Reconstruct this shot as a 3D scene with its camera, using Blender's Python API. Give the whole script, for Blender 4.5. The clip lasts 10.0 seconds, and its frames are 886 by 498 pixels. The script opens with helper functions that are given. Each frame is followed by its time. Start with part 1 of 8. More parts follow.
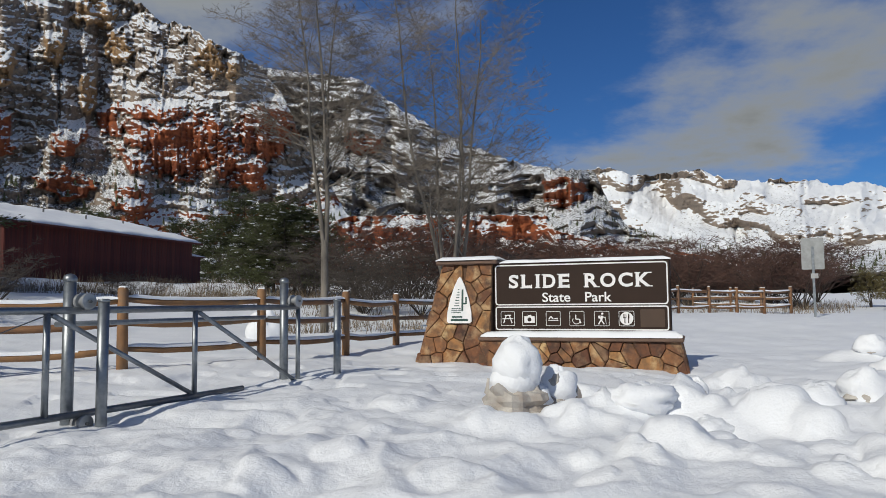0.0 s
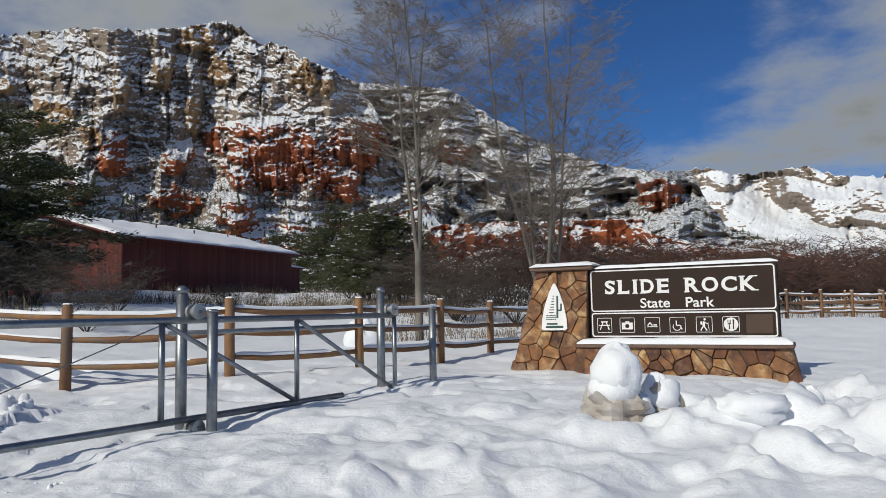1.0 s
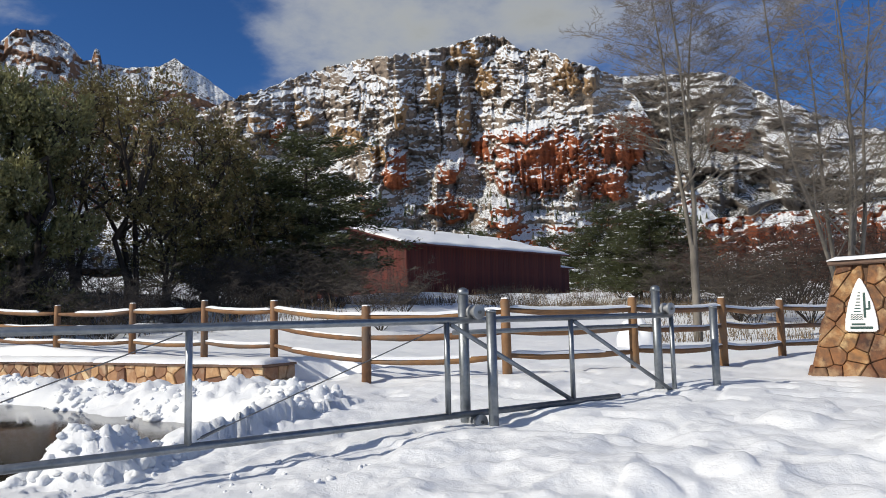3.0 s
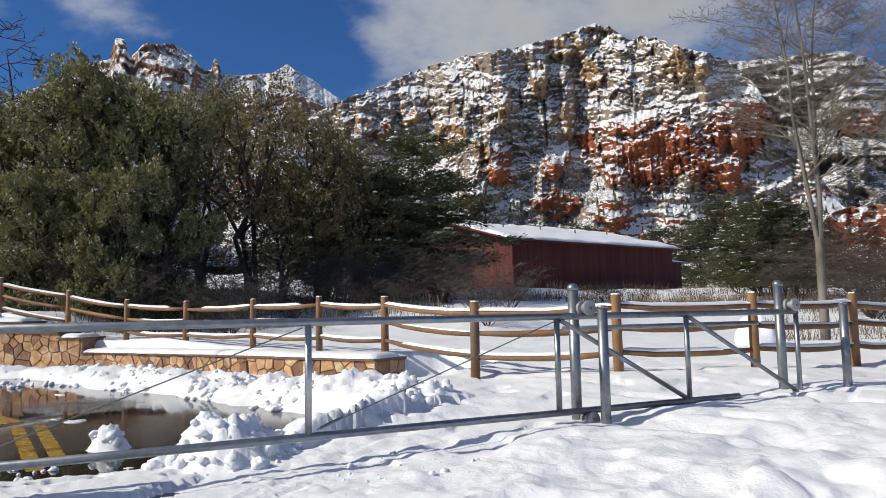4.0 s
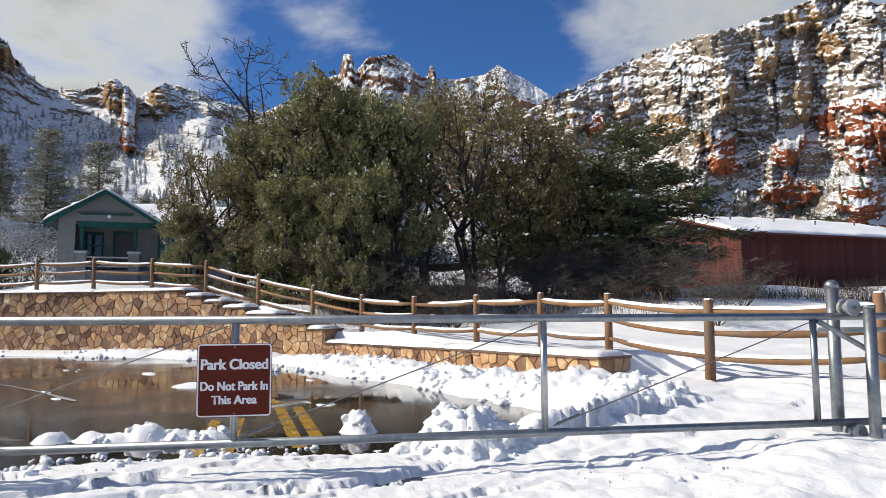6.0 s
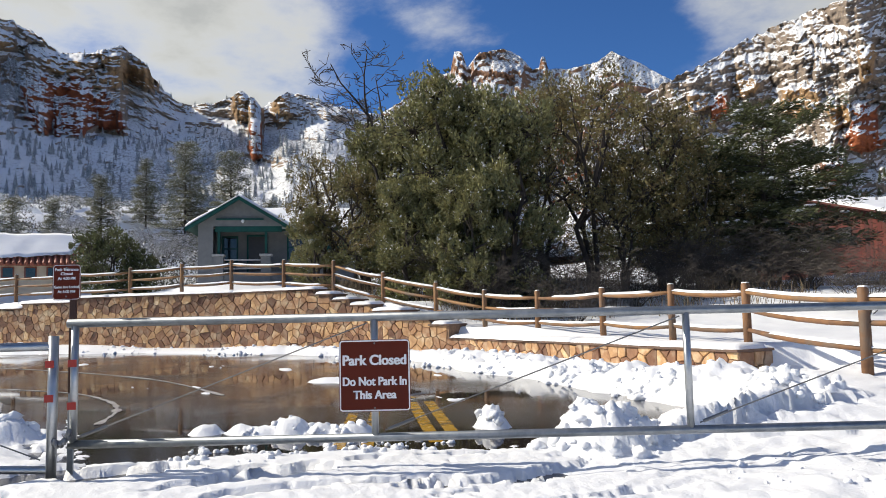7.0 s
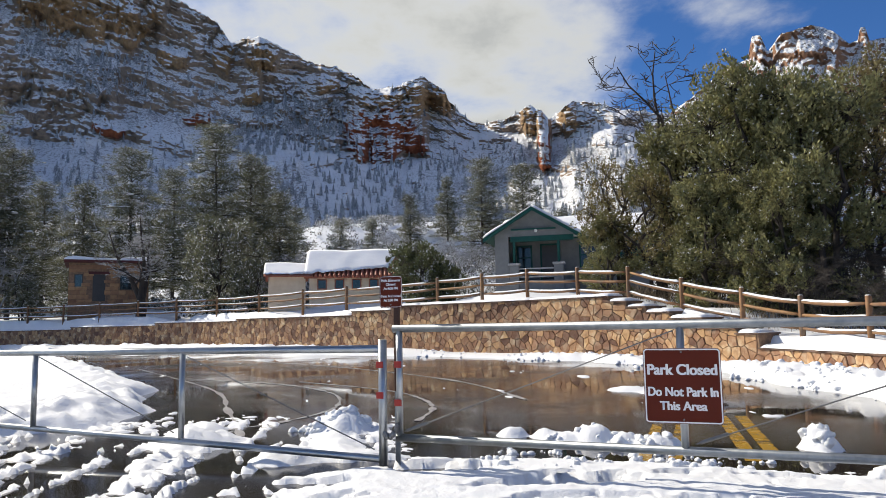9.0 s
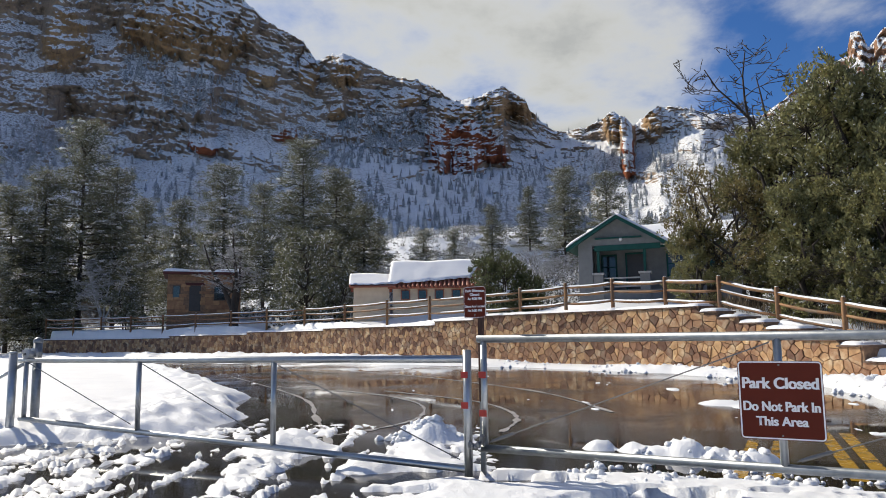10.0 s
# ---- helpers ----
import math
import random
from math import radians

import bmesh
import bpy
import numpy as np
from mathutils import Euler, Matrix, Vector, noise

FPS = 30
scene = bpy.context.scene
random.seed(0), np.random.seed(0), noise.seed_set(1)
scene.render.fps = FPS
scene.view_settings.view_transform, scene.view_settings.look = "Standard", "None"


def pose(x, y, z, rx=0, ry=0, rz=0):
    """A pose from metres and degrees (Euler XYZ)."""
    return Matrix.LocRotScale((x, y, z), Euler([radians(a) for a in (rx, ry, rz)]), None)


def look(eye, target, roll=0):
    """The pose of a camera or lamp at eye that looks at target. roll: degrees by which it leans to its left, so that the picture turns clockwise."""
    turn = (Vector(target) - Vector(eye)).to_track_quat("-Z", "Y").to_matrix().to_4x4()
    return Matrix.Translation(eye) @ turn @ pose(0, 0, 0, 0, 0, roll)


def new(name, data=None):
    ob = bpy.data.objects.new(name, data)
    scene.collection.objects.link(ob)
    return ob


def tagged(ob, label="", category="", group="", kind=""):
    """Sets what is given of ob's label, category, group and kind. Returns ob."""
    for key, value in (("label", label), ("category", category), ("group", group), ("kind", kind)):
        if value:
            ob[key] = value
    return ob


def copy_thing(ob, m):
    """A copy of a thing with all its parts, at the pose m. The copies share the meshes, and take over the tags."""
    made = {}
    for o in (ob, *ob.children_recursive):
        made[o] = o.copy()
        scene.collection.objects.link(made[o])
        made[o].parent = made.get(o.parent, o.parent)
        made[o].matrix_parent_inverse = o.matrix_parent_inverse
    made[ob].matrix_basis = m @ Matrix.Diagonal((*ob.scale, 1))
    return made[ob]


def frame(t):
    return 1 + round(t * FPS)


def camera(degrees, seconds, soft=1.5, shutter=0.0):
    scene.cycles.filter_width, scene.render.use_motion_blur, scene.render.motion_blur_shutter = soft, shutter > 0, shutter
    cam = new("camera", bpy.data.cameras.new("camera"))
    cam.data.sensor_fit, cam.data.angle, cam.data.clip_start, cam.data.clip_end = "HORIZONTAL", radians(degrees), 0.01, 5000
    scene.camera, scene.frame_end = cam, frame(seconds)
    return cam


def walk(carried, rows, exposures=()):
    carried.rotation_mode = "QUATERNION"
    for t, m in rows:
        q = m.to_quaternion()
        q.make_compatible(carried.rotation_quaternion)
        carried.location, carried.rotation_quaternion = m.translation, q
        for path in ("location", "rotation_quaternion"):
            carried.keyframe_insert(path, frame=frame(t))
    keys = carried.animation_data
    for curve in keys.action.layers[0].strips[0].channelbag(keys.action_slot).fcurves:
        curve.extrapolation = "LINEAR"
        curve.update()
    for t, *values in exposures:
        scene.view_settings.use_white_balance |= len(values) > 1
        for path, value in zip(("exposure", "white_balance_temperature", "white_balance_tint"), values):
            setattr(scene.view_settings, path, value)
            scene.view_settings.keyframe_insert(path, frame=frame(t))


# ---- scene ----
# seconds, x, y, yaw, pitch, roll: a slow hand-held pan to the left
cam = camera(63.10, 10.0, soft=0.9)
EYE_Z = 1.35
PATH = [
    (0, 0.000, 0.000, 0.00, 4.26, 0.54),
    (0.5, -0.008, 0.003, 3.15, 4.59, 0.83),
    (1, -0.014, -0.000, 7.38, 4.95, 1.09),
    (1.5, -0.017, -0.004, 12.04, 5.18, 1.15),
    (2, -0.028, -0.009, 15.97, 5.28, 0.85),
    (2.5, -0.036, -0.021, 22.80, 5.39, 1.13),
    (4, -0.056, -0.084, 36.88, 5.23, 1.10),
    (4.5, -0.082, -0.112, 41.48, 5.29, 1.07),
    (5, -0.116, -0.144, 45.67, 5.25, 0.76),
    (5.5, -0.152, -0.170, 49.79, 5.26, 0.31),
    (7, -0.325, -0.291, 62.96, 4.87, 1.26),
    (7.5, -0.361, -0.321, 69.47, 4.83, 1.61),
    (8, -0.367, -0.320, 75.46, 4.82, 1.08),
    (8.5, -0.355, -0.335, 81.14, 5.38, 1.70),
    (9, -0.344, -0.354, 85.84, 5.90, 1.04),
    (9.5, -0.336, -0.363, 89.99, 6.41, 1.08),
    (10, -0.331, -0.370, 92.35, 6.81, 0.80),
]
walk(cam, [(t, pose(x, y, EYE_Z, 90 + p, r, w)) for t, x, y, w, p, r in PATH],
     exposures=[(0.0, -0.38, 6650, 5), (1.0, -0.30, 6650, 5), (2.5, -0.02, 6750, 6), (4.5, 0.23, 6900, 7), (5.5, 0.40, 7000, 7), (7.5, 0.55, 7150, 7), (9.0, 0.56, 7150, 7), (10.0, 0.44, 7150, 7)])

# ---- world, sun ----
SUN_AZ, SUN_EL = 143.0, 35.0     # bearing to the left of +y, and height, in degrees


def polar(az, d):
    return Vector((-math.sin(radians(az)) * d, math.cos(radians(az)) * d, 0.0))


to_sun = polar(SUN_AZ, math.cos(radians(SUN_EL))) + Vector((0, 0, math.sin(radians(SUN_EL))))
sun = new("sun", bpy.data.lights.new("sun", "SUN"))
sun.data.energy, sun.data.angle, sun.data.color = 3.8, radians(0.55), (1.0, 0.94, 0.86)
sun.matrix_world = look(to_sun * 400, (0, 0, 0))

world = bpy.data.worlds.new("sky")
scene.world = world
world.use_nodes = True
wn, wl = world.node_tree.nodes, world.node_tree.links
wn.clear()


def wnode(kind, **kw):
    n = wn.new(kind)
    for k, v in kw.items():
        n.inputs[k].default_value = v
    return n


sky = wn.new("ShaderNodeTexSky")
sky.sky_type, sky.sun_disc = "NISHITA", False
sky.sun_elevation, sky.sun_rotation = radians(SUN_EL), radians(-SUN_AZ)
sky.altitude, sky.air_density, sky.dust_density, sky.ozone_density = 1500, 1.0, 0.3, 2.5
coord = wn.new("ShaderNodeTexCoord")
# flatten the view direction into a cloud layer: x/z, y/z
sep = wn.new("ShaderNodeSeparateXYZ")
wl.new(coord.outputs["Generated"], sep.inputs[0])


def wmath(op, a, b=None, clamp=False):
    n = wn.new("ShaderNodeMath")
    n.operation, n.use_clamp = op, clamp
    for i, v in enumerate((a, b)):
        if v is None:
            continue
        if isinstance(v, (int, float)):
            n.inputs[i].default_value = v
        else:
            wl.new(v, n.inputs[i])
    return n.outputs[0]


up = wmath("ADD", wmath("MAXIMUM", sep.outputs[2], 0.0), 0.22)
layer = wn.new("ShaderNodeCombineXYZ")
wl.new(wmath("DIVIDE", sep.outputs[0], up), layer.inputs[0])
wl.new(wmath("DIVIDE", sep.outputs[1], up), layer.inputs[1])
big = wnode("ShaderNodeTexNoise", Scale=1.25, Detail=8.0, Roughness=0.56, Distortion=0.25)
fine = wnode("ShaderNodeTexNoise", Scale=5.5, Detail=6.0, Roughness=0.6)
shift = wn.new("ShaderNodeVectorMath")
shift.operation = "ADD"
shift.inputs[1].default_value = (3.7, 1.9, 0.0)
wl.new(layer.outputs[0], shift.inputs[0])
wl.new(shift.outputs[0], big.inputs["Vector"])
wl.new(shift.outputs[0], fine.inputs["Vector"])
# where the cloud cover thickens or opens: bearing, height, half width in degrees, amount
cover = wmath("MULTIPLY", sep.outputs[0], -0.05)
# the broad bank at 175 is out of view, added to brighten shaded slopes
for caz, cel, cw, amount in ((-21, 14, 13, 0.17), (-29, 12, 8, 0.06), (-34, 23, 10, 0.14), (6, 27, 15, 0.14), (30, 27, 16, 0.16), (66, 25, 11, 0.10), (79, 17, 9, 0.20), (96, 27, 20, 0.20), (175, 50, 65, 0.17),
                             (-10, 19, 7, -0.16), (-33, 9, 5, -0.10), (51, 21, 8, -0.16), (69, 20, 4, -0.10), (-6, 34, 14, -0.10)):
    dot = wn.new("ShaderNodeVectorMath")
    dot.operation = "DOT_PRODUCT"
    c = polar(caz, math.cos(radians(cel))) + Vector((0, 0, math.sin(radians(cel))))
    dot.inputs[1].default_value = c
    wl.new(coord.outputs["Generated"], dot.inputs[0])
    blob = wn.new("ShaderNodeMapRange")
    blob.interpolation_type = "SMOOTHSTEP"
    blob.inputs[1].default_value, blob.inputs[2].default_value, blob.inputs[4].default_value = math.cos(radians(cw * 1.25)), 1.0, amount
    wl.new(dot.outputs["Value"], blob.inputs[0])
    cover = wmath("ADD", cover, blob.outputs[0])
dens = wmath("ADD", wmath("ADD", big.outputs[0], wmath("MULTIPLY", wmath("SUBTRACT", fine.outputs[0], 0.3), 0.42)), cover)
mask = wn.new("ShaderNodeMapRange")
mask.interpolation_type = "SMOOTHSTEP"
mask.inputs[1].default_value, mask.inputs[2].default_value = 0.58, 0.98
wl.new(dens, mask.inputs[0])
shade = wn.new("ShaderNodeMapRange")
shade.inputs[1].default_value, shade.inputs[2].default_value = 0.72, 1.05
wl.new(dens, shade.inputs[0])
cloud = wn.new("ShaderNodeMix")
cloud.data_type = "RGBA"
cloud.inputs[6].default_value, cloud.inputs[7].default_value = (5.9, 6.1, 6.4, 1), (3.1, 3.3, 3.6, 1)
wl.new(shade.outputs[0], cloud.inputs[0])
# clouds glow more towards the sun
sunward = wn.new("ShaderNodeVectorMath")
sunward.operation = "DOT_PRODUCT"
sunward.inputs[1].default_value = to_sun
wl.new(coord.outputs["Generated"], sunward.inputs[0])
glow = wn.new("ShaderNodeMapRange")
glow.inputs[1].default_value, glow.inputs[2].default_value, glow.inputs[3].default_value, glow.inputs[4].default_value = -0.6, 0.65, 0.66, 0.88
wl.new(sunward.outputs["Value"], glow.inputs[0])
lit = wn.new("ShaderNodeVectorMath")
lit.operation = "SCALE"
wl.new(cloud.outputs[2], lit.inputs[0])
wl.new(glow.outputs[0], lit.inputs["Scale"])
tint = wn.new("ShaderNodeMix")
tint.data_type, tint.blend_type = "RGBA", "MULTIPLY"
tint.inputs[0].default_value = 1.0
tint.inputs[7].default_value = (0.22, 0.42, 0.71, 1)
wl.new(sky.outputs[0], tint.inputs[6])
mixed = wn.new("ShaderNodeMix")
mixed.data_type = "RGBA"
wl.new(mask.outputs[0], mixed.inputs[0])
wl.new(tint.outputs[2], mixed.inputs[6])
wl.new(lit.outputs[0], mixed.inputs[7])
bg = wn.new("ShaderNodeBackground")
bg.inputs[1].default_value = 0.122
wl.new(mixed.outputs[2], bg.inputs[0])
out = wn.new("ShaderNodeOutputWorld")
wl.new(bg.outputs[0], out.inputs[0])

# ---- tools ----
LATTICE = np.random.default_rng(3).random((64, 64, 64))


def vnoise(x, y, z=0.0):
    """Smooth value noise, 0 to 1, for arrays."""
    x, y, z = np.broadcast_arrays(np.asarray(x, float), np.asarray(y, float), np.asarray(z, float))
    i, j, k = np.floor(x).astype(int), np.floor(y).astype(int), np.floor(z).astype(int)
    u, v, w = x - i, y - j, z - k
    u, v, w = u * u * (3 - 2 * u), v * v * (3 - 2 * v), w * w * (3 - 2 * w)
    i, j, k = i % 64, j % 64, k % 64
    i1, j1, k1 = (i + 1) % 64, (j + 1) % 64, (k + 1) % 64

    def face(kk):
        a = LATTICE[i, j, kk] * (1 - u) + LATTICE[i1, j, kk] * u
        b = LATTICE[i, j1, kk] * (1 - u) + LATTICE[i1, j1, kk] * u
        return a * (1 - v) + b * v
    return face(k) * (1 - w) + face(k1) * w


def fbm(x, y, z=0.0, octaves=4, gain=0.5):
    total, amp, norm = 0.0, 1.0, 0.0
    for o in range(octaves):
        total = total + amp * vnoise(x * 2 ** o + 17.3 * o, y * 2 ** o + 5.1 * o, np.asarray(z) * 2 ** o + 9.7 * o)
        norm, amp = norm + amp, amp * gain
    return total / norm


def ridged(x, y, z=0.0, octaves=3):
    total, amp, norm = 0.0, 1.0, 0.0
    for o in range(octaves):
        total = total + amp * (1 - np.abs(2 * vnoise(x * 2 ** o + 3.3 * o, y * 2 ** o, np.asarray(z) * 2 ** o) - 1))
        norm, amp = norm + amp, amp * 0.5
    return total / norm


def smooth(a, b, x):
    t = np.clip((x - a) / (b - a), 0, 1)
    return t * t * (3 - 2 * t)


class Shape:
    """Gathers vertices and faces of one mesh."""

    def __init__(self):
        self.v, self.f = [], []

    def add(self, verts, faces):
        n = len(self.v)
        self.v += [tuple(p) for p in verts]
        self.f += [tuple(n + i for i in f) for f in faces]
        return self

    def box(self, lo, hi, bevel=0.0, m=None):
        (x0, y0, z0), (x1, y1, z1) = lo, hi
        if bevel <= 0:
            vs = [(x, y, z) for x in (x0, x1) for y in (y0, y1) for z in (z0, z1)]
            fs = [(0, 1, 3, 2), (4, 6, 7, 5), (0, 4, 5, 1), (2, 3, 7, 6), (0, 2, 6, 4), (1, 5, 7, 3)]
        else:
            b = bevel
            vs, fs = [], []
            for z, ins in ((z0, b), (z0 + b, 0), (z1 - b, 0), (z1, b)):
                k = b
                vs += [(x0 + ins + k, y0 + ins, z), (x1 - ins - k, y0 + ins, z), (x1 - ins, y0 + ins + k, z), (x1 - ins, y1 - ins - k, z),
                       (x1 - ins - k, y1 - ins, z), (x0 + ins + k, y1 - ins, z), (x0 + ins, y1 - ins - k, z), (x0 + ins, y0 + ins + k, z)]
            for r in range(3):
                for i in range(8):
                    fs.append((r * 8 + i, r * 8 + (i + 1) % 8, r * 8 + 8 + (i + 1) % 8, r * 8 + 8 + i))
            fs += [tuple(range(7, -1, -1)), tuple(range(24, 32))]
        if m is not None:
            vs = [m @ Vector(p) for p in vs]
        return self.add(vs, fs)

    def tube(self, pts, radii, sides=8, caps=True):
        pts = [Vector(p) for p in pts]
        if not hasattr(radii, "__len__"):
            radii = [radii] * len(pts)
        vs, fs = [], []
        ref = None
        for i, p in enumerate(pts):
            d = (pts[min(i + 1, len(pts) - 1)] - pts[max(i - 1, 0)])
            d = d.normalized() if d.length > 1e-9 else Vector((0, 0, 1))
            if ref is None:
                ref = Vector((1, 0, 0)) if abs(d.x) < 0.8 else Vector((0, 1, 0))
            a = (ref - d * ref.dot(d)).normalized()
            b = d.cross(a)
            ref = a
            for s in range(sides):
                t = 2 * math.pi * s / sides
                vs.append(p + (a * math.cos(t) + b * math.sin(t)) * radii[i])
        for i in range(len(pts) - 1):
            for s in range(sides):
                t = (s + 1) % sides
                fs.append((i * sides + s, i * sides + t, (i + 1) * sides + t, (i + 1) * sides + s))
        if caps:
            fs += [tuple(range(sides - 1, -1, -1)), tuple((len(pts) - 1) * sides + s for s in range(sides))]
        return self.add(vs, fs)

    def prism(self, outline, z0, z1, m=None):
        """An outline of (x, y) points drawn up from z0 to z1."""
        n = len(outline)
        vs = [Vector((x, y, z)) for z in (z0, z1) for x, y in outline]
        fs = [(i, (i + 1) % n, n + (i + 1) % n, n + i) for i in range(n)] + [tuple(range(n - 1, -1, -1)), tuple(range(n, 2 * n))]
        if m is not None:
            vs = [m @ p for p in vs]
        return self.add(vs, fs)

    def lump(self, centre, size, rough=0.25, rings=8, segs=12, seed=0.0, flat=-1.0, freq=1.7):
        """A rounded, uneven lump."""
        a, b = np.meshgrid(np.pi * np.arange(rings + 1) / rings, 2 * np.pi * np.arange(segs) / segs, indexing="ij")
        x, y, z = (np.sin(a) * np.cos(b)).ravel(), (np.sin(a) * np.sin(b)).ravel(), np.cos(a).ravel()
        k = 1 + rough * 2 * (fbm(x * freq + seed, y * freq + seed * 1.7, z * freq + 11, 3) - 0.5)
        vs = np.stack([centre[0] + x * k * size[0], centre[1] + y * k * size[1], centre[2] + np.maximum(z * k, flat) * size[2]], 1).tolist()
        fs = [(r * segs + s, (r + 1) * segs + s, (r + 1) * segs + (s + 1) % segs, r * segs + (s + 1) % segs) for r in range(rings) for s in range(segs)]
        return self.add(vs, fs)

    def mesh(self, name, mats, smoothed=False):
        me = bpy.data.meshes.new(name)
        me.from_pydata(self.v, [], self.f)
        for m in (mats if isinstance(mats, (list, tuple)) else [mats]):
            me.materials.append(m)
        if smoothed:
            me.polygons.foreach_set("use_smooth", [True] * len(me.polygons))
        me.update()
        return me


def part(name, shape, mat, parent, label="", smoothed=False):
    ob = new(name, shape.mesh(name, mat, smoothed) if isinstance(shape, Shape) else shape)
    ob.parent = parent
    return tagged(ob, label) if label else ob


def thing(name, label, category, m=None, group="", kind=""):
    ob = new(name)
    ob.empty_display_size = 0.1
    if m is not None:
        ob.matrix_world = m
    return tagged(ob, label, category, group, kind)


def solid(name, shape, mat, label, category="", group="", kind="", smoothed=False):
    ob = new(name, shape.mesh(name, mat, smoothed))
    return tagged(ob, label, category, group, kind)


def along(points, step):
    """Places every step along a polyline, with the direction."""
    out, left = [], 0.0
    for a, b in zip(points, points[1:]):
        a, b = Vector((*a, 0)), Vector((*b, 0))
        length, d = (b - a).length, (b - a).normalized()
        s = left
        while s < length:
            out.append((a + d * s, d))
            s += step
        left = s - length
    return out


def heights(x, y):
    """Height of the ground sheet at one place."""
    az, rad, z = GRID["az"], GRID["rad"], GRID["z"]
    a = (math.degrees(math.atan2(-x, y)) + 40.0) % 360.0 - 40.0
    r = min(max(math.hypot(x, y), rad[0]), rad[-2])
    j, i = int(np.searchsorted(az, a, side="right")) - 1, int(np.searchsorted(rad, r, side="right")) - 1
    j2 = (j + 1) % len(az)
    span = (az[j2] - az[j]) % 360.0
    s, t = (a - az[j]) / span, (r - rad[i]) / (rad[i + 1] - rad[i])
    return float((z[i, j] * (1 - s) + z[i, j2] * s) * (1 - t) + (z[i + 1, j] * (1 - s) + z[i + 1, j2] * s) * t)


# ---- materials ----
def material(name, base, rough=0.6, metal=0.0, second=None, scale=4.0, detail=5.0, bump=0.0, bump_scale=30.0, spots=None, spot_scale=1.0,
             spot_edge=(0.5, 0.65), random_tint=0.0, island_tint=0.0, stretch=(1, 1, 1), spec=0.5):
    """A plain surface: two colours by noise, a third by larger stains, and fine relief."""
    mat = bpy.data.materials.new(name)
    mat.use_nodes = True
    nt = mat.node_tree
    n, l = nt.nodes, nt.links
    bsdf = n["Principled BSDF"]
    bsdf.inputs["Roughness"].default_value, bsdf.inputs["Metallic"].default_value = rough, metal
    bsdf.inputs["Specular IOR Level"].default_value = spec
    tc = n.new("ShaderNodeTexCoord")
    mp = n.new("ShaderNodeMapping")
    mp.inputs["Scale"].default_value = stretch
    l.new(tc.outputs["Object"], mp.inputs[0])

    def nz(sc, det=detail, r=0.6):
        t = n.new("ShaderNodeTexNoise")
        t.inputs["Scale"].default_value, t.inputs["Detail"].default_value, t.inputs["Roughness"].default_value = sc, det, r
        l.new(mp.outputs[0], t.inputs["Vector"])
        return t.outputs[0]

    def ramp(src, a, b):
        r = n.new("ShaderNodeMapRange")
        r.inputs[1].default_value, r.inputs[2].default_value = a, b
        l.new(src, r.inputs[0])
        return r.outputs[0]

    def mix(fac, a, b, blend="MIX"):
        x = n.new("ShaderNodeMix")
        x.data_type, x.blend_type = "RGBA", blend
        for i, v in ((0, fac), (6, a), (7, b)):
            if isinstance(v, (int, float)):
                x.inputs[i].default_value = v
            elif isinstance(v, tuple):
                x.inputs[i].default_value = (*v, 1)
            else:
                l.new(v, x.inputs[i])
        return x.outputs[2]
    col = mix(ramp(nz(scale), 0.35, 0.65), base, second or tuple(c * 0.75 for c in base))
    if spots:
        col = mix(ramp(nz(spot_scale, 6), *spot_edge), col, spots)
    if random_tint or island_tint:
        src = n.new("ShaderNodeObjectInfo").outputs["Random"] if random_tint else n.new("ShaderNodeNewGeometry").outputs["Random Per Island"]
        k = random_tint or island_tint
        hsv = n.new("ShaderNodeHueSaturation")
        v = n.new("ShaderNodeMapRange")
        v.inputs[3].default_value, v.inputs[4].default_value = 1 - k, 1 + k
        l.new(src, v.inputs[0])
        l.new(v.outputs[0], hsv.inputs["Value"])
        h = n.new("ShaderNodeMath")
        h.operation = "MULTIPLY_ADD"
        l.new(src, h.inputs[0])
        h.inputs[1].default_value, h.inputs[2].default_value = 0.05 * k, 0.5 - 0.025 * k
        l.new(h.outputs[0], hsv.inputs["Hue"])
        l.new(col, hsv.inputs["Color"])
        col = hsv.outputs[0]
    l.new(col, bsdf.inputs["Base Color"])
    rr = n.new("ShaderNodeMapRange")
    rr.inputs[3].default_value, rr.inputs[4].default_value = max(rough - 0.12, 0.02), min(rough + 0.12, 1.0)
    l.new(nz(scale * 2.3), rr.inputs[0])
    l.new(rr.outputs[0], bsdf.inputs["Roughness"])
    if bump:
        b = n.new("ShaderNodeBump")
        b.inputs["Strength"].default_value, b.inputs["Distance"].default_value = 0.9, bump
        l.new(nz(bump_scale, 6, 0.65), b.inputs["Height"])
        l.new(b.outputs[0], bsdf.inputs["Normal"])
    mat["bsdf"] = bsdf.name
    return mat


def plain_bits(mat):
    nt = mat.node_tree
    return nt.nodes, nt.links, nt.nodes["Principled BSDF"]


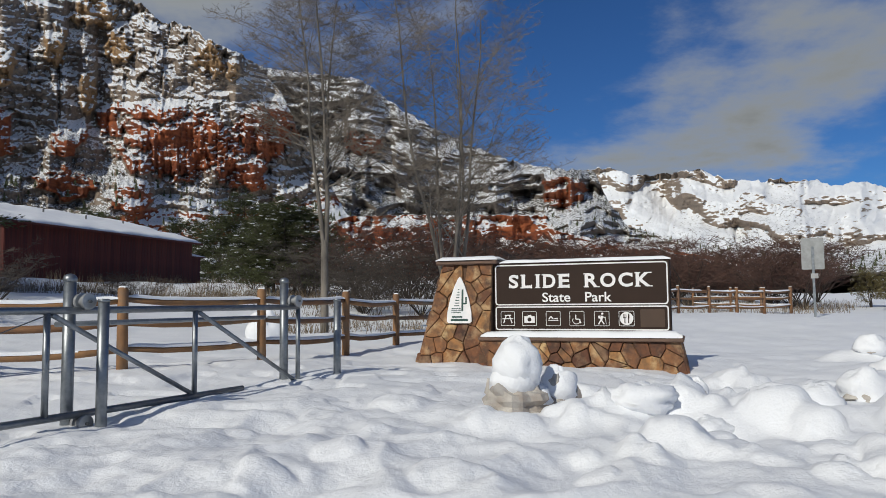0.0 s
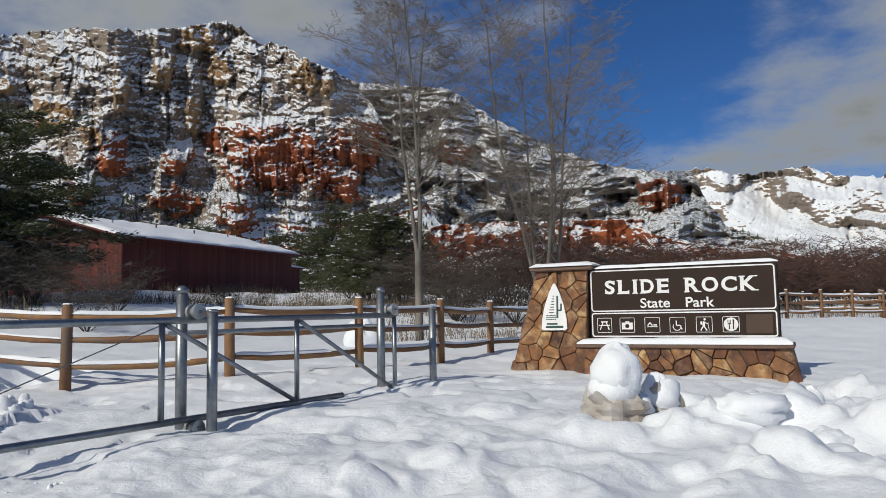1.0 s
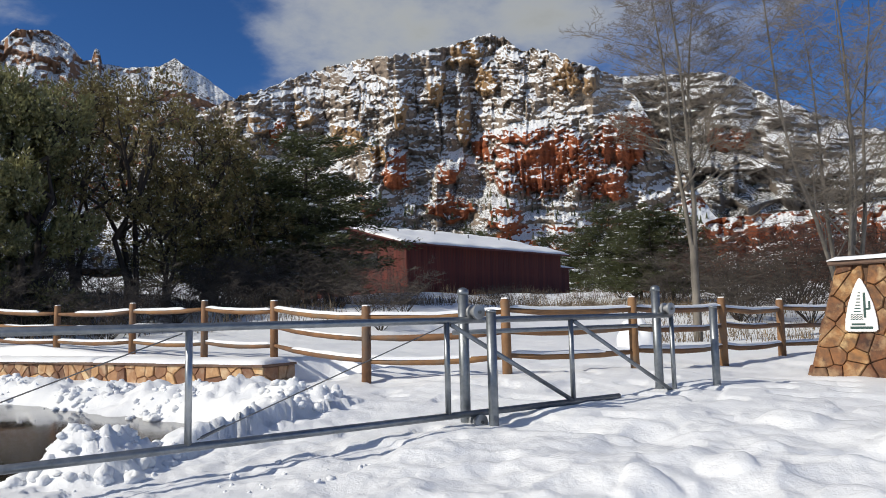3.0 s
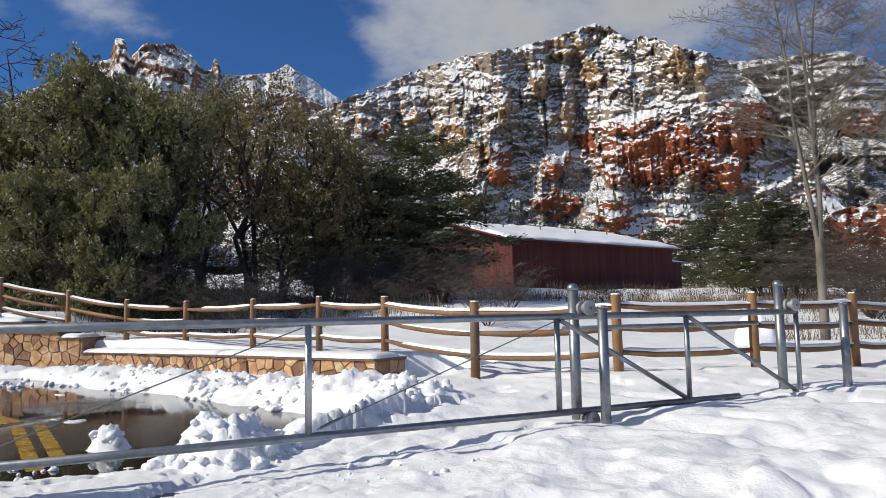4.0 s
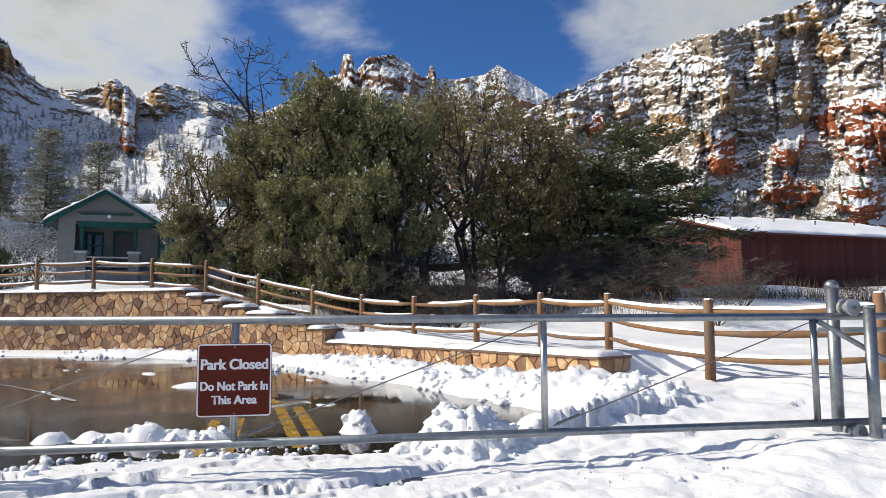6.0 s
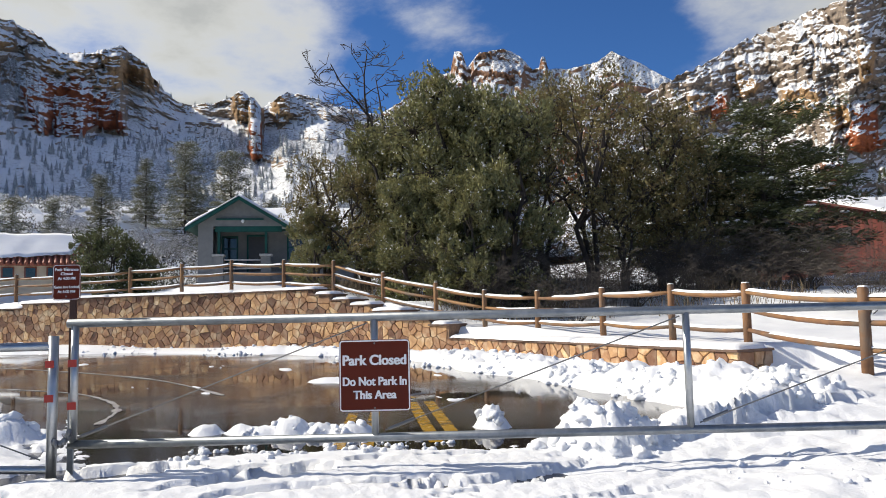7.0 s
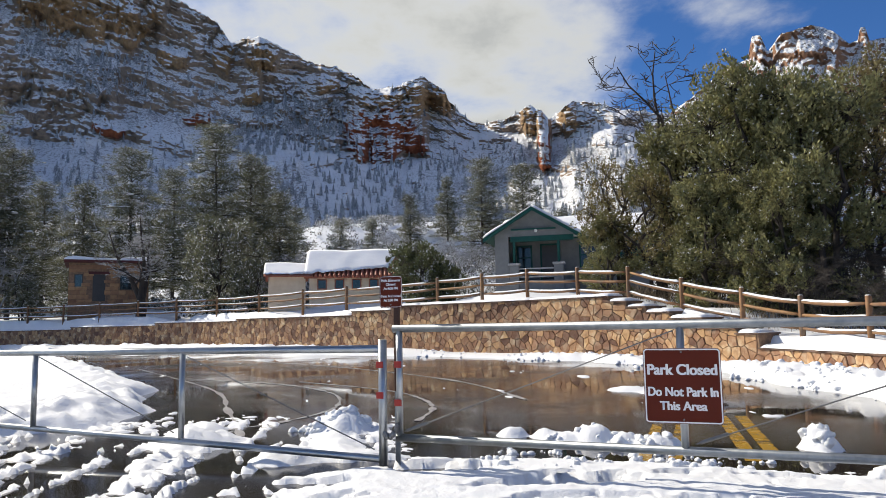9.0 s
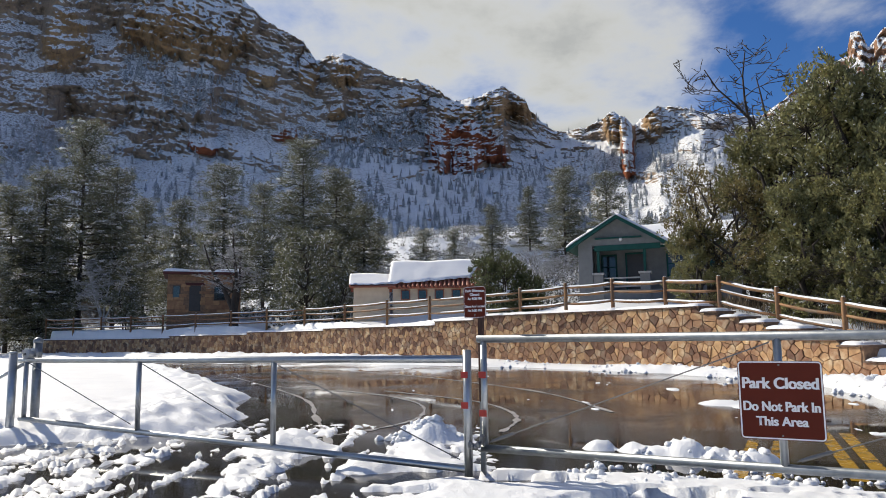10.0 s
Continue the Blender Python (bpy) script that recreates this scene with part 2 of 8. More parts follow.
SNOW = material("snow", (0.83, 0.85, 0.88), 0.55, second=(0.78, 0.80, 0.84), scale=1.2, bump=0.012, bump_scale=22.0, spec=0.3)
nn, ll, bb = plain_bits(SNOW)
bb.inputs["Subsurface Weight"].default_value = 0.0
STEEL = material("galvanised steel", (0.30, 0.32, 0.34), 0.42, 0.85, second=(0.20, 0.22, 0.24), scale=9.0, bump=0.0008, bump_scale=60)
STEEL_BRIGHT = material("bright galvanised steel", (0.46, 0.48, 0.50), 0.36, 0.85, second=(0.36, 0.38, 0.40), scale=9.0, bump=0.0008, bump_scale=60)
WOOD = material("weathered rail wood", (0.27, 0.135, 0.055), 0.7, second=(0.17, 0.085, 0.04), scale=3.0, bump=0.006, bump_scale=18, stretch=(1, 1, 1), random_tint=0.18, spots=(0.16, 0.11, 0.075), spot_scale=1.6)
STONE = material("flagstone", (0.40, 0.225, 0.12), 0.8, second=(0.27, 0.135, 0.072), scale=5.0, bump=0.025, bump_scale=9.0, spots=(0.46, 0.33, 0.215), spot_scale=3.0, random_tint=0.6)
STONE_FAR = material("flagstone joined", (0.40, 0.225, 0.12), 0.8, second=(0.27, 0.135, 0.072), scale=5.0, bump=0.025, bump_scale=9.0, spots=(0.46, 0.33, 0.215), spot_scale=3.0, island_tint=0.6)
MORTAR = material("mortar", (0.30, 0.185, 0.11), 0.9, second=(0.15, 0.09, 0.06), scale=6.0, bump=0.01, bump_scale=25)
CAPSTONE = material("capstone", (0.17, 0.105, 0.075), 0.8, second=(0.12, 0.075, 0.055), scale=5.0, bump=0.01, bump_scale=14)
WHITE = material("white reflective paint", (0.84, 0.81, 0.80), 0.45, second=(0.74, 0.75, 0.75), scale=6.0)
BROWN = material("brown sign enamel", (0.036, 0.021, 0.015), 0.6, second=(0.030, 0.018, 0.013), scale=2.0, bump=0.0006, bump_scale=8, spec=0.2)
REDBROWN = material("red-brown sign sheeting", (0.120, 0.020, 0.010), 0.6, second=(0.105, 0.018, 0.009), scale=3.0, spec=0.15)
TEAL = material("teal paint", (0.012, 0.085, 0.072), 0.6, second=(0.010, 0.065, 0.058), spec=0.2)

# ---- the lie of the land ----
# bare wet paving: edge of the car park and of the drive, as walked round
BARE = [(-10.0, -1.1), (-8.3, -0.6), (-7.6, 1.0), (-7.25, 2.3), (-6.5, 3.6), (-6.2, 4.7), (-6.1, 5.6), (-6.7, 6.6), (-8.6, 7.2), (-10.4, 7.5),
        (-12.8, 7.5), (-17.0, 7.9), (-21.5, 7.6), (-26.0, 4.9), (-30.4, 1.2), (-35.0, -4.5), (-45.0, -14.0), (-54.0, -27.0), (-60.0, -38.0),
        (-47.0, -27.0), (-29.0, -12.6), (-17.5, -5.9), (-12.6, -4.3), (-10.6, -4.7), (-9.6, -7.0), (-8.0, -16.0), (4.0, -16.0), (1.0, -5.0),
        (-4.0, -1.5), (-6.8, -1.3)]
WALL = [(-9.9, 10.75), (-15.0, 10.75), (-20.3, 10.4), (-24.6, 8.4), (-29.4, 5.3), (-34.1, 1.0), (-40.5, -5.2), (-49.5, -14.0), (-58.0, -27.0), (-64.0, -39.0)]
# ground heights (x, y, z) away from the paving
SPOTS = [(0, 0, 0.05), (-3.3, 7.0, 0.2), (-2.9, 8.6, 0.25), (-5.2, 5.2, 0.12), (0, 13.4, 0.22), (4.0, 12.2, 0.2), (-6.9, 9.9, 0.34), (-4.7, 10.7, 0.38),
         (-3.1, 12.6, 0.42), (-1.1, 16.7, 0.38), (8.0, 13.4, 0.3), (10.2, 31.4, 0.78), (17.0, 35.0, 0.65), (0, 60, 1.3), (-24, 56, 3.1), (-33, 52, 3.1), (-24.5, 41.0, 3.0), (-21.5, 50.0, 3.0), (-18.5, 59.0, 3.1), (-17, 48, 2.4), (-20, 36, 2.1),
         (-15, 40, 1.5), (-4, 24, 0.42), (-39, 7, 3.0), (-33, 9, 2.5), (-36.3, 2.4, 2.25), (-28.8, 8.6, 2.25), (-25.5, 10.4, 1.7), (-20.8, 12.0, 0.85), (-13, 12.0, 0.62),
         (-10.3, 11.8, 0.6), (-20, 25, 2.0), (-30, 20, 2.8), (-51, -4, 3.6), (-62, -24, 3.7), (-56.0, -21.2, 2.25), (-54.2, -17.0, 2.25), (-59.6, -27.4, 2.25), (-62.4, -32.0, 2.25), (-49.5, -12.2, 2.25), (-46, -8.6, 2.25), (-43, -4.5, 2.0), (-52, -13.5, 1.75), (-60.5, -26, 1.4),
         (-80, 0, 7.5), (-90, 40, 10), (-60, 60, 7), (-100, -60, 8), (60, 60, 0.8), (60, 120, 2.0), (0, 130, 5), (-90, 110, 12), (-14, -12, 0.35), (-30, -25, 0.6), (10, -10, 0.0), (-150, 0, 22), (-140, -90, 20), (120, 30, 0)]


def polygon_distance(x, y, poly, closed=True):
    """Distance to a polygon's edge, negative inside."""
    best, inside = np.full(x.shape, 1e9), np.zeros(x.shape, bool)
    pairs = list(zip(poly, poly[1:] + poly[:1])) if closed else list(zip(poly, poly[1:]))
    for (ax, ay), (bx, by) in pairs:
        dx, dy = bx - ax, by - ay
        t = np.clip(((x - ax) * dx + (y - ay) * dy) / (dx * dx + dy * dy), 0, 1)
        best = np.minimum(best, (x - ax - t * dx) ** 2 + (y - ay - t * dy) ** 2)
        if closed:
            cross = (ay > y) != (by > y)
            inside ^= cross & (x < (bx - ax) * (y - ay) / (by - ay + 1e-12) + ax)
    d = np.sqrt(best)
    return np.where(inside, -d, d)


BEHIND = WALL + [(-200.0, -60.0), (-200.0, 300.0), (60.0, 300.0), (60.0, 14.0), (-9.2, 12.0)]
# heaps of ploughed snow on and beside the paving: x, y, radius, height
HEAPS = [(-5.8, 4.2, 0.52, 0.56), (-7.63, 4.05, 0.19, 0.30), (-8.55, 1.95, 0.26, 0.24), (-8.9, 1.45, 0.2, 0.14), (-8.1, 2.5, 0.26, 0.2), (-8.3, 2.2, 0.2, 0.14),
         (-9.1, 1.1, 0.2, 0.16), (-8.7, 1.7, 0.3, 0.12), (-6.5, 7.5, 0.8, 0.34), (-8.8, 8.0, 0.7, 0.36), (-11.0, 8.3, 0.8, 0.34), (-13.4, 8.3, 0.8, 0.3), (-14.3, 4.3, 0.5, 0.1), (-13.6, 4.7, 0.5, 0.09),
         (-16.0, 8.9, 0.8, 0.3), (-9.2, -2.6, 0.55, 0.22), (-10.2, -2.9, 0.4, 0.15), (-9.9, -1.0, 0.4, 0.3), (-8.0, -1.4, 0.4, 0.16), (-5.5, 6.1, 0.5, 0.3)]
# the soft mounds of the bank along the road: x, y, radius, height
MOUNDS = [(1.6, 6.8, 0.7, 0.28), (2.2, 7.6, 0.8, 0.30), (3.2, 7.4, 0.8, 0.28), (2.7, 6.6, 0.55, 0.22), (3.9, 6.6, 0.7, 0.24), (0.2, 7.2, 0.5, 0.16), (-0.4, 6.5, 0.45, 0.15), (-0.9, 6.9, 0.3, 0.16),
          (-0.1, 5.6, 0.8, 0.16), (1.2, 5.6, 0.7, 0.15), (-1.4, 5.4, 0.9, 0.14), (2.4, 5.2, 0.8, 0.14), (3.6, 5.2, 0.9, 0.12), (4.6, 8.2, 0.8, 0.3), (5.4, 9.2, 0.8, 0.32), (5.6, 7.4, 0.8, 0.22), (4.9, 6.4, 0.7, 0.15), (7.2, 12.6, 0.7, 0.35), (6.6, 10.6, 0.9, 0.25),
          (-3.2, 5.4, 0.5, 0.16), (-2.3, 5.9, 0.5, 0.12), (0.6, 4.4, 0.9, 0.12), (-1.0, 4.2, 0.8, 0.1), (2.2, 4.2, 0.8, 0.1), (-2.4, 4.4, 0.7, 0.08)]


# rounded, half-sunk clods that the snow has covered
rp = random.Random(19)
PILLOWS = []
for _ in range(110):
    px, py = rp.triangular(-2.4, 6.6, 4.0), rp.uniform(4.4, 9.4)
    if not (py > 8.0 and px < 1.5):
        pr = rp.uniform(0.08, 0.34)
        PILLOWS.append((px, py, pr, pr * rp.uniform(0.2, 0.5) * (1.0 if px > 0.8 else 0.6)))


def terrain(x, y):
    num, den = 0.0, 0.0
    for px, py, pz in SPOTS:
        w = 1.0 / (((x - px) ** 2 + (y - py) ** 2) + 0.6) ** 1.7
        num, den = num + w * pz, den + w
    r = np.hypot(x, y)
    z = num / den
    far = smooth(150, 700, r)
    return z * (1 - far) + 4.0 * far


def ground_z(x, y):
    """Height of the snow (or of the bed under the paving, a little below it)."""
    z = terrain(x, y)
    r = np.hypot(x, y)
    bare = polygon_distance(x, y, BARE)
    behind = polygon_distance(x, y, BEHIND)
    low = 0.05 + 0.012 * np.clip(bare, 0, 4)
    # in front of the wall the ground stays at paving height
    front = smooth(-0.62, -0.30, behind) * smooth(9.0, 6.0, polygon_distance(x, y, WALL, False)) * smooth(-7.4, -9.0, x)
    front = np.maximum(front, smooth(1.0, 0.2, bare) * (behind > 0.1))
    island = (behind > 0.1) * smooth(-5.0, -9.0, x) * smooth(3.0, 0.0, y)
    front, low = np.maximum(front, island), np.where(island > 0, low + 0.16 * island * smooth(0.2, 1.6, bare), low)
    z = z * (1 - front) + np.minimum(z, low) * front
    near = smooth(60, 15, r)
    trod = smooth(-3.4, -4.8, x) * smooth(-1.9, -1.1, y) * smooth(5.4, 3.8, y)
    soft = (fbm(x * 0.45, y * 0.45, 3.0, 4) - 0.5) * 0.20 + (fbm(x * 1.9, y * 1.9, 1.0, 3) - 0.5) * 0.07
    soft = soft * (1 - 0.7 * trod)
    z = z + soft * (0.25 + 0.75 * near) * (1 - 0.75 * front)
    z = z + (fbm(x * 0.05, y * 0.05, 7.0, 4) - 0.5) * 3.0 * smooth(50, 140, r)
    z = z + ((fbm(x * 4.2, y * 4.2, 15.0, 3) - 0.5) * 0.055 * (1 - 0.6 * trod) + (vnoise(x * 10, y * 10, 2.5) - 0.5) * 0.022 + (vnoise(x * 21, y * 21, 3.5) - 0.5) * 0.010) * smooth(16, 6, r)
    for px, py, pr, ph in MOUNDS:
        at = np.nonzero(np.abs(x - px) + np.abs(y - py) < pr * 3.5)[0]
        if len(at):
            q = np.hypot(x[at] - px, y[at] - py) / (pr * (0.6 + 0.4 * vnoise(x[at] * 3.1, y[at] * 3.1, py)))
            z[at] += (0.44 if px > 0.8 else 0.36) * ph * np.exp(-q ** 2.6 * 1.2) * (0.85 + 0.5 * (vnoise(x[at] * 2.2, y[at] * 2.2, px) - 0.3))
    # hummocky, trampled bank by the road
    bank = smooth(9.5, 6.5, r) * smooth(-4.2, -2.6, x)
    z = z + bank * (np.abs(fbm(x * 1.3 + 4, y * 1.3, 5.0, 3) - 0.5) * -0.32 + 0.04)
    for px, py, pr, ph in PILLOWS:
        at = np.nonzero(np.abs(x - px) + np.abs(y - py) < pr * 2.2)[0]
        if len(at):
            q = np.hypot(x[at] - px, y[at] - py) + (vnoise(x[at] * 4, y[at] * 4, px) - 0.5) * pr * 0.9
            z[at] += np.where(q < pr, ph * np.sqrt(np.clip(1 - (q / pr) ** 2, 0, 1)) ** 1.1 * smooth(0.0, 0.08, pr - q + 0.03), 0.0)
    # footprints
    prints = smooth(0.62, 0.70, vnoise(x * 2.6 + 3, y * 2.6, 8.0)) * smooth(20, 8, r) * 0.05
    z = z - prints * (1 - bank) * (1 - trod)
    # crumbly ploughed edge of the paving
    crumb = (ridged(x * 1.6, y * 1.6, 2.0, 3) - 0.55) * 0.5 + (vnoise(x * 5.5, y * 5.5, 4.0) - 0.5) * 0.3 + (vnoise(x * 12, y * 12, 6.0) - 0.5) * 0.14
    edge = np.exp(-((bare - 0.7) / 0.75) ** 2)
    right = 0.5 * island + smooth(2.5, 5.5, y) * (x < -5.5) * smooth(-22.0, -15.0, x) + smooth(3.0, -2.0, y - 9.0) * (x < -20) * 0.5
    grain = (vnoise(x * 14, y * 14, 5.0) - 0.5) + (vnoise(x * 29, y * 29, 7.0) - 0.5) * 0.6
    z = z + edge * (0.10 + 0.32 * np.clip(right, 0, 1)) * (1 - 0.8 * trod) * (0.6 + 1.3 * crumb)
    wobble = (fbm(x * 0.9, y * 0.9, 9.0, 4) - 0.5) * 1.1
    keep = smooth(-0.18, 0.30, bare + wobble)
    bed = -0.05 + 0.0 * x
    z = np.where(bare < 6, z * keep + bed * (1 - keep), z)
    # slush left between the wheel tracks on the drive, and thin streaks over the paving
    drive = smooth(-13.0, -10.5, x) * smooth(0.3, -0.6, y) * (bare < 0.2)
    streak = fbm(x * 1.0, y * 6.0, 12.0, 4) + (vnoise(x * 5, y * 12, 2.0) - 0.5) * 0.30 - 0.035 * np.clip(-x - 8.5, 0, 4)
    for wy, ww in ((-1.55, 0.13), (-2.1, 0.12), (-3.1, 0.16), (-3.75, 0.14), (-4.6, 0.12)):
        streak = streak - 0.22 * np.exp(-((y - wy - 0.03 * (x + 8) - (vnoise(x * 0.8, 0 * x + wy, 4.0) - 0.5) * 0.3) / ww) ** 2)
    streak = streak + 0.12 * np.exp(-((y + 2.62) / 0.28) ** 2) * smooth(-12.5, -11.6, x)
    z = np.maximum(z, -0.05 + drive * (0.066 * smooth(0.44, 0.465, streak) + (0.05 * crumb + 0.085 * grain) * smooth(0.44, 0.465, streak)))
    # granular, trodden slush before the gate, worn through in places
    trod = trod * smooth(-8.6, -7.6, x)
    z = z + trod * (crumb * 0.04 + grain * 0.045)
    z = z * (1 - 0.6 * trod) + 0.01 * trod
    worn = smooth(0.555, 0.59, fbm(x * 4.2 + 8, y * 1.0, 31.0, 4) + (vnoise(x * 12, y * 4, 3.0) - 0.5) * 0.18) * trod * smooth(4.2, 2.6, y)
    z = z * (1 - worn) - 0.05 * worn
    film_ = fbm(x * 0.5 + 3, y * 1.6, 21.0, 4) + (vnoise(x * 3, y * 6, 1.0) - 0.5) * 0.2
    z = np.where((bare < 0) & (x < -10), np.maximum(z, -0.05 + 0.07 * smooth(0.77, 0.84, film_)), z)

    for px, py, pr, ph in HEAPS:
        q = np.hypot(x - px, y - py) / pr
        body = np.exp(-q ** 3 * 1.1)
        z = np.where(q < 1.6, np.maximum(z, -0.05 + body * (ph + 0.05) * (0.75 + 0.9 * crumb + 0.18 * grain)), z)
    return z


GRID = {}


def build_ground():
    az = np.concatenate([np.arange(-40, 132, 0.25), np.arange(132, 320, 3.0)])
    rad = [0.5]
    while rad[-1] < 2600:
        r = rad[-1]
        rad.append(r * (1.06 if r < 2.4 else 1.0085 if r < 16 else 1.010 if r < 85 else 1.03 if r < 150 else 1.12))
    rad = np.array(rad)
    a, r = np.meshgrid(np.radians(az), rad)
    x, y = -np.sin(a) * r, np.cos(a) * r
    z = ground_z(x.ravel(), y.ravel())
    n, m = a.shape
    verts = np.stack([x.ravel(), y.ravel(), z], 1)
    i, j = np.meshgrid(np.arange(n - 1), np.arange(m), indexing="ij")
    j2 = (j + 1) % m
    quads = np.stack([i * m + j, (i + 1) * m + j, (i + 1) * m + j2, i * m + j2], -1).reshape(-1, 4)
    GRID.update(az=az, rad=rad, z=z.reshape(n, m))
    verts = np.concatenate([verts, [[0, 0, heights(0, 0)]]])
    me = bpy.data.meshes.new("ground")
    fan = [(n * m, k, (k + 1) % m) for k in range(m)]
    me.from_pydata(verts.tolist(), [], quads.tolist() + fan)
    me.polygons.foreach_set("use_smooth", [True] * len(me.polygons))
    me.materials.append(SNOW)
    me.update()
    return tagged(new("ground", me), "uneven snow-covered ground with ploughed banks", "ground", kind="structure")


build_ground()

# ---- paving ----
ASPHALT = bpy.data.materials.new("wet asphalt")
ASPHALT.use_nodes = True
nn, ll, bb = plain_bits(ASPHALT)
tc = nn.new("ShaderNodeTexCoord")
wet = nn.new("ShaderNodeTexNoise")
wet.inputs["Scale"].default_value, wet.inputs["Detail"].default_value = 0.35, 6
ll.new(tc.outputs["Object"], wet.inputs["Vector"])
grit = nn.new("ShaderNodeTexNoise")
grit.inputs["Scale"].default_value, grit.inputs["Detail"].default_value = 60, 4
ll.new(tc.outputs["Object"], grit.inputs["Vector"])
rr = nn.new("ShaderNodeMapRange")
rr.inputs[1].default_value, rr.inputs[2].default_value, rr.inputs[3].default_value, rr.inputs[4].default_value = 0.40, 0.64, 0.03, 0.22
ll.new(wet.outputs[0], rr.inputs[0])
ll.new(rr.outputs[0], bb.inputs["Roughness"])
cc = nn.new("ShaderNodeMix")
cc.data_type = "RGBA"
cc.inputs[6].default_value, cc.inputs[7].default_value = (0.012, 0.010, 0.009, 1), (0.034, 0.027, 0.023, 1)
ll.new(grit.outputs[0], cc.inputs[0])
ll.new(cc.outputs[2], bb.inputs["Base Color"])
bm_ = nn.new("ShaderNodeBump")
bm_.inputs["Strength"].default_value, bm_.inputs["Distance"].default_value = 0.06, 0.001
ll.new(grit.outputs[0], bm_.inputs["Height"])
bb.inputs["Specular IOR Level"].default_value = 0.6

pave = Shape()
for i in range(24):
    for j in range(18):
        x0, y0 = -72 + i * 3.1, -45 + j * 3.1
        pave.add([(x0, y0, 0), (x0 + 3.1, y0, 0), (x0 + 3.1, y0 + 3.1, 0), (x0, y0 + 3.1, 0)], [(0, 1, 2, 3)])
bmesh_pave = bmesh.new()
tmp = pave.mesh("tmp", ASPHALT)
bmesh_pave.from_mesh(tmp)
bmesh.ops.remove_doubles(bmesh_pave, verts=bmesh_pave.verts, dist=0.001)
me = bpy.data.meshes.new("pavement")
bmesh_pave.to_mesh(me)
bmesh_pave.free()
me.materials.append(ASPHALT)
tagged(new("pavement", me), "dark wet asphalt of the car park with puddles", "pavement", kind="structure")

# slush thrown off turning wheels
TRACKS = [[(-10.2, -2.6), (-10.9, -1.9), (-12.4, -1.3), (-14.6, -1.4), (-16.6, -2.2), (-18.4, -3.6), (-20.5, -6.0)], [(-10.6, 0.0), (-12.0, 0.3), (-13.6, 0.2), (-15.6, -0.5), (-18.4, -2.6)],
          [(-9.6, -2.2), (-12.5, -3.0), (-17.0, -4.4), (-26.0, -9.0)], [(-13.0, 2.0), (-18.0, 1.0), (-25.0, -2.5), (-33.0, -8.5)]]
SLUSH_FILM = material("thin grey slush", (0.42, 0.41, 0.41), 0.35, second=(0.24, 0.22, 0.21), scale=5.0, bump=0.01, bump_scale=25)
for line_ in TRACKS:
    pts = [Vector((*q, 0.006)) for q in line_]
    dense = []
    for i in range(len(pts) - 1):
        p0, p1, p2, p3 = pts[max(i - 1, 0)], pts[i], pts[i + 1], pts[min(i + 2, len(pts) - 1)]
        for k in range(24):
            t = k / 24
            dense.append(0.5 * ((2 * p1) + (p2 - p0) * t + (2 * p0 - 5 * p1 + 4 * p2 - p3) * t * t + (3 * p1 - p0 - 3 * p2 + p3) * t ** 3))
    rib = Shape()
    vs = []
    for i, q in enumerate(dense):
        d = (dense[min(i + 1, len(dense) - 1)] - dense[max(i - 1, 0)]).normalized()
        n_ = Vector((-d.y, d.x, 0))
        w = 0.012 + 0.06 * max(float(vnoise(i * 0.35, 2.0, 1.0)) - 0.25, 0) + 0.02 * float(vnoise(i * 0.9, 5.0, 1.0))
        vs += [q + n_ * w, q + Vector((0, 0, 0.006)), q - n_ * w]
    for i in range(len(dense) - 1):
        rib.f += [(3 * i, 3 * i + 1, 3 * i + 4, 3 * i + 3), (3 * i + 1, 3 * i + 2, 3 * i + 5, 3 * i + 4)]
    rib.v = [tuple(q) for q in vs]
    solid("slush_track", rib, SLUSH_FILM, "curved grey slush line left by wheels on wet asphalt", "slush", "wheel tracks", kind="structure", smoothed=True)

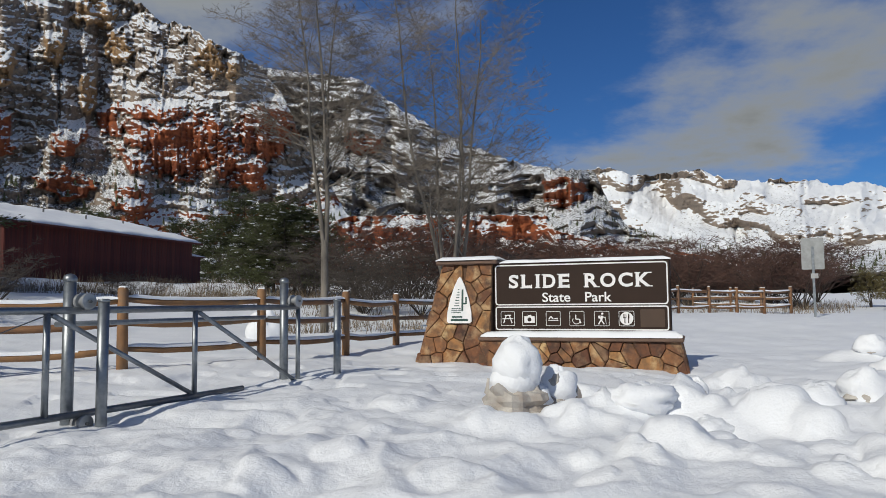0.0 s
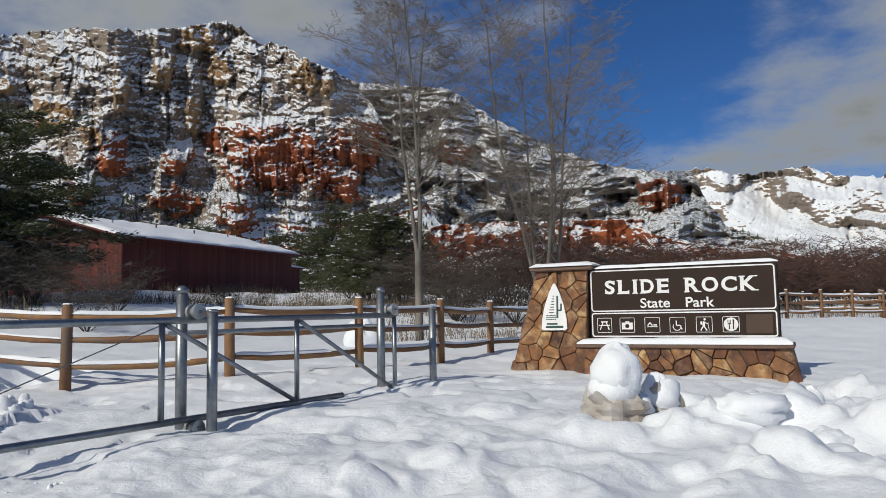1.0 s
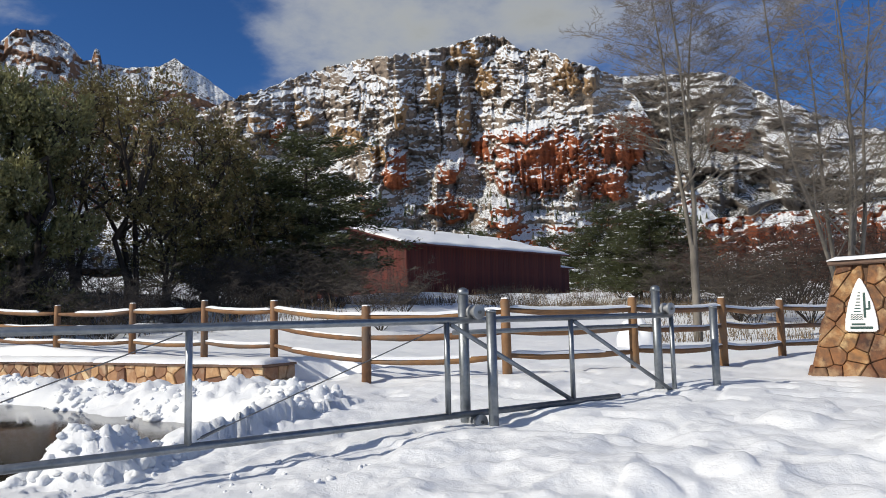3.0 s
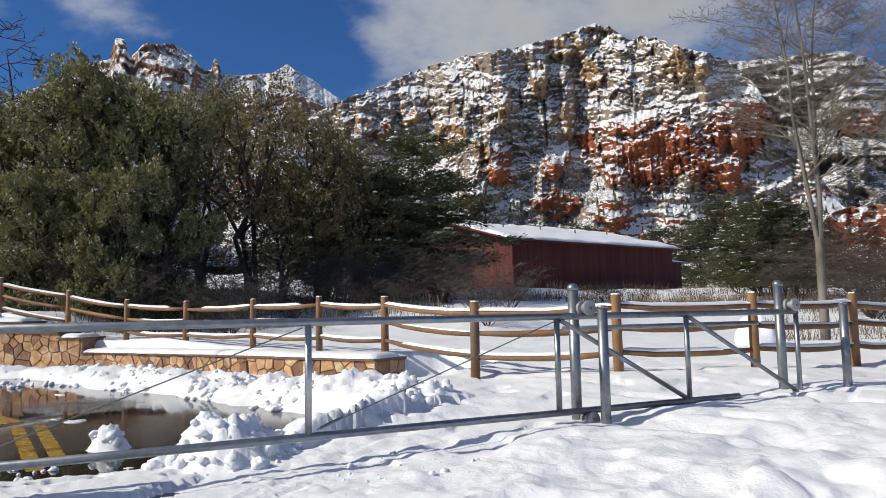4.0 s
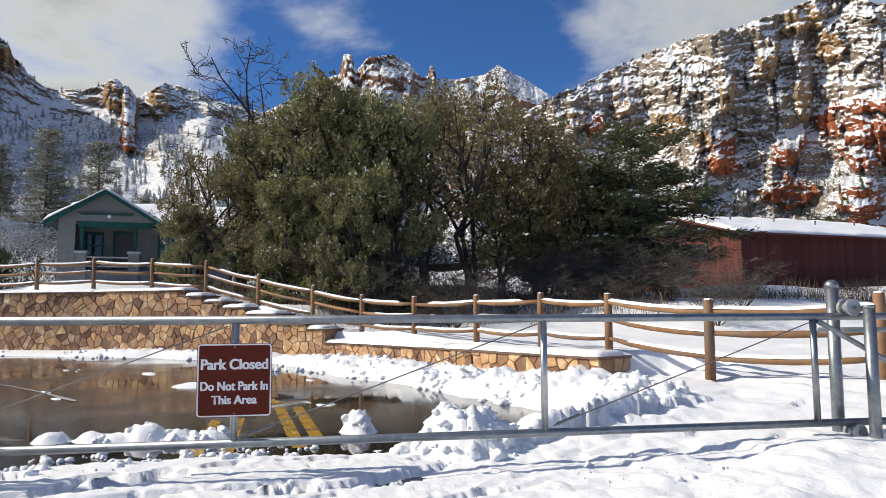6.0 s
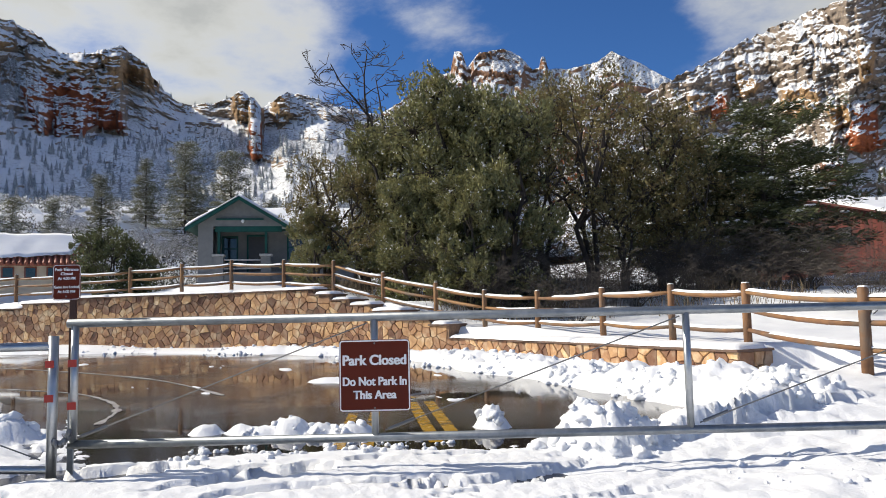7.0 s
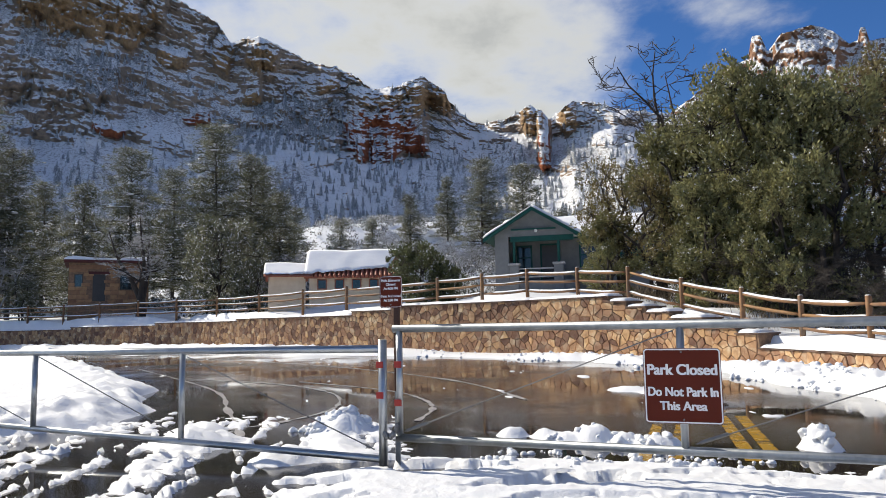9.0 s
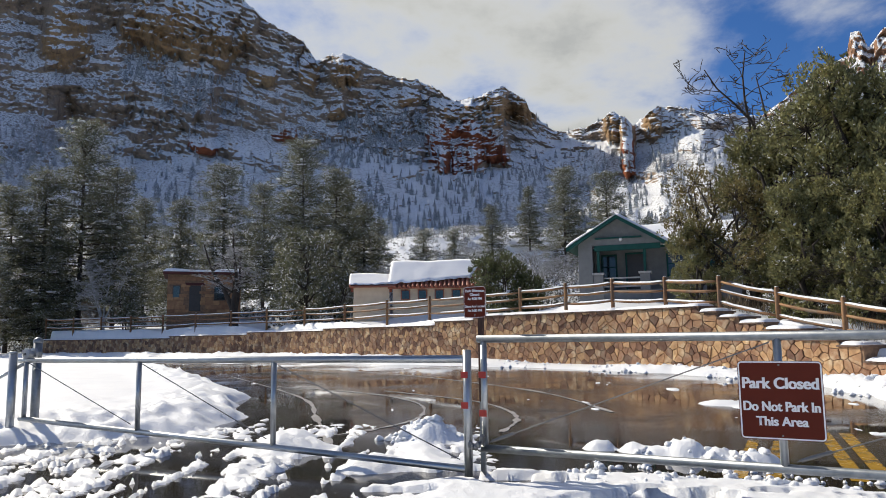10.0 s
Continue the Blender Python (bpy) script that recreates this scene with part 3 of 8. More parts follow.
# ---- mountains ----
def rock_material(name, snow_from, tan_a, tan_b, brush_dark, brush_size=0.55, brush_from=0.50):
    """Sandstone in grey, ochre and red beds, snow on whatever lies level, and brush standing in the snow."""
    mat = bpy.data.materials.new(name)
    mat.use_nodes = True
    nn, ll, bb = plain_bits(mat)
    bb.inputs["Roughness"].default_value = 0.9
    bb.inputs["Specular IOR Level"].default_value = 0.1

    def nmath(op, a, b=0.0):
        n = nn.new("ShaderNodeMath")
        n.operation = op
        for i, v in enumerate((a, b)):
            if isinstance(v, (int, float)):
                n.inputs[i].default_value = v
            else:
                ll.new(v, n.inputs[i])
        return n.outputs[0]

    def nnoise(scale, detail=5, stretch=None, rough=0.6):
        t = nn.new("ShaderNodeTexNoise")
        t.inputs["Scale"].default_value, t.inputs["Detail"].default_value, t.inputs["Roughness"].default_value = scale, detail, rough
        src = nn.new("ShaderNodeTexCoord").outputs["Object"]
        if stretch:
            m = nn.new("ShaderNodeMapping")
            m.inputs["Scale"].default_value = stretch
            ll.new(src, m.inputs[0])
            src = m.outputs[0]
        ll.new(src, t.inputs["Vector"])
        return t.outputs[0]

    def nrange(src, a, b, c=0.0, d=1.0):
        r = nn.new("ShaderNodeMapRange")
        r.inputs[1].default_value, r.inputs[2].default_value, r.inputs[3].default_value, r.inputs[4].default_value = a, b, c, d
        ll.new(src, r.inputs[0])
        return r.outputs[0]

    def nmix(fac, a, b):
        x = nn.new("ShaderNodeMix")
        x.data_type = "RGBA"
        for i, v in ((0, fac), (6, a), (7, b)):
            if isinstance(v, tuple):
                x.inputs[i].default_value = (*v, 1)
            else:
                ll.new(v, x.inputs[i])
        return x.outputs[2]

    def bed(name_):
        n = nn.new("ShaderNodeAttribute")
        n.attribute_name = name_
        return n.outputs["Fac"]
    geo = nn.new("ShaderNodeNewGeometry")
    nrm = nn.new("ShaderNodeSeparateXYZ")
    ll.new(geo.outputs["Normal"], nrm.inputs[0])
    strata = nnoise(0.06, 6, (0.4, 0.4, 6.0))
    stain = nnoise(0.07, 6, (3.0, 3.0, 0.25))
    grain = nnoise(0.5, 5)
    red = nmix(nrange(strata, 0.38, 0.62), (0.35, 0.108, 0.047), (0.20, 0.064, 0.036))
    tan = nmix(nrange(grain, 0.35, 0.65), tan_a, tan_b)
    ochre = nmix(nrange(grain, 0.35, 0.65), (0.44, 0.275, 0.135), (0.29, 0.195, 0.12))
    rock = nmix(nrange(bed("ochre"), 0.35, 0.65), tan, ochre)
    rock = nmix(nrange(bed("red"), 0.35, 0.65), rock, red)
    rock = nmix(nrange(stain, 0.55, 0.75), rock, (0.085, 0.058, 0.048))
    # shrubs: fine dark specks, thicker where the brush attribute is high
    speck = nmath("ADD", nnoise(brush_size, 4, None, 0.75), nmath("MULTIPLY", nmath("SUBTRACT", bed("brush"), 0.5), 0.36))
    snowy = nmix(nrange(speck, brush_from, brush_from + 0.05), (0.82, 0.84, 0.87), brush_dark)
    level = nmath("ADD", nrm.outputs[2], nmath("MULTIPLY", nmath("SUBTRACT", nnoise(0.6, 6, (1, 1, 2.2), 0.8), 0.5), 0.85))
    col = nmix(nrange(level, snow_from, snow_from + 0.06), rock, snowy)
    ll.new(col, bb.inputs["Base Color"])
    bmp = nn.new("ShaderNodeBump")
    bmp.inputs["Strength"].default_value, bmp.inputs["Distance"].default_value = 0.8, 1.2
    ll.new(nnoise(0.8, 5, (1, 1, 1.6), 0.7), bmp.inputs["Height"])
    ll.new(bmp.outputs[0], bb.inputs["Normal"])
    return mat


ROCK_MAIN = rock_material("snowy sandstone cliffs", 0.45, (0.34, 0.27, 0.21), (0.20, 0.165, 0.14), (0.09, 0.082, 0.07), 0.9, 0.54)
ROCK_SPIRE = rock_material("snowy sandstone knobs", 0.34, (0.36, 0.20, 0.12), (0.26, 0.15, 0.10), (0.10, 0.09, 0.075))
ROCK_SHOULDER = rock_material("brushy sandstone slope", 0.36, (0.22, 0.185, 0.155), (0.14, 0.12, 0.105), (0.066, 0.064, 0.058), 0.33, 0.50)
ROCK_FAR = rock_material("bare snowfield", 0.30, (0.34, 0.27, 0.21), (0.26, 0.21, 0.17), (0.20, 0.19, 0.18), 0.12, 0.60)
ROCK_CANYON = rock_material("wooded canyon rock", 0.40, (0.40, 0.30, 0.215), (0.26, 0.205, 0.165), (0.26, 0.255, 0.245), 0.6, 0.525)


def ridge_line(points, rough, seed):
    pts = sorted(points)
    az, el = np.array([p[0] for p in pts]), np.array([p[1] for p in pts])

    def f(a):
        return np.interp(a, az, el)

    def jag(a):
        return (fbm(a * 2.6 + seed, a * 0 + seed, 0, 5, 0.6) - 0.5) * rough * 2
    return f, jag, az[0], az[-1]


SURFACES = {}


def cells(x, y, seed):
    """Blocks of random offset, 0 to 1, with uneven straight edges."""
    i, j = np.floor(x).astype(int), np.floor(y).astype(int)
    best, value = np.full(x.shape, 1e9), np.zeros(x.shape)
    sd = int(seed * 7) % 64
    for di in (-1, 0, 1):
        for dj in (-1, 0, 1):
            a, b = (i + di) % 64, (j + dj) % 64
            px, py = i + di + LATTICE[a, b, sd], j + dj + LATTICE[a, b, (sd + 11) % 64]
            d = (x - px) ** 2 + (y - py) ** 2
            near = d < best
            best = np.where(near, d, best)
            value = np.where(near, LATTICE[a, b, (sd + 23) % 64], value)
    return value


def patches(A, E, spots, ragged=1.0):
    """Where the given beds or knobs lie, 0 to 1, with broken edges: bearing, height, half width, half height."""
    total = np.zeros_like(A)
    wide = (fbm(A * 0.9 + 7, E * 0.9, 3.0, 4) - 0.5) * ragged
    tall = (fbm(A * 0.9, E * 0.9 + 9, 8.0, 4) - 0.5) * ragged
    crumbs = (fbm(A * 4.5, E * 4.5, 5.0, 3) - 0.5) * 0.5 * ragged
    for fa, fe, wa, we in spots:
        da, de = (A - fa + wide * (0.6 + wa)) / wa, (E - fe + tall * (0.6 + we)) / we
        total = np.maximum(total, smooth(1.25, 0.75, (np.abs(da) ** 3 + np.abs(de) ** 3) ** 0.333 + crumbs))
    return total


def mountain(name, label, points, d_low, d_high, e_low, mat, step=0.06, rows=300, seed=0.0, red=(), ochre=(), red_below=None, beds=(38.0, 12.0, 4.0), columns=1.0,
             dip=0.0, gully=46.0, crag=0.3, ease=1.0, knob=9.0, thicket=0.5, talus=(9.0, 5.0, 1.0), coarse=1.0, ledges=1.0):
    """A rock wall seen from the valley floor. Hard beds stand as cliffs and soft ones lie back as slopes; gullies, columns and blocks are cut into them."""
    line, jag, a0, a1 = ridge_line(points, crag, seed)
    az = np.arange(a0, a1 + step, step)
    A, S = np.meshgrid(az, np.linspace(0, 1, rows))
    E = e_low + (line(az)[None, :] - e_low) * S + jag(az)[None, :] * S ** 8
    # screes lie flatter than the cliffs above them
    foot = 1 + talus[2] * smooth(talus[0], talus[1], E + (fbm(A * 0.35, E * 0.1, seed + 60, 3) - 0.5) * 5.0)
    run = np.cumsum(foot, 0)
    nominal = d_low + (d_high - d_low) * (run / run[-1]) ** ease
    Z = nominal * np.tan(np.radians(E)) / coarse
    u = np.radians(A) * (d_low + d_high) / 2 / coarse
    q = Z + dip * u + (fbm(u / 160.0 + seed, Z / 160.0, seed, 3) - 0.5) * 70.0 + (fbm(u / 14.0, Z / 14.0, seed + 2, 3) - 0.5) * 5.0
    red_w, ochre_w = patches(A, E, red), patches(A, E, ochre)
    hard = np.maximum(red_w, ochre_w)
    soft = [0.06 + 2.0 * smooth(0.47, 0.55, vnoise(u / (b * k) + seed * 3.1, q / b, seed + 3 + n)) for n, (b, k) in enumerate(zip(beds, (3.4, 3.0, 3.4)))]
    rise = float(np.mean((d_high - d_low) / np.maximum((Z[-1] - Z[0]) * coarse, 25.0)))
    slope = (0.30 * soft[0] + 0.34 * soft[1] + 0.36 * np.mean(soft[2])) * foot * (1 - 0.80 * hard)
    slope = slope * rise / np.mean(slope)
    fine = (soft[2] - np.mean(soft[2])) * 0.62 * ledges * rise * (1 - 0.45 * red_w)
    D = np.empty_like(Z)
    D[0] = d_low
    ledge, small = np.zeros_like(az), np.zeros_like(Z)
    for k in range(1, rows):
        dz = (Z[k] - Z[k - 1]) * coarse
        D[k] = D[k - 1] + slope[k] * dz + (nominal[k] - D[k - 1]) * np.clip(dz / (40.0 * coarse), 0, 1)
        ledge = ledge * (1 - np.clip(dz / (6.0 * coarse), 0, 1)) + fine[k] * dz
        small[k] = ledge
    D = D + small
    bent = u + (fbm(u / 7.0, Z / 26.0, seed + 14, 3) - 0.5) * 10.0
    form = (ridged(u / 95.0 + seed, Z / 330.0 + dip * u / 300.0, seed + 1, 3) - 0.5) * gully * 2
    rib = (ridged(bent / 23.0, Z / 55.0, seed + 4, 4) - 0.5) * 14.0
    where = columns * smooth(0.36, 0.60, fbm(u / 60.0 + 5, Z / 50.0, seed + 8, 3)) + 0.35
    lean = q + (fbm(u / 5.0 + 4, Z / 5.0, seed + 15, 3) - 0.5) * 6.0
    column = cells(bent / 4.6, lean / 9.0, seed + 5) * 5.0 + cells(bent / 2.2, lean / 2.6, seed + 25) * 2.6
    crack = smooth(0.84, 0.98, ridged(bent / 12.0 + 3, Z / 50.0, seed + 33, 2)) * 6.0
    rough = (fbm(u / 1.7, Z / 1.7, seed + 9, 3) - 0.5) * 4.6
    where = where / (0.4 + 0.6 * foot)
    relief = form + rib * (0.4 + 0.6 * where) + (column - crack) * where * (1 - 0.45 * red_w) + rough * (1 - 0.4 * red_w) + knob * hard
    D = np.maximum(D - relief * coarse * smooth(0.0, 0.12, S), d_low * 0.55)
    X, Y, Z2 = -np.sin(np.radians(A)) * D, np.cos(np.radians(A)) * D, D * np.tan(np.radians(E)) + EYE_Z
    n, m = A.shape
    verts = np.stack([X.ravel(), Y.ravel(), Z2.ravel()], 1)
    i, j = np.meshgrid(np.arange(n - 1), np.arange(m - 1), indexing="ij")
    quads = np.stack([i * m + j, (i + 1) * m + j, (i + 1) * m + j + 1, i * m + j + 1], -1)[..., ::-1].reshape(-1, 4)
    # the far side falls away behind the ridge
    back = np.stack([-np.sin(np.radians(az)) * d_high * 1.5, np.cos(np.radians(az)) * d_high * 1.5, az * 0 - 5], 1)
    verts = np.concatenate([verts, back])
    jj = np.arange(m - 1)
    far_side = np.stack([(n - 1) * m + jj, n * m + jj, n * m + jj + 1, (n - 1) * m + jj + 1], -1)[:, ::-1]
    quads = np.concatenate([quads, far_side])
    me = bpy.data.meshes.new(name)
    me.vertices.add(len(verts))
    me.vertices.foreach_set("co", verts.astype(np.float32).ravel())
    me.loops.add(quads.size)
    me.loops.foreach_set("vertex_index", quads.astype(np.int32).ravel())
    me.polygons.add(len(quads))
    me.polygons.foreach_set("loop_start", np.arange(0, quads.size, 4, dtype=np.int32))
    me.update(calc_edges=True)
    if red_below is not None:
        low = smooth(6.0, -14.0, q - red_below + (fbm(u / 50.0, Z / 50.0, seed + 40, 4) - 0.5) * 60.0)
        red_w = np.maximum(red_w, low)
    tall = (line(az)[None, :] - E) / np.maximum(line(az)[None, :] - e_low, 1.0)
    brush_w = thicket + 0.9 * (fbm(u / 40.0, Z / 40.0, seed + 50, 4) - 0.5) + 0.22 * (tall - 0.5)
    for key, field in (("red", red_w), ("ochre", ochre_w), ("brush", np.clip(brush_w, 0, 1))):
        me.attributes.new(key, "FLOAT", "POINT").data.foreach_set("value", np.concatenate([field.ravel(), np.zeros(m)]).astype(np.float32))
    me.materials.append(mat)
    me.update()
    SURFACES[name] = (A, E, X, Y, Z2)
    return tagged(new(name, me), label, "mountain", kind="structure")


M1 = [(47.5, 15.6), (45.1, 16.7), (42.5, 17.6), (40.5, 18.5), (37.0, 19.6), (34.4, 20.2), (30.8, 20.6), (29.0, 20.9), (26.2, 21.4), (24.2, 21.8), (22.8, 21.4), (21.6, 20.5),
      (20.2, 20.6), (18.4, 19.7), (15.7, 18.8), (13.9, 17.6), (12.6, 16.0), (11.4, 13.5), (9.5, 10.2), (7.5, 7.0), (5.0, 4.0)]
M1B = [(22.0, 17.0), (15.6, 18.3), (13.9, 17.9), (10.9, 17.9), (6.4, 17.4), (4.6, 16.2), (2.8, 15.0), (-0.9, 13.0), (-3.6, 11.9), (-5.4, 11.2), (-8.0, 10.6), (-9.8, 10.3), (-12.0, 10.1),
       (-13.2, 7.6), (-14.5, 5.8), (-18.2, 4.5), (-24.0, 3.4), (-38.0, 3.0)]
M5 = [(15.0, 2.5), (12.0, 4.2), (9.0, 6.4), (7.0, 6.9), (2.0, 7.0), (-2.0, 6.9), (-6.0, 6.9), (-8.3, 6.8), (-8.9, 5.6), (-12.0, 4.8), (-17.0, 4.0), (-25.0, 2.2)]
M2 = [(-6.0, 9.2), (-12.0, 10.3), (-13.3, 10.4), (-14.6, 9.7), (-17.5, 9.6), (-19.7, 9.8), (-21.9, 8.9), (-23.8, 8.6), (-27.1, 8.5), (-28.9, 7.9), (-30.6, 8.0), (-31.8, 7.4), (-38.0, 6.8), (-60.0, 5.5)]
M3 = [(72.0, 13.0), (66.0, 16.5), (63.4, 18.3), (62.0, 18.6), (61.6, 20.1), (61.0, 20.1), (60.6, 18.9), (59.6, 20.0), (57.6, 20.2), (56.3, 19.6), (55.3, 18.5), (54.8, 18.6), (54.6, 19.4), (54.3, 19.4), (54.1, 18.5), (52.6, 18.4), (50.2, 18.7), (49.1, 19.4), (48.4, 19.0),
      (47.1, 18.4), (44.8, 16.9), (42.0, 15.0), (38.0, 12.0)]
M4 = [(150.0, 20.0), (135.0, 24.0), (125.0, 27.5), (114.0, 28.0), (108.2, 25.2), (106.4, 23.8), (103.7, 22.7), (102.4, 21.4), (100.1, 21.9), (96.9, 20.5), (93.2, 19.7), (91.3, 18.4), (89.0, 18.7), (87.2, 19.4), (85.6, 18.3), (84.0, 16.3),
      (82.7, 15.6), (80.5, 15.9), (78.5, 16.9), (77.6, 16.6), (77.0, 15.7), (75.2, 17.0), (73.5, 16.8), (71.5, 16.2), (68.0, 15.5), (64.0, 14.0), (58.0, 10.0)]
CLIFFS_RED = ((20.1, 11.6, 3.8, 2.3), (13.9, 13.2, 2.2, 1.9), (15.1, 10.0, 1.4, 1.2), (31.9, 11.6, 1.1, 1.6), (27.7, 11.5, 1.0, 1.0), (27.6, 8.5, 1.6, 1.0), (23.5, 7.6, 1.2, 0.9), (25.0, 13.5, 0.7, 1.0), (41.4, 14.4, 0.7, 0.8), (22.0, 14.2, 2.2, 0.5), (34.0, 9.0, 0.9, 0.8))
CLIFFS_OCHRE = ((39.3, 15.8, 0.9, 0.6), (31.6, 16.0, 0.6, 1.3), (26.6, 14.8, 0.6, 1.3), (25.9, 20.5, 1.6, 0.9), (18.2, 18.3, 1.0, 1.1), (35.9, 14.3, 1.0, 1.1), (42.7, 15.1, 0.7, 0.5), (24.6, 18.4, 0.8, 1.0), (33.6, 13.0, 0.8, 0.9), (28.6, 17.8, 0.7, 1.2), (16.4, 17.6, 0.6, 0.6))
CANYON_RED = ((90.6, 14.9, 2.7, 1.9), (104.7, 15.6, 0.8, 0.5), (110.9, 14.3, 1.3, 0.35), (77.4, 13.7, 0.5, 1.4), (88.1, 14.2, 1.3, 1.1))
CANYON_OCHRE = ((120.6, 20.6, 1.3, 1.6), (106.9, 19.6, 1.2, 0.6), (100.8, 17.4, 0.8, 0.6), (86.8, 17.7, 2.2, 1.1), (112.7, 22.3, 4.2, 1.9), (78.5, 15.9, 0.8, 0.9), (90.8, 17.6, 1.6, 0.5), (99.9, 20.2, 1.1, 0.8), (75.6, 15.6, 0.6, 1.0), (95.0, 18.6, 1.0, 0.6), (103.0, 20.0, 0.6, 1.0))
CANYON_WOODS = ((97.2, 15.4, 3.5, 2.0), (111.4, 18.2, 3.1, 1.5), (115.0, 20.0, 1.8, 1.6), (101.5, 14.0, 2.5, 1.0))
mountain("mountain_main", "terraced red and tan sandstone mountain dusted with snow", M1, 345, 500, 1.6, ROCK_MAIN, step=0.055, rows=330, seed=1.0, red=CLIFFS_RED, ochre=CLIFFS_OCHRE, red_below=60.0, dip=0.13, columns=1.0, talus=(11.5, 7.0, 1.8), beds=(24.0, 7.5, 2.7))
mountain("mountain_shoulder", "dark brushy mountain shoulder with thin snow", M1B, 480, 800, 1.6, ROCK_SHOULDER, seed=5.0, step=0.09, rows=220, red=((6.0, 12.7, 1.8, 0.8), (-9.4, 8.6, 1.8, 1.1)), beds=(20.0, 7.0, 3.0), columns=0.6, gully=18, thicket=0.50, talus=(9.0, 5.0, 0.0), ledges=1.1)
mountain("red_bluff", "low red sandstone bluff with brush along its top", M5, 200, 224, 1.2, ROCK_MAIN, seed=23.0, beds=(14.0, 6.0, 2.5), gully=4, step=0.08, rows=90, crag=0.15, red_below=60.0, knob=2.0, red=((2.0, 5.6, 5.0, 0.7), (-5.0, 5.6, 3.0, 0.8), (8.5, 5.4, 1.6, 0.7)))
mountain("mountain_far", "far bare mountain white with snow", M2, 1500, 2150, 2.0, ROCK_FAR, seed=9.0, coarse=5.0, beds=(28.0, 9.0, 4.0), gully=30, columns=0.35, step=0.07, rows=150, thicket=0.40)
mountain("mountain_spires", "red sandstone knobs and spires under snow", M3, 420, 640, 4.0, ROCK_SPIRE, seed=13.0, step=0.08, rows=150, crag=0.1, red_below=150.0, gully=20, ledges=0.4)
mountain("mountain_canyon", "steep wooded canyon wall with snow and red cliffs", M4, 150, 640, 3.0, ROCK_CANYON, seed=17.0, step=0.075, rows=320, red=CANYON_RED, ochre=CANYON_OCHRE, beds=(28.0, 9.0, 3.4), dip=-0.10,
         columns=1.1, gully=52, thicket=0.50, talus=(18.0, 12.0, 1.8), ledges=0.45)

# ---- sliding gate at the drive ----
GATE = pose(-7.17, -0.30, 0, 0, 0, math.degrees(math.atan2(0.896, 0.443)))   # x along the gate, -y towards the road


def pipe(shape, a, b, r, sides=12):
    return shape.tube([a, b], r, sides)


def lettering(name, text, width, height, mat, parent, x, z, y, thick=0.0, label="", bold=0.0):
    """Raised letters in the built-in face, centred on (x, z) and facing -y."""
    cu = bpy.data.curves.new(name, "FONT")
    cu.body, cu.align_x, cu.align_y, cu.offset, cu.extrude = text, "CENTER", "CENTER", thick, 0.0
    ob = bpy.data.objects.new(name, cu)
    scene.collection.objects.link(ob)
    bpy.context.view_layer.update()
    me = bpy.data.meshes.new_from_object(ob.evaluated_get(bpy.context.evaluated_depsgraph_get()))
    bpy.data.objects.remove(ob)
    vs = np.array([v.co[:2] for v in me.vertices])
    lo, hi = vs.min(0), vs.max(0)
    k = np.array([width, height]) / (hi - lo)
    for v in me.vertices:
        v.co = Vector(((v.co.x - (lo[0] + hi[0]) / 2) * k[0] + x, y, (v.co.y - (lo[1] + hi[1]) / 2) * k[1] + z))
    me.materials.clear()
    me.materials.append(mat)
    me.update()
    if bold:
        # a second impression beside the first, a hair nearer, thickens the strokes
        both = bmesh.new()
        both.from_mesh(me)
        twin = bmesh.ops.duplicate(both, geom=both.verts[:] + both.edges[:] + both.faces[:])["geom"]
        bmesh.ops.translate(both, verts=[g for g in twin if isinstance(g, bmesh.types.BMVert)], vec=(bold, -0.0006, 0))
        bmesh.ops.translate(both, verts=both.verts[:], vec=(-bold / 2, 0, 0))
        both.to_mesh(me)
        both.free()
    return part(name, me, mat, parent, label)


def rounded_plate(shape, x0, z0, x1, z1, r, y0, y1, n=5):
    pts = []
    for cx, cz, a in ((x1 - r, z1 - r, 0), (x0 + r, z1 - r, 90), (x0 + r, z0 + r, 180), (x1 - r, z0 + r, 270)):
        for i in range(n + 1):
            t = radians(a + 90 * i / n)
            pts.append((cx + r * math.cos(t), cz + r * math.sin(t)))
    m = Matrix(((1, 0, 0, 0), (0, 0, -1, 0), (0, 1, 0, 0), (0, 0, 0, 1)))
    return shape.prism(pts, -y1, -y0, m)


def ring_plate(shape, x0, z0, x1, z1, r, w, y0, y1, n=5):
    """A flat rounded border, w wide."""
    outer, inner = [], []
    for o, ins in ((outer, 0), (inner, w)):
        for cx, cz, a in ((x1 - r, z1 - r, 0), (x0 + r, z1 - r, 90), (x0 + r, z0 + r, 180), (x1 - r, z0 + r, 270)):
            for i in range(n + 1):
                t = radians(a + 90 * i / n)
                o.append((cx + (r - ins) * math.cos(t), cz + (r - ins) * math.sin(t)))
    k = len(outer)
    vs = [(x, y0, z) for x, z in outer] + [(x, y0, z) for x, z in inner] + [(x, y1, z) for x, z in outer] + [(x, y1, z) for x, z in inner]
    fs = []
    for i in range(k):
        j = (i + 1) % k
        fs += [(i, j, k + j, k + i), (2 * k + i, 3 * k + i, 3 * k + j, 2 * k + j), (i, 2 * k + i, 2 * k + j, j), (k + i, k + j, 3 * k + j, 3 * k + i)]
    return shape.add(vs, fs)


RED_REFLECT = material("red reflector", (0.45, 0.03, 0.02), 0.3)
CABLE = material("steel cable", (0.22, 0.22, 0.22), 0.5, 0.7)
RUBBER = material("roller housing", (0.33, 0.34, 0.35), 0.4, 0.6, second=(0.42, 0.43, 0.44))

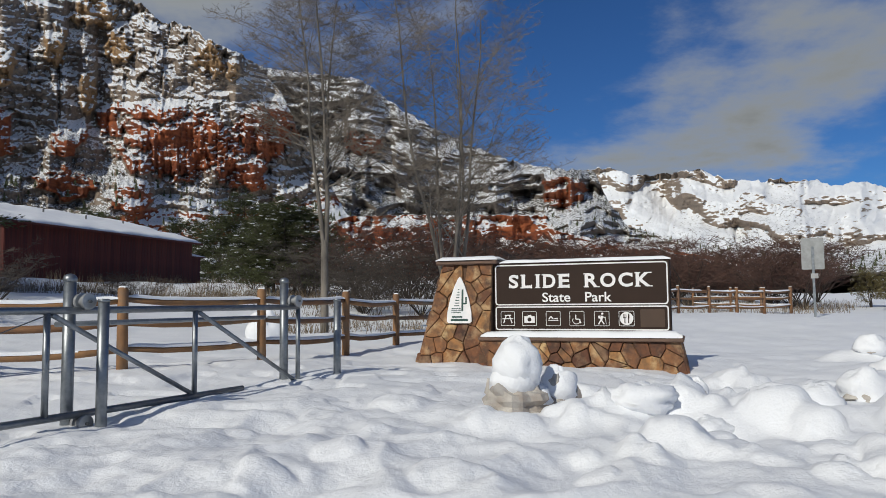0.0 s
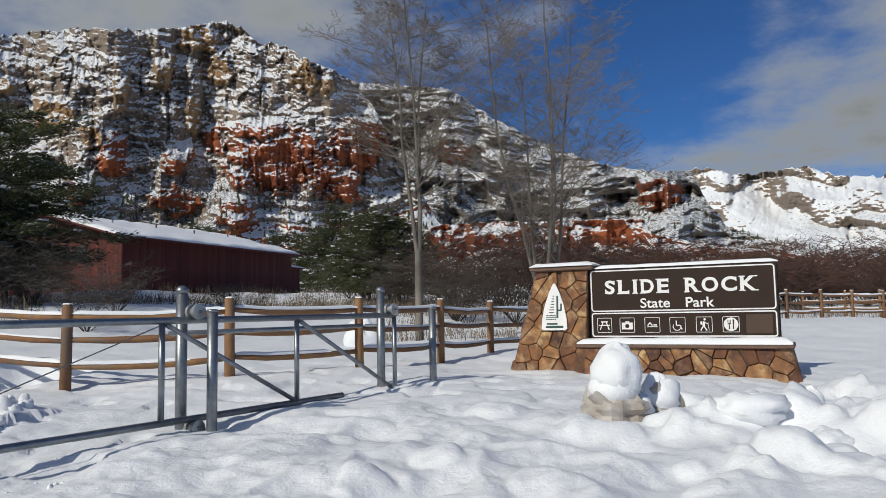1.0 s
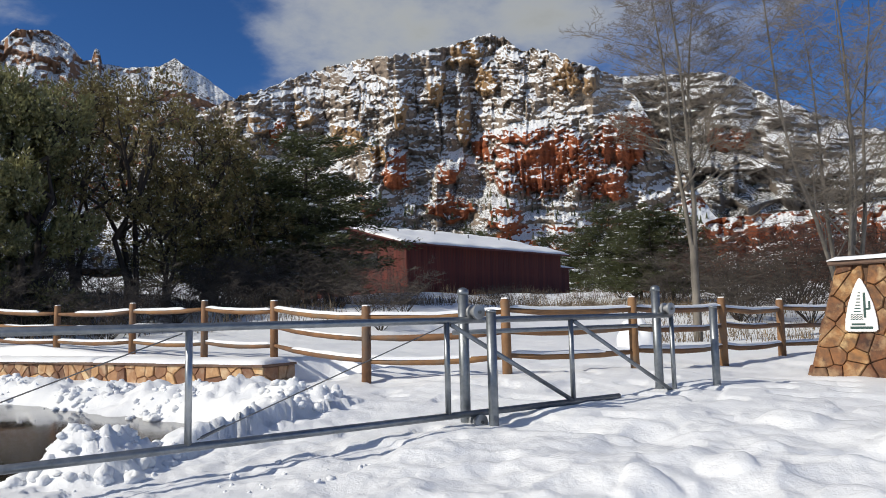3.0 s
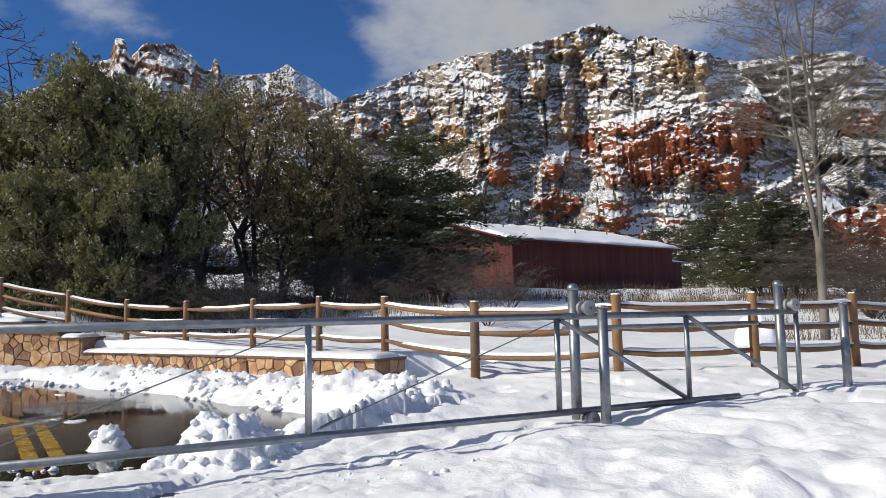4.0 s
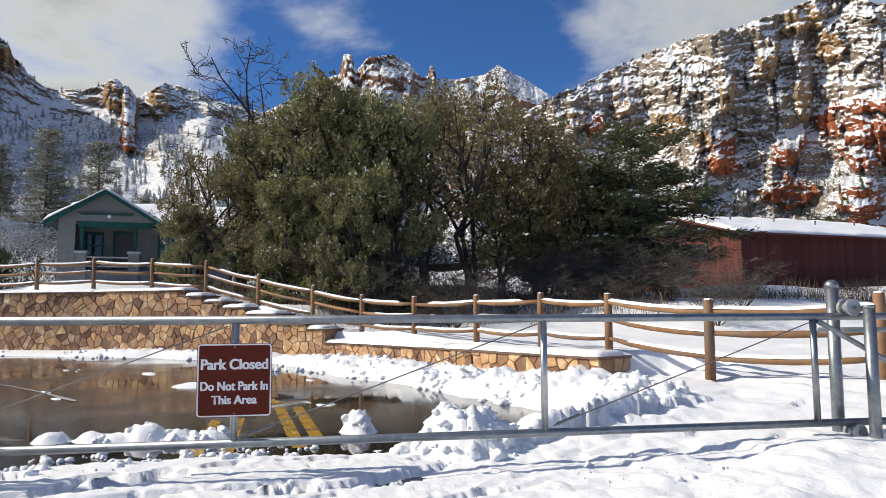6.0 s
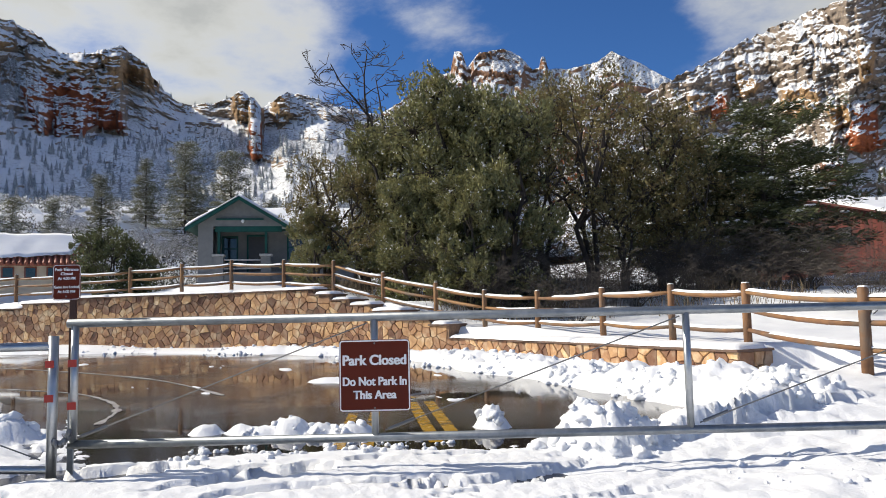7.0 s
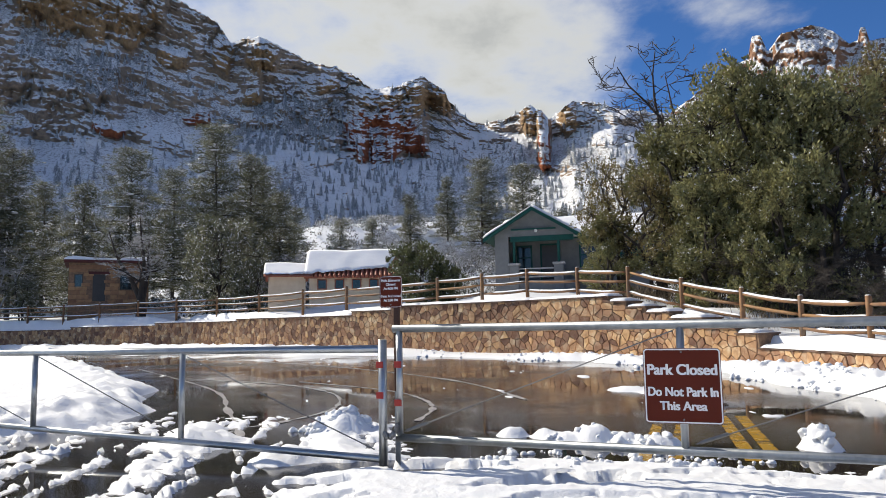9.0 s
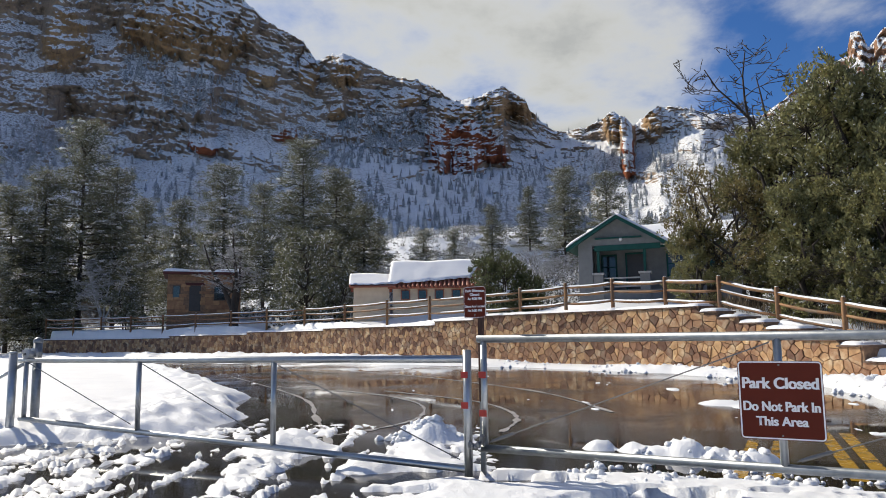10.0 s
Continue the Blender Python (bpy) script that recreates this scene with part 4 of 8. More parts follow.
gate = thing("sliding_gate", "grey galvanised pipe gate closed across the drive", "gate", GATE)
part("top_rail", pipe(Shape(), (-0.03, 0, 1.31), (11.6, 0, 1.31), 0.036), STEEL, gate, smoothed=True)
part("bottom_rail", pipe(Shape(), (0.0, 0, 0.31), (10.5, 0, 0.31), 0.036), STEEL, gate, smoothed=True)
for s in (0.03, 2.535, 5.18, 7.86, 9.70):
    part("upright", pipe(Shape(), (s, 0, 0.32), (s, 0, 1.30), 0.031), STEEL_BRIGHT if s < 6 else STEEL, gate, smoothed=True)
part("upright", pipe(Shape(), (11.61, 0, 0.20), (11.61, 0, 1.30), 0.031), STEEL, gate, smoothed=True)
for a, b in ((7.91, 9.66), (9.75, 11.55)):
    part("brace", pipe(Shape(), (a, 0, 1.27), (b, 0, 0.34 if b < 10 else 0.30), 0.026), STEEL, gate, smoothed=True)
for a, b in ((0.08, 2.48), (2.62, 5.12), (5.25, 7.82)):
    cable = part("tension_cable", pipe(Shape(), (a, -0.02, 0.37), (b, -0.02, 1.26), 0.006, 6), CABLE, gate)
    part("turnbuckle", pipe(Shape(), (a + 0.03, -0.02, 0.381), (a + 0.24, -0.02, 0.459), 0.014, 8), CABLE, cable)
for z in (0.63, 0.98):
    part("reflector", Shape().box((-0.005, -0.045, z - 0.03), (0.065, -0.032, z + 0.03)), RED_REFLECT, gate, "red reflective tape")

leaf = thing("swing_gate", "bright galvanised pipe gate leaf closed across the drive", "gate", GATE)
part("top_rail", pipe(Shape(), (-7.2, -0.05, 1.08), (-0.15, -0.05, 1.125), 0.036), STEEL_BRIGHT, leaf, smoothed=True)
part("bottom_rail", pipe(Shape(), (-7.05, -0.05, 0.29), (-0.15, -0.05, 0.118), 0.034), STEEL_BRIGHT, leaf, smoothed=True)
end = part("end_post", pipe(Shape(), (-0.12, -0.05, 0.02), (-0.12, -0.05, 1.21), 0.040), STEEL_BRIGHT, leaf, smoothed=True)
for z in (0.70, 0.98):
    part("reflector", Shape().box((-0.165, -0.096, z - 0.03), (-0.095, -0.086, z + 0.03)), RED_REFLECT, end, "red reflective tape")
for s in (-2.48, -4.65, -6.96):
    part("upright", pipe(Shape(), (s, -0.05, 0.13 - 0.025 * s), (s, -0.05, 1.115 + 0.006 * s), 0.031), STEEL_BRIGHT, leaf, smoothed=True)
for a, b in ((-6.88, -4.75), (-4.57, -2.56), (-2.40, -0.2)):
    part("tension_cable", pipe(Shape(), (a, -0.07, 1.05), (b, -0.07, 0.20 - 0.025 * b), 0.006, 6), CABLE, leaf)
part("brace", pipe(Shape(), (-8.8, -0.05, 0.42), (-7.0, -0.05, 1.04), 0.024), STEEL_BRIGHT, leaf, smoothed=True)
chain = Shape()
for i in range(9):
    t = i / 8
    chain.lump((-0.13 + 0.16 * t, -0.06 + 0.02 * math.sin(i * 2), 0.42 - 0.10 * math.sin(math.pi * t)), (0.026, 0.026, 0.034), 0.3, 4, 6, seed=i)
tagged(new("lock_chain", chain.mesh("lock_chain", CABLE)), "dark steel chain locking the gate leaves together", "chain").matrix_world = GATE


def roller_post(s, tall, base, wheel_z):
    ob = thing("roller_post", "grey steel gate post with roller wheels set in snow", "post", GATE @ pose(s, 0.14, 0), "gate roller posts")
    post = Shape().tube([(0, 0, base - 0.3), (0, 0, tall - 0.06)], 0.058, 16)
    part("post", post, STEEL, ob, smoothed=True)
    cap = Shape().tube([(0, 0, tall - 0.08), (0, 0, tall - 0.075), (0, 0, tall - 0.045), (0, 0, tall - 0.02), (0, 0, tall - 0.005), (0, 0, tall)], [0.058, 0.066, 0.065, 0.053, 0.03, 0.008], 16)
    part("post_cap", cap, STEEL, ob, smoothed=True)
    for z in wheel_z:
        wheel = Shape().tube([(0.06, -0.215, z), (0.06, -0.21, z), (0.06, -0.175, z), (0.06, -0.17, z), (0.06, -0.115, z), (0.06, -0.11, z), (0.06, -0.075, z), (0.06, -0.07, z)], [0.074, 0.081, 0.081, 0.05, 0.05, 0.081, 0.081, 0.074], 22)
        w = part("roller", wheel, RUBBER, ob)
        part("axle", Shape().tube([(0.06, -0.232, z), (0.06, 0.0, z)], 0.017, 10), CABLE, w)
        part("bracket", Shape().box((0.03, -0.066, z - 0.035), (0.09, 0.02, z + 0.035), 0.006), STEEL, w)
    return ob


roller_post(8.19, 1.67, 0.1, (1.395, 0.22))
roller_post(11.48, 1.72, 0.25, (1.395,))
roller_post(-7.02, 1.40, 0.1, (1.17,))
for s, top, mat_ in ((8.34, 1.42, STEEL), (12.33, 1.425, STEEL), (-7.09, 1.21, STEEL_BRIGHT)):
    b = thing("bollard", "round grey steel guide bollard set in snow", "post", GATE @ pose(s, -0.16, 0), "gate bollards")
    part("tube", Shape().tube([(0, 0, -0.2), (0, 0, top - 0.02)], 0.054, 16), mat_, b, smoothed=True)
    part("cap", Shape().tube([(0, 0, top - 0.03), (0, 0, top - 0.005), (0, 0, top)], [0.058, 0.056, 0.03], 16), mat_, b, smoothed=True)
guide = thing("guide_rail", "thin steel guide rail behind the gate", "rail", GATE)
part("rail", pipe(Shape(), (8.25, 0.42, 1.17), (11.4, 0.42, 1.17), 0.028), STEEL, guide, smoothed=True)
part("arm", pipe(Shape(), (8.25, 0.14, 1.17), (8.25, 0.42, 1.17), 0.02), STEEL, guide)
part("arm", pipe(Shape(), (11.48, 0.14, 1.17), (11.48, 0.42, 1.17), 0.02), STEEL, guide)


def notice(name, label, s, y, x0, z0, x1, z1, lines, m):
    ob = thing(name, label, "sign", m @ pose(s, y, 0))
    part("plate", rounded_plate(Shape(), x0, z0, x1, z1, 0.03, -0.003, 0.0), REDBROWN, ob)
    part("border", ring_plate(Shape(), x0 + 0.004, z0 + 0.004, x1 - 0.004, z1 - 0.004, 0.027, (x1 - x0) * 0.018, -0.0045, -0.003), WHITE, ob, "white border")
    for text, x, z, w, h in lines:
        lettering("lettering", text, w, h, WHITE, ob, x, z, -0.005, 0.018, label="white letters", bold=h * 0.075)
    for z in (z0 + 0.03, z1 - 0.03):
        part("bolt", Shape().tube([(0, 0.0, z), (0, -0.009, z)], 0.008, 8), CABLE, ob)
    return ob


notice("closed_sign", "square red-brown park closed sign on the gate", 2.54, -0.06, -0.295, 0.53, 0.295, 1.12,
       [("Park Closed", 0, 0.953, 0.525, 0.086), ("Do Not Park In", 0, 0.778, 0.527, 0.072), ("This Area", 0, 0.668, 0.355, 0.070)], GATE)
post_sign = notice("entrance_sign", "small red-brown closing time sign on a thin rusty post", -0.10, 0.10, -0.12, 1.51, 0.12, 1.815,
                   [("Park Entrance", 0, 1.772, 0.20, 0.026), ("Closed", 0, 1.735, 0.10, 0.026), ("At 4:00 PM", 0, 1.695, 0.15, 0.026),
                    ("Gates Are Locked", 0, 1.622, 0.21, 0.024), ("At 5:00 PM", 0, 1.582, 0.15, 0.026)], GATE)
RUST = material("rusty channel steel", (0.085, 0.04, 0.028), 0.7, 0.3, second=(0.06, 0.03, 0.022), scale=12, bump=0.001, bump_scale=50)
part("post", Shape().box((0.022, 0.006, 0.72), (0.078, 0.036, 1.56), 0.004), RUST, post_sign)
part("post_foot", Shape().box((0.024, 0.01, -0.1), (0.076, 0.034, 0.73), 0.004), STEEL, post_sign, "bare steel foot")

# ---- park entrance sign ----
SIGN = Matrix.Translation((-0.51, 13.71, 0.2)) @ pose(0, 0, 0, 0, 0, math.degrees(math.atan2(-1.61, 4.56)))


def clip_half(poly, n, c):
    """Keep the side of a polygon where n.p <= c."""
    out = []
    for i, p in enumerate(poly):
        q = poly[(i + 1) % len(poly)]
        a, b = n[0] * p[0] + n[1] * p[1] - c, n[0] * q[0] + n[1] * q[1] - c
        if a <= 0:
            out.append(p)
        if (a < 0) != (b < 0) and abs(a - b) > 1e-12:
            t = a / (a - b)
            out.append((p[0] + (q[0] - p[0]) * t, p[1] + (q[1] - p[1]) * t))
    return out


def flagstones(u0, u1, v0, v1, size, r, gap=0.012, outline=None):
    """Irregular stones that fill a strip, as polygons in (u, v)."""
    nu, nv = max(int((u1 - u0) / size), 1), max(int((v1 - v0) / (size * 0.82)), 1)
    pts = [(u0 + (i + 0.5 + r.uniform(-0.5, 0.5)) * (u1 - u0) / nu, v0 + (j + 0.5 + r.uniform(-0.5, 0.5)) * (v1 - v0) / nv, i, j)
           for i in range(nu) for j in range(nv) if r.random() > 0.2]
    cells = {}
    for p in pts:
        cells.setdefault((p[2], p[3]), []).append(p)
    found = []
    for p in pts:
        poly = [(u0, v0), (u1, v0), (u1, v1), (u0, v1)]
        poly = [(max(p[0] - 1.2 * size, u0), v0), (min(p[0] + 1.2 * size, u1), v0), (min(p[0] + 1.2 * size, u1), v1), (max(p[0] - 1.2 * size, u0), v1)]
        for di in range(-3, 4):
            for dj in range(-3, 4):
                for q in cells.get((p[2] + di, p[3] + dj), ()):
                    if q is p:
                        continue
                    n = (q[0] - p[0], q[1] - p[1])
                    length = math.hypot(*n)
                    n = (n[0] / length, n[1] / length)
                    poly = clip_half(poly, n, n[0] * (p[0] + q[0]) / 2 + n[1] * (p[1] + q[1]) / 2 - gap)
                    if len(poly) < 3:
                        break
        if outline:
            poly = outline(poly)
        if len(poly) >= 3:
            cx, cy = sum(q[0] for q in poly) / len(poly), sum(q[1] for q in poly) / len(poly)
            if max(math.hypot(q[0] - cx, q[1] - cy) for q in poly) > size * 0.2:
                found.append((poly, (cx, cy)))
    return found


def stone_shape(shape, poly, centre, lift, place, proud):
    """One stone, proud of the wall: back edge, rounded shoulder and face."""
    n = len(poly)
    rows = []
    for k, out in ((1.0, -0.02), (0.985, proud * 0.6), (0.90, proud)):
        rows += [place(centre[0] + (u - centre[0]) * k, centre[1] + (v - centre[1]) * k, out + (lift * (u - centre[0]) if out > 0 else 0)) for u, v in poly]
    fs = [(r * n + i, r * n + (i + 1) % n, (r + 1) * n + (i + 1) % n, (r + 1) * n + i) for r in range(2) for i in range(n)]
    fs.append(tuple(2 * n + i for i in range(n)))
    return shape.add(rows, fs)


STONE_SIGN = material("mottled brown sandstone", (0.27, 0.115, 0.045), 0.8, second=(0.095, 0.050, 0.030), scale=6.0, bump=0.03, bump_scale=7.0, spots=(0.40, 0.26, 0.14), spot_scale=3.5, random_tint=0.5)
MORTAR_BROWN = material("brown mortar", (0.13, 0.072, 0.042), 0.9, second=(0.09, 0.05, 0.03), scale=9, bump=0.02, bump_scale=20)
park = thing("park_sign", "brown park entrance sign on a flagstone pillar and plinth", "sign", SIGN)
# battered pillar and plinth cores
core = Shape()
core.add([(0.03, -0.10, -0.3), (1.45, -0.10, -0.3), (1.45, 0.95, -0.3), (0.03, 0.95, -0.3), (0.55, 0.05, 1.85), (1.5, 0.05, 1.85), (1.5, 0.85, 1.85), (0.55, 0.85, 1.85)],
         [(0, 3, 2, 1), (4, 5, 6, 7), (0, 1, 5, 4), (1, 2, 6, 5), (2, 3, 7, 6), (3, 0, 4, 7)])
part("pillar_core", core, MORTAR_BROWN, park)
core = Shape()
core.add([(1.2, -0.16, -0.3), (4.86, -0.16, -0.3), (4.86, 0.9, -0.3), (1.2, 0.9, -0.3), (1.3, -0.06, 0.48), (4.72, -0.06, 0.48), (4.72, 0.8, 0.48), (1.3, 0.8, 0.48)],
         [(0, 3, 2, 1), (4, 5, 6, 7), (0, 1, 5, 4), (1, 2, 6, 5), (2, 3, 7, 6), (3, 0, 4, 7)])
part("plinth_core", core, MORTAR_BROWN, park)
part("pillar_cap", Shape().box((0.42, -0.06, 1.85), (1.60, 0.95, 1.93), 0.02), CAPSTONE, park, "dark slab cap")
part("plinth_cap", Shape().box((1.26, -0.16, 0.46), (4.80, 0.86, 0.53), 0.015), CAPSTONE, park, "dark slab ledge")


def face_between(a, b, c, d):
    """A map from (u, v) in the unit-free strip to a quad a, b (bottom), d, c (top), with an outward offset."""
    a, b, c, d = Vector(a), Vector(b), Vector(c), Vector(d)
    nrm = (b - a).cross(c - a).normalized()
    w, h = (b - a).length, (c - a).length

    def place(u, v, out):
        s, t = u / w, v / h
        return (a.lerp(b, s)).lerp(c.lerp(d, s), t) + nrm * out
    return place, w, h


r1 = random.Random(5)
for quad, sz in ((((0.03, -0.10, -0.12), (1.45, -0.10, -0.12), (0.55, 0.05, 1.85), (1.5, 0.05, 1.85)), 0.25), (((0.03, 0.95, -0.12), (0.03, -0.10, -0.12), (0.55, 0.85, 1.85), (0.55, 0.05, 1.85)), 0.33),
                 (((1.42, -0.16, -0.12), (4.86, -0.16, -0.12), (1.45, -0.06, 0.46), (4.72, -0.06, 0.46)), 0.22), (((4.86, -0.16, -0.12), (4.86, 0.9, -0.12), (4.72, -0.06, 0.46), (4.72, 0.8, 0.46)), 0.28)):
    place, w, h = face_between(*quad)
    for poly, c in flagstones(0, w, 0, h, sz, r1, 0.004):
        part("stone", stone_shape(Shape(), poly, c, r1.uniform(-0.06, 0.06), place, r1.uniform(0.018, 0.06)), STONE_SIGN, park)
board = part("board", Shape().box((1.52, 0.06, 0.60), (4.60, 0.17, 1.86), 0.01), BROWN, park, "dark brown board")
for x in (1.56, 4.56):
    part("board_post", Shape().box((x - 0.05, 0.17, 0.4), (x + 0.05, 0.27, 1.88)), BROWN, park)
part("upper_border", ring_plate(Shape(), 1.54, 1.09, 4.57, 1.825, 0.06, 0.022, 0.054, 0.06), WHITE, board, "white border")
part("lower_border", ring_plate(Shape(), 1.54, 0.645, 4.57, 1.07, 0.05, 0.022, 0.054, 0.06), WHITE, board, "white border")
# seriffed capitals: letter, left edge, width; serifs as (across, up) fractions with a sideways or upright tick
SERIFS = {"S": [(0.97, 0.83, "v"), (0.05, 0.17, "v")], "L": [(0.13, 0.97, "h"), (0.13, 0.03, "h"), (0.97, 0.12, "v")], "I": [(0.5, 0.97, "h"), (0.5, 0.03, "h")], "D": [(0.12, 0.97, "h"), (0.12, 0.03, "h")],
          "E": [(0.13, 0.97, "h"), (0.13, 0.03, "h"), (0.96, 0.88, "v"), (0.96, 0.12, "v")], "R": [(0.12, 0.97, "h"), (0.12, 0.03, "h"), (0.93, 0.03, "h")], "O": [], "C": [(0.96, 0.82, "v")],
          "K": [(0.12, 0.97, "h"), (0.12, 0.03, "h"), (0.88, 0.97, "h"), (0.92, 0.03, "h")]}
for ch, x, w in (("S", 1.80, 0.17), ("L", 2.035, 0.19), ("I", 2.30, 0.06), ("D", 2.43, 0.22), ("E", 2.71, 0.19), ("R", 3.17, 0.23), ("O", 3.44, 0.26), ("C", 3.75, 0.24), ("K", 4.04, 0.25)):
    word = lettering("letter", ch, w, 0.245, WHITE, board, x + w / 2, 1.715 - 0.2 + 0.005, 0.056, 0.03, label="large white seriffed letter")
    for fx, fz, way in SERIFS[ch]:
        cx, cz = x + fx * w, 1.3975 + fz * 0.245
        hx, hz = (0.048, 0.009) if way == "h" else (0.009, 0.035)
        part("serif", Shape().box((cx - hx, 0.053, cz - hz), (cx + hx, 0.0555, cz + hz)), WHITE, word)
for text, x, w in (("State", 2.66, 0.50), ("Park", 3.40, 0.46)):
    lettering("lettering", text, w, 0.17, WHITE, board, x, 1.23, 0.056, 0.014, label="white letters")
BRONZE = material("faded brown panel", (0.075, 0.042, 0.024), 0.5, second=(0.06, 0.034, 0.02), scale=2.0)


def icon(x, draw):
    p = part("pictogram", rounded_plate(Shape(), x - 0.13, 0.72, x + 0.13, 0.98, 0.02, 0.052, 0.06), BROWN, board, "white recreation symbol on brown")
    part("icon_border", ring_plate(Shape(), x - 0.13, 0.72, x + 0.13, 0.98, 0.02, 0.008, 0.048, 0.052), WHITE, p)
    g = Shape()
    draw(g, x, 0.85)
    part("symbol", g, WHITE, p)
    if draw is food_icon:
        k = Shape()
        for b in ((-0.028, -0.08, -0.028, 0.0, 0.016), (-0.048, 0.02, -0.048, 0.075, 0.009), (-0.028, 0.0, -0.028, 0.075, 0.009), (-0.008, 0.02, -0.008, 0.075, 0.009), (-0.052, 0.012, -0.004, 0.012, 0.016), (0.034, -0.08, 0.034, 0.08, 0.017), (0.042, 0.0, 0.042, 0.075, 0.014)):
            bar(k, x + b[0], 0.85 + b[1], x + b[2], 0.85 + b[3], b[4], 0.0475)
        part("cutlery", k, BROWN, p)
    if draw is camera_icon:
        part("lens", disc(Shape(), x, 0.835, 0.036, 14, 0.0475), BROWN, p)


def bar(g, x0, z0, x1, z1, w, near=0.052):
    d = Vector((x1 - x0, z1 - z0)).normalized()
    nx, nz = -d.y * w / 2, d.x * w / 2
    m = Matrix(((1, 0, 0, 0), (0, 0, -1, 0), (0, 1, 0, 0), (0, 0, 0, 1)))
    g.prism([(x0 - nx, z0 - nz), (x1 - nx, z1 - nz), (x1 + nx, z1 + nz), (x0 + nx, z0 + nz)], -near, 0.005 - near, m)


def disc(g, x, z, r, n=14, near=0.052):
    m = Matrix(((1, 0, 0, 0), (0, 0, -1, 0), (0, 1, 0, 0), (0, 0, 0, 1)))
    g.prism([(x + r * math.cos(2 * math.pi * i / n), z + r * math.sin(2 * math.pi * i / n)) for i in range(n)], -near, 0.005 - near, m)
    return g


def table_icon(g, x, z):
    for b in ((-0.06, 0.06, 0.06, 0.06, 0.02), (-0.10, 0.0, 0.10, 0.0, 0.016), (-0.03, 0.05, -0.08, -0.08, 0.018), (0.03, 0.05, 0.08, -0.08, 0.018)):
        bar(g, x + b[0], z + b[1], x + b[2], z + b[3], b[4])


def camera_icon(g, x, z):
    bar(g, x - 0.095, z - 0.015, x + 0.095, z - 0.015, 0.12)
    bar(g, x - 0.03, z + 0.055, x + 0.035, z + 0.055, 0.024)


def shelter_icon(g, x, z):
    bar(g, x - 0.09, z - 0.03, x + 0.09, z - 0.03, 0.012)
    bar(g, x - 0.08, z - 0.01, x - 0.04, z + 0.04, 0.02)
    bar(g, x - 0.04, z + 0.04, x, z - 0.01, 0.02)
    bar(g, x + 0.02, z + 0.0, x + 0.08, z + 0.0, 0.022)


def chair_icon(g, x, z):
    bar(g, x - 0.02, z + 0.07, x - 0.02, z - 0.01, 0.018)
    bar(g, x - 0.02, z - 0.01, x + 0.04, z - 0.01, 0.018)
    bar(g, x + 0.04, z - 0.01, x + 0.07, z - 0.08, 0.018)
    for i in range(9):
        a, b = radians(150 + 25 * i), radians(175 + 25 * i)
        bar(g, x - 0.01 + 0.065 * math.cos(a), z - 0.03 + 0.065 * math.sin(a), x - 0.01 + 0.065 * math.cos(b), z - 0.03 + 0.065 * math.sin(b), 0.012)


def trail_icon(g, x, z):
    for b in ((0.0, 0.05, -0.01, -0.02, 0.04), (-0.01, -0.02, -0.06, -0.10, 0.02), (-0.01, -0.02, 0.04, -0.10, 0.02), (0.06, 0.03, 0.075, -0.10, 0.008), (0.0, 0.04, 0.06, 0.01, 0.014), (-0.05, 0.05, -0.04, 0.0, 0.03)):
        bar(g, x + b[0], z + b[1], x + b[2], z + b[3], b[4])
    disc(g, x + 0.01, z + 0.085, 0.02, 10)


def food_icon(g, x, z):
    disc(g, x, z, 0.112, 30)


for x, f in ((1.77, table_icon), (2.17, camera_icon), (2.60, shelter_icon), (3.02, chair_icon), (3.45, trail_icon), (3.87, food_icon)):
    icon(x, f)
part("blank_panel", rounded_plate(Shape(), 4.10, 0.70, 4.50, 1.01, 0.02, 0.053, 0.06), BRONZE, board, "faded blank brown panel")
# arrowhead emblem, leaning with the pillar face
tilt = Matrix.Translation((0.89, -0.085, 0.77)) @ pose(0, 0, 0, -4.4, 0, 0)
emblem = part("emblem", Shape(), WHITE, park, "white arrowhead emblem plate")
pl_ = [(-0.24, 0.03), (-0.20, 0.0), (0.20, 0.0), (0.24, 0.03), (0.23, 0.20), (0.18, 0.45), (0.10, 0.68), (0.03, 0.83), (0.0, 0.86), (-0.03, 0.83), (-0.10, 0.68), (-0.18, 0.45), (-0.23, 0.20)]
up_m = Matrix(((1, 0, 0, 0), (0, 0, -1, 0), (0, 1, 0, 0), (0, 0, 0, 1)))
emblem.data = Shape().prism(pl_, 0.0, 0.03, tilt @ up_m).mesh("emblem", WHITE)
DARKGREEN = material("dark green print", (0.02, 0.07, 0.06), 0.5)
marks = Shape()


def mark(x0, z0, x1, z1, w):
    d = Vector((x1 - x0, z1 - z0)).normalized()
    nx, nz = -d.y * w / 2, d.x * w / 2
    marks.prism([(x0 - nx, z0 - nz), (x1 - nx, z1 - nz), (x1 + nx, z1 + nz), (x0 + nx, z0 + nz)], 0.03, 0.034, tilt @ up_m)


for b in ((0.06, 0.22, 0.06, 0.62, 0.035), (0.06, 0.36, 0.13, 0.36, 0.03), (0.13, 0.35, 0.13, 0.48, 0.03)):
    mark(*b)
for i in range(7):
    mark(-0.10 + i * 0.012, 0.32 + i * 0.05, 0.0, 0.32 + i * 0.05, 0.016)
for i in range(3):
    for k in range(4):
        mark(-0.15 + k * 0.045, 0.26 - i * 0.035, -0.13 + k * 0.045, 0.275 - i * 0.035, 0.012)
        mark(-0.13 + k * 0.045, 0.275 - i * 0.035, -0.105 + k * 0.045, 0.26 - i * 0.035, 0.012)
mark(-0.14, 0.115, 0.06, 0.115, 0.03)
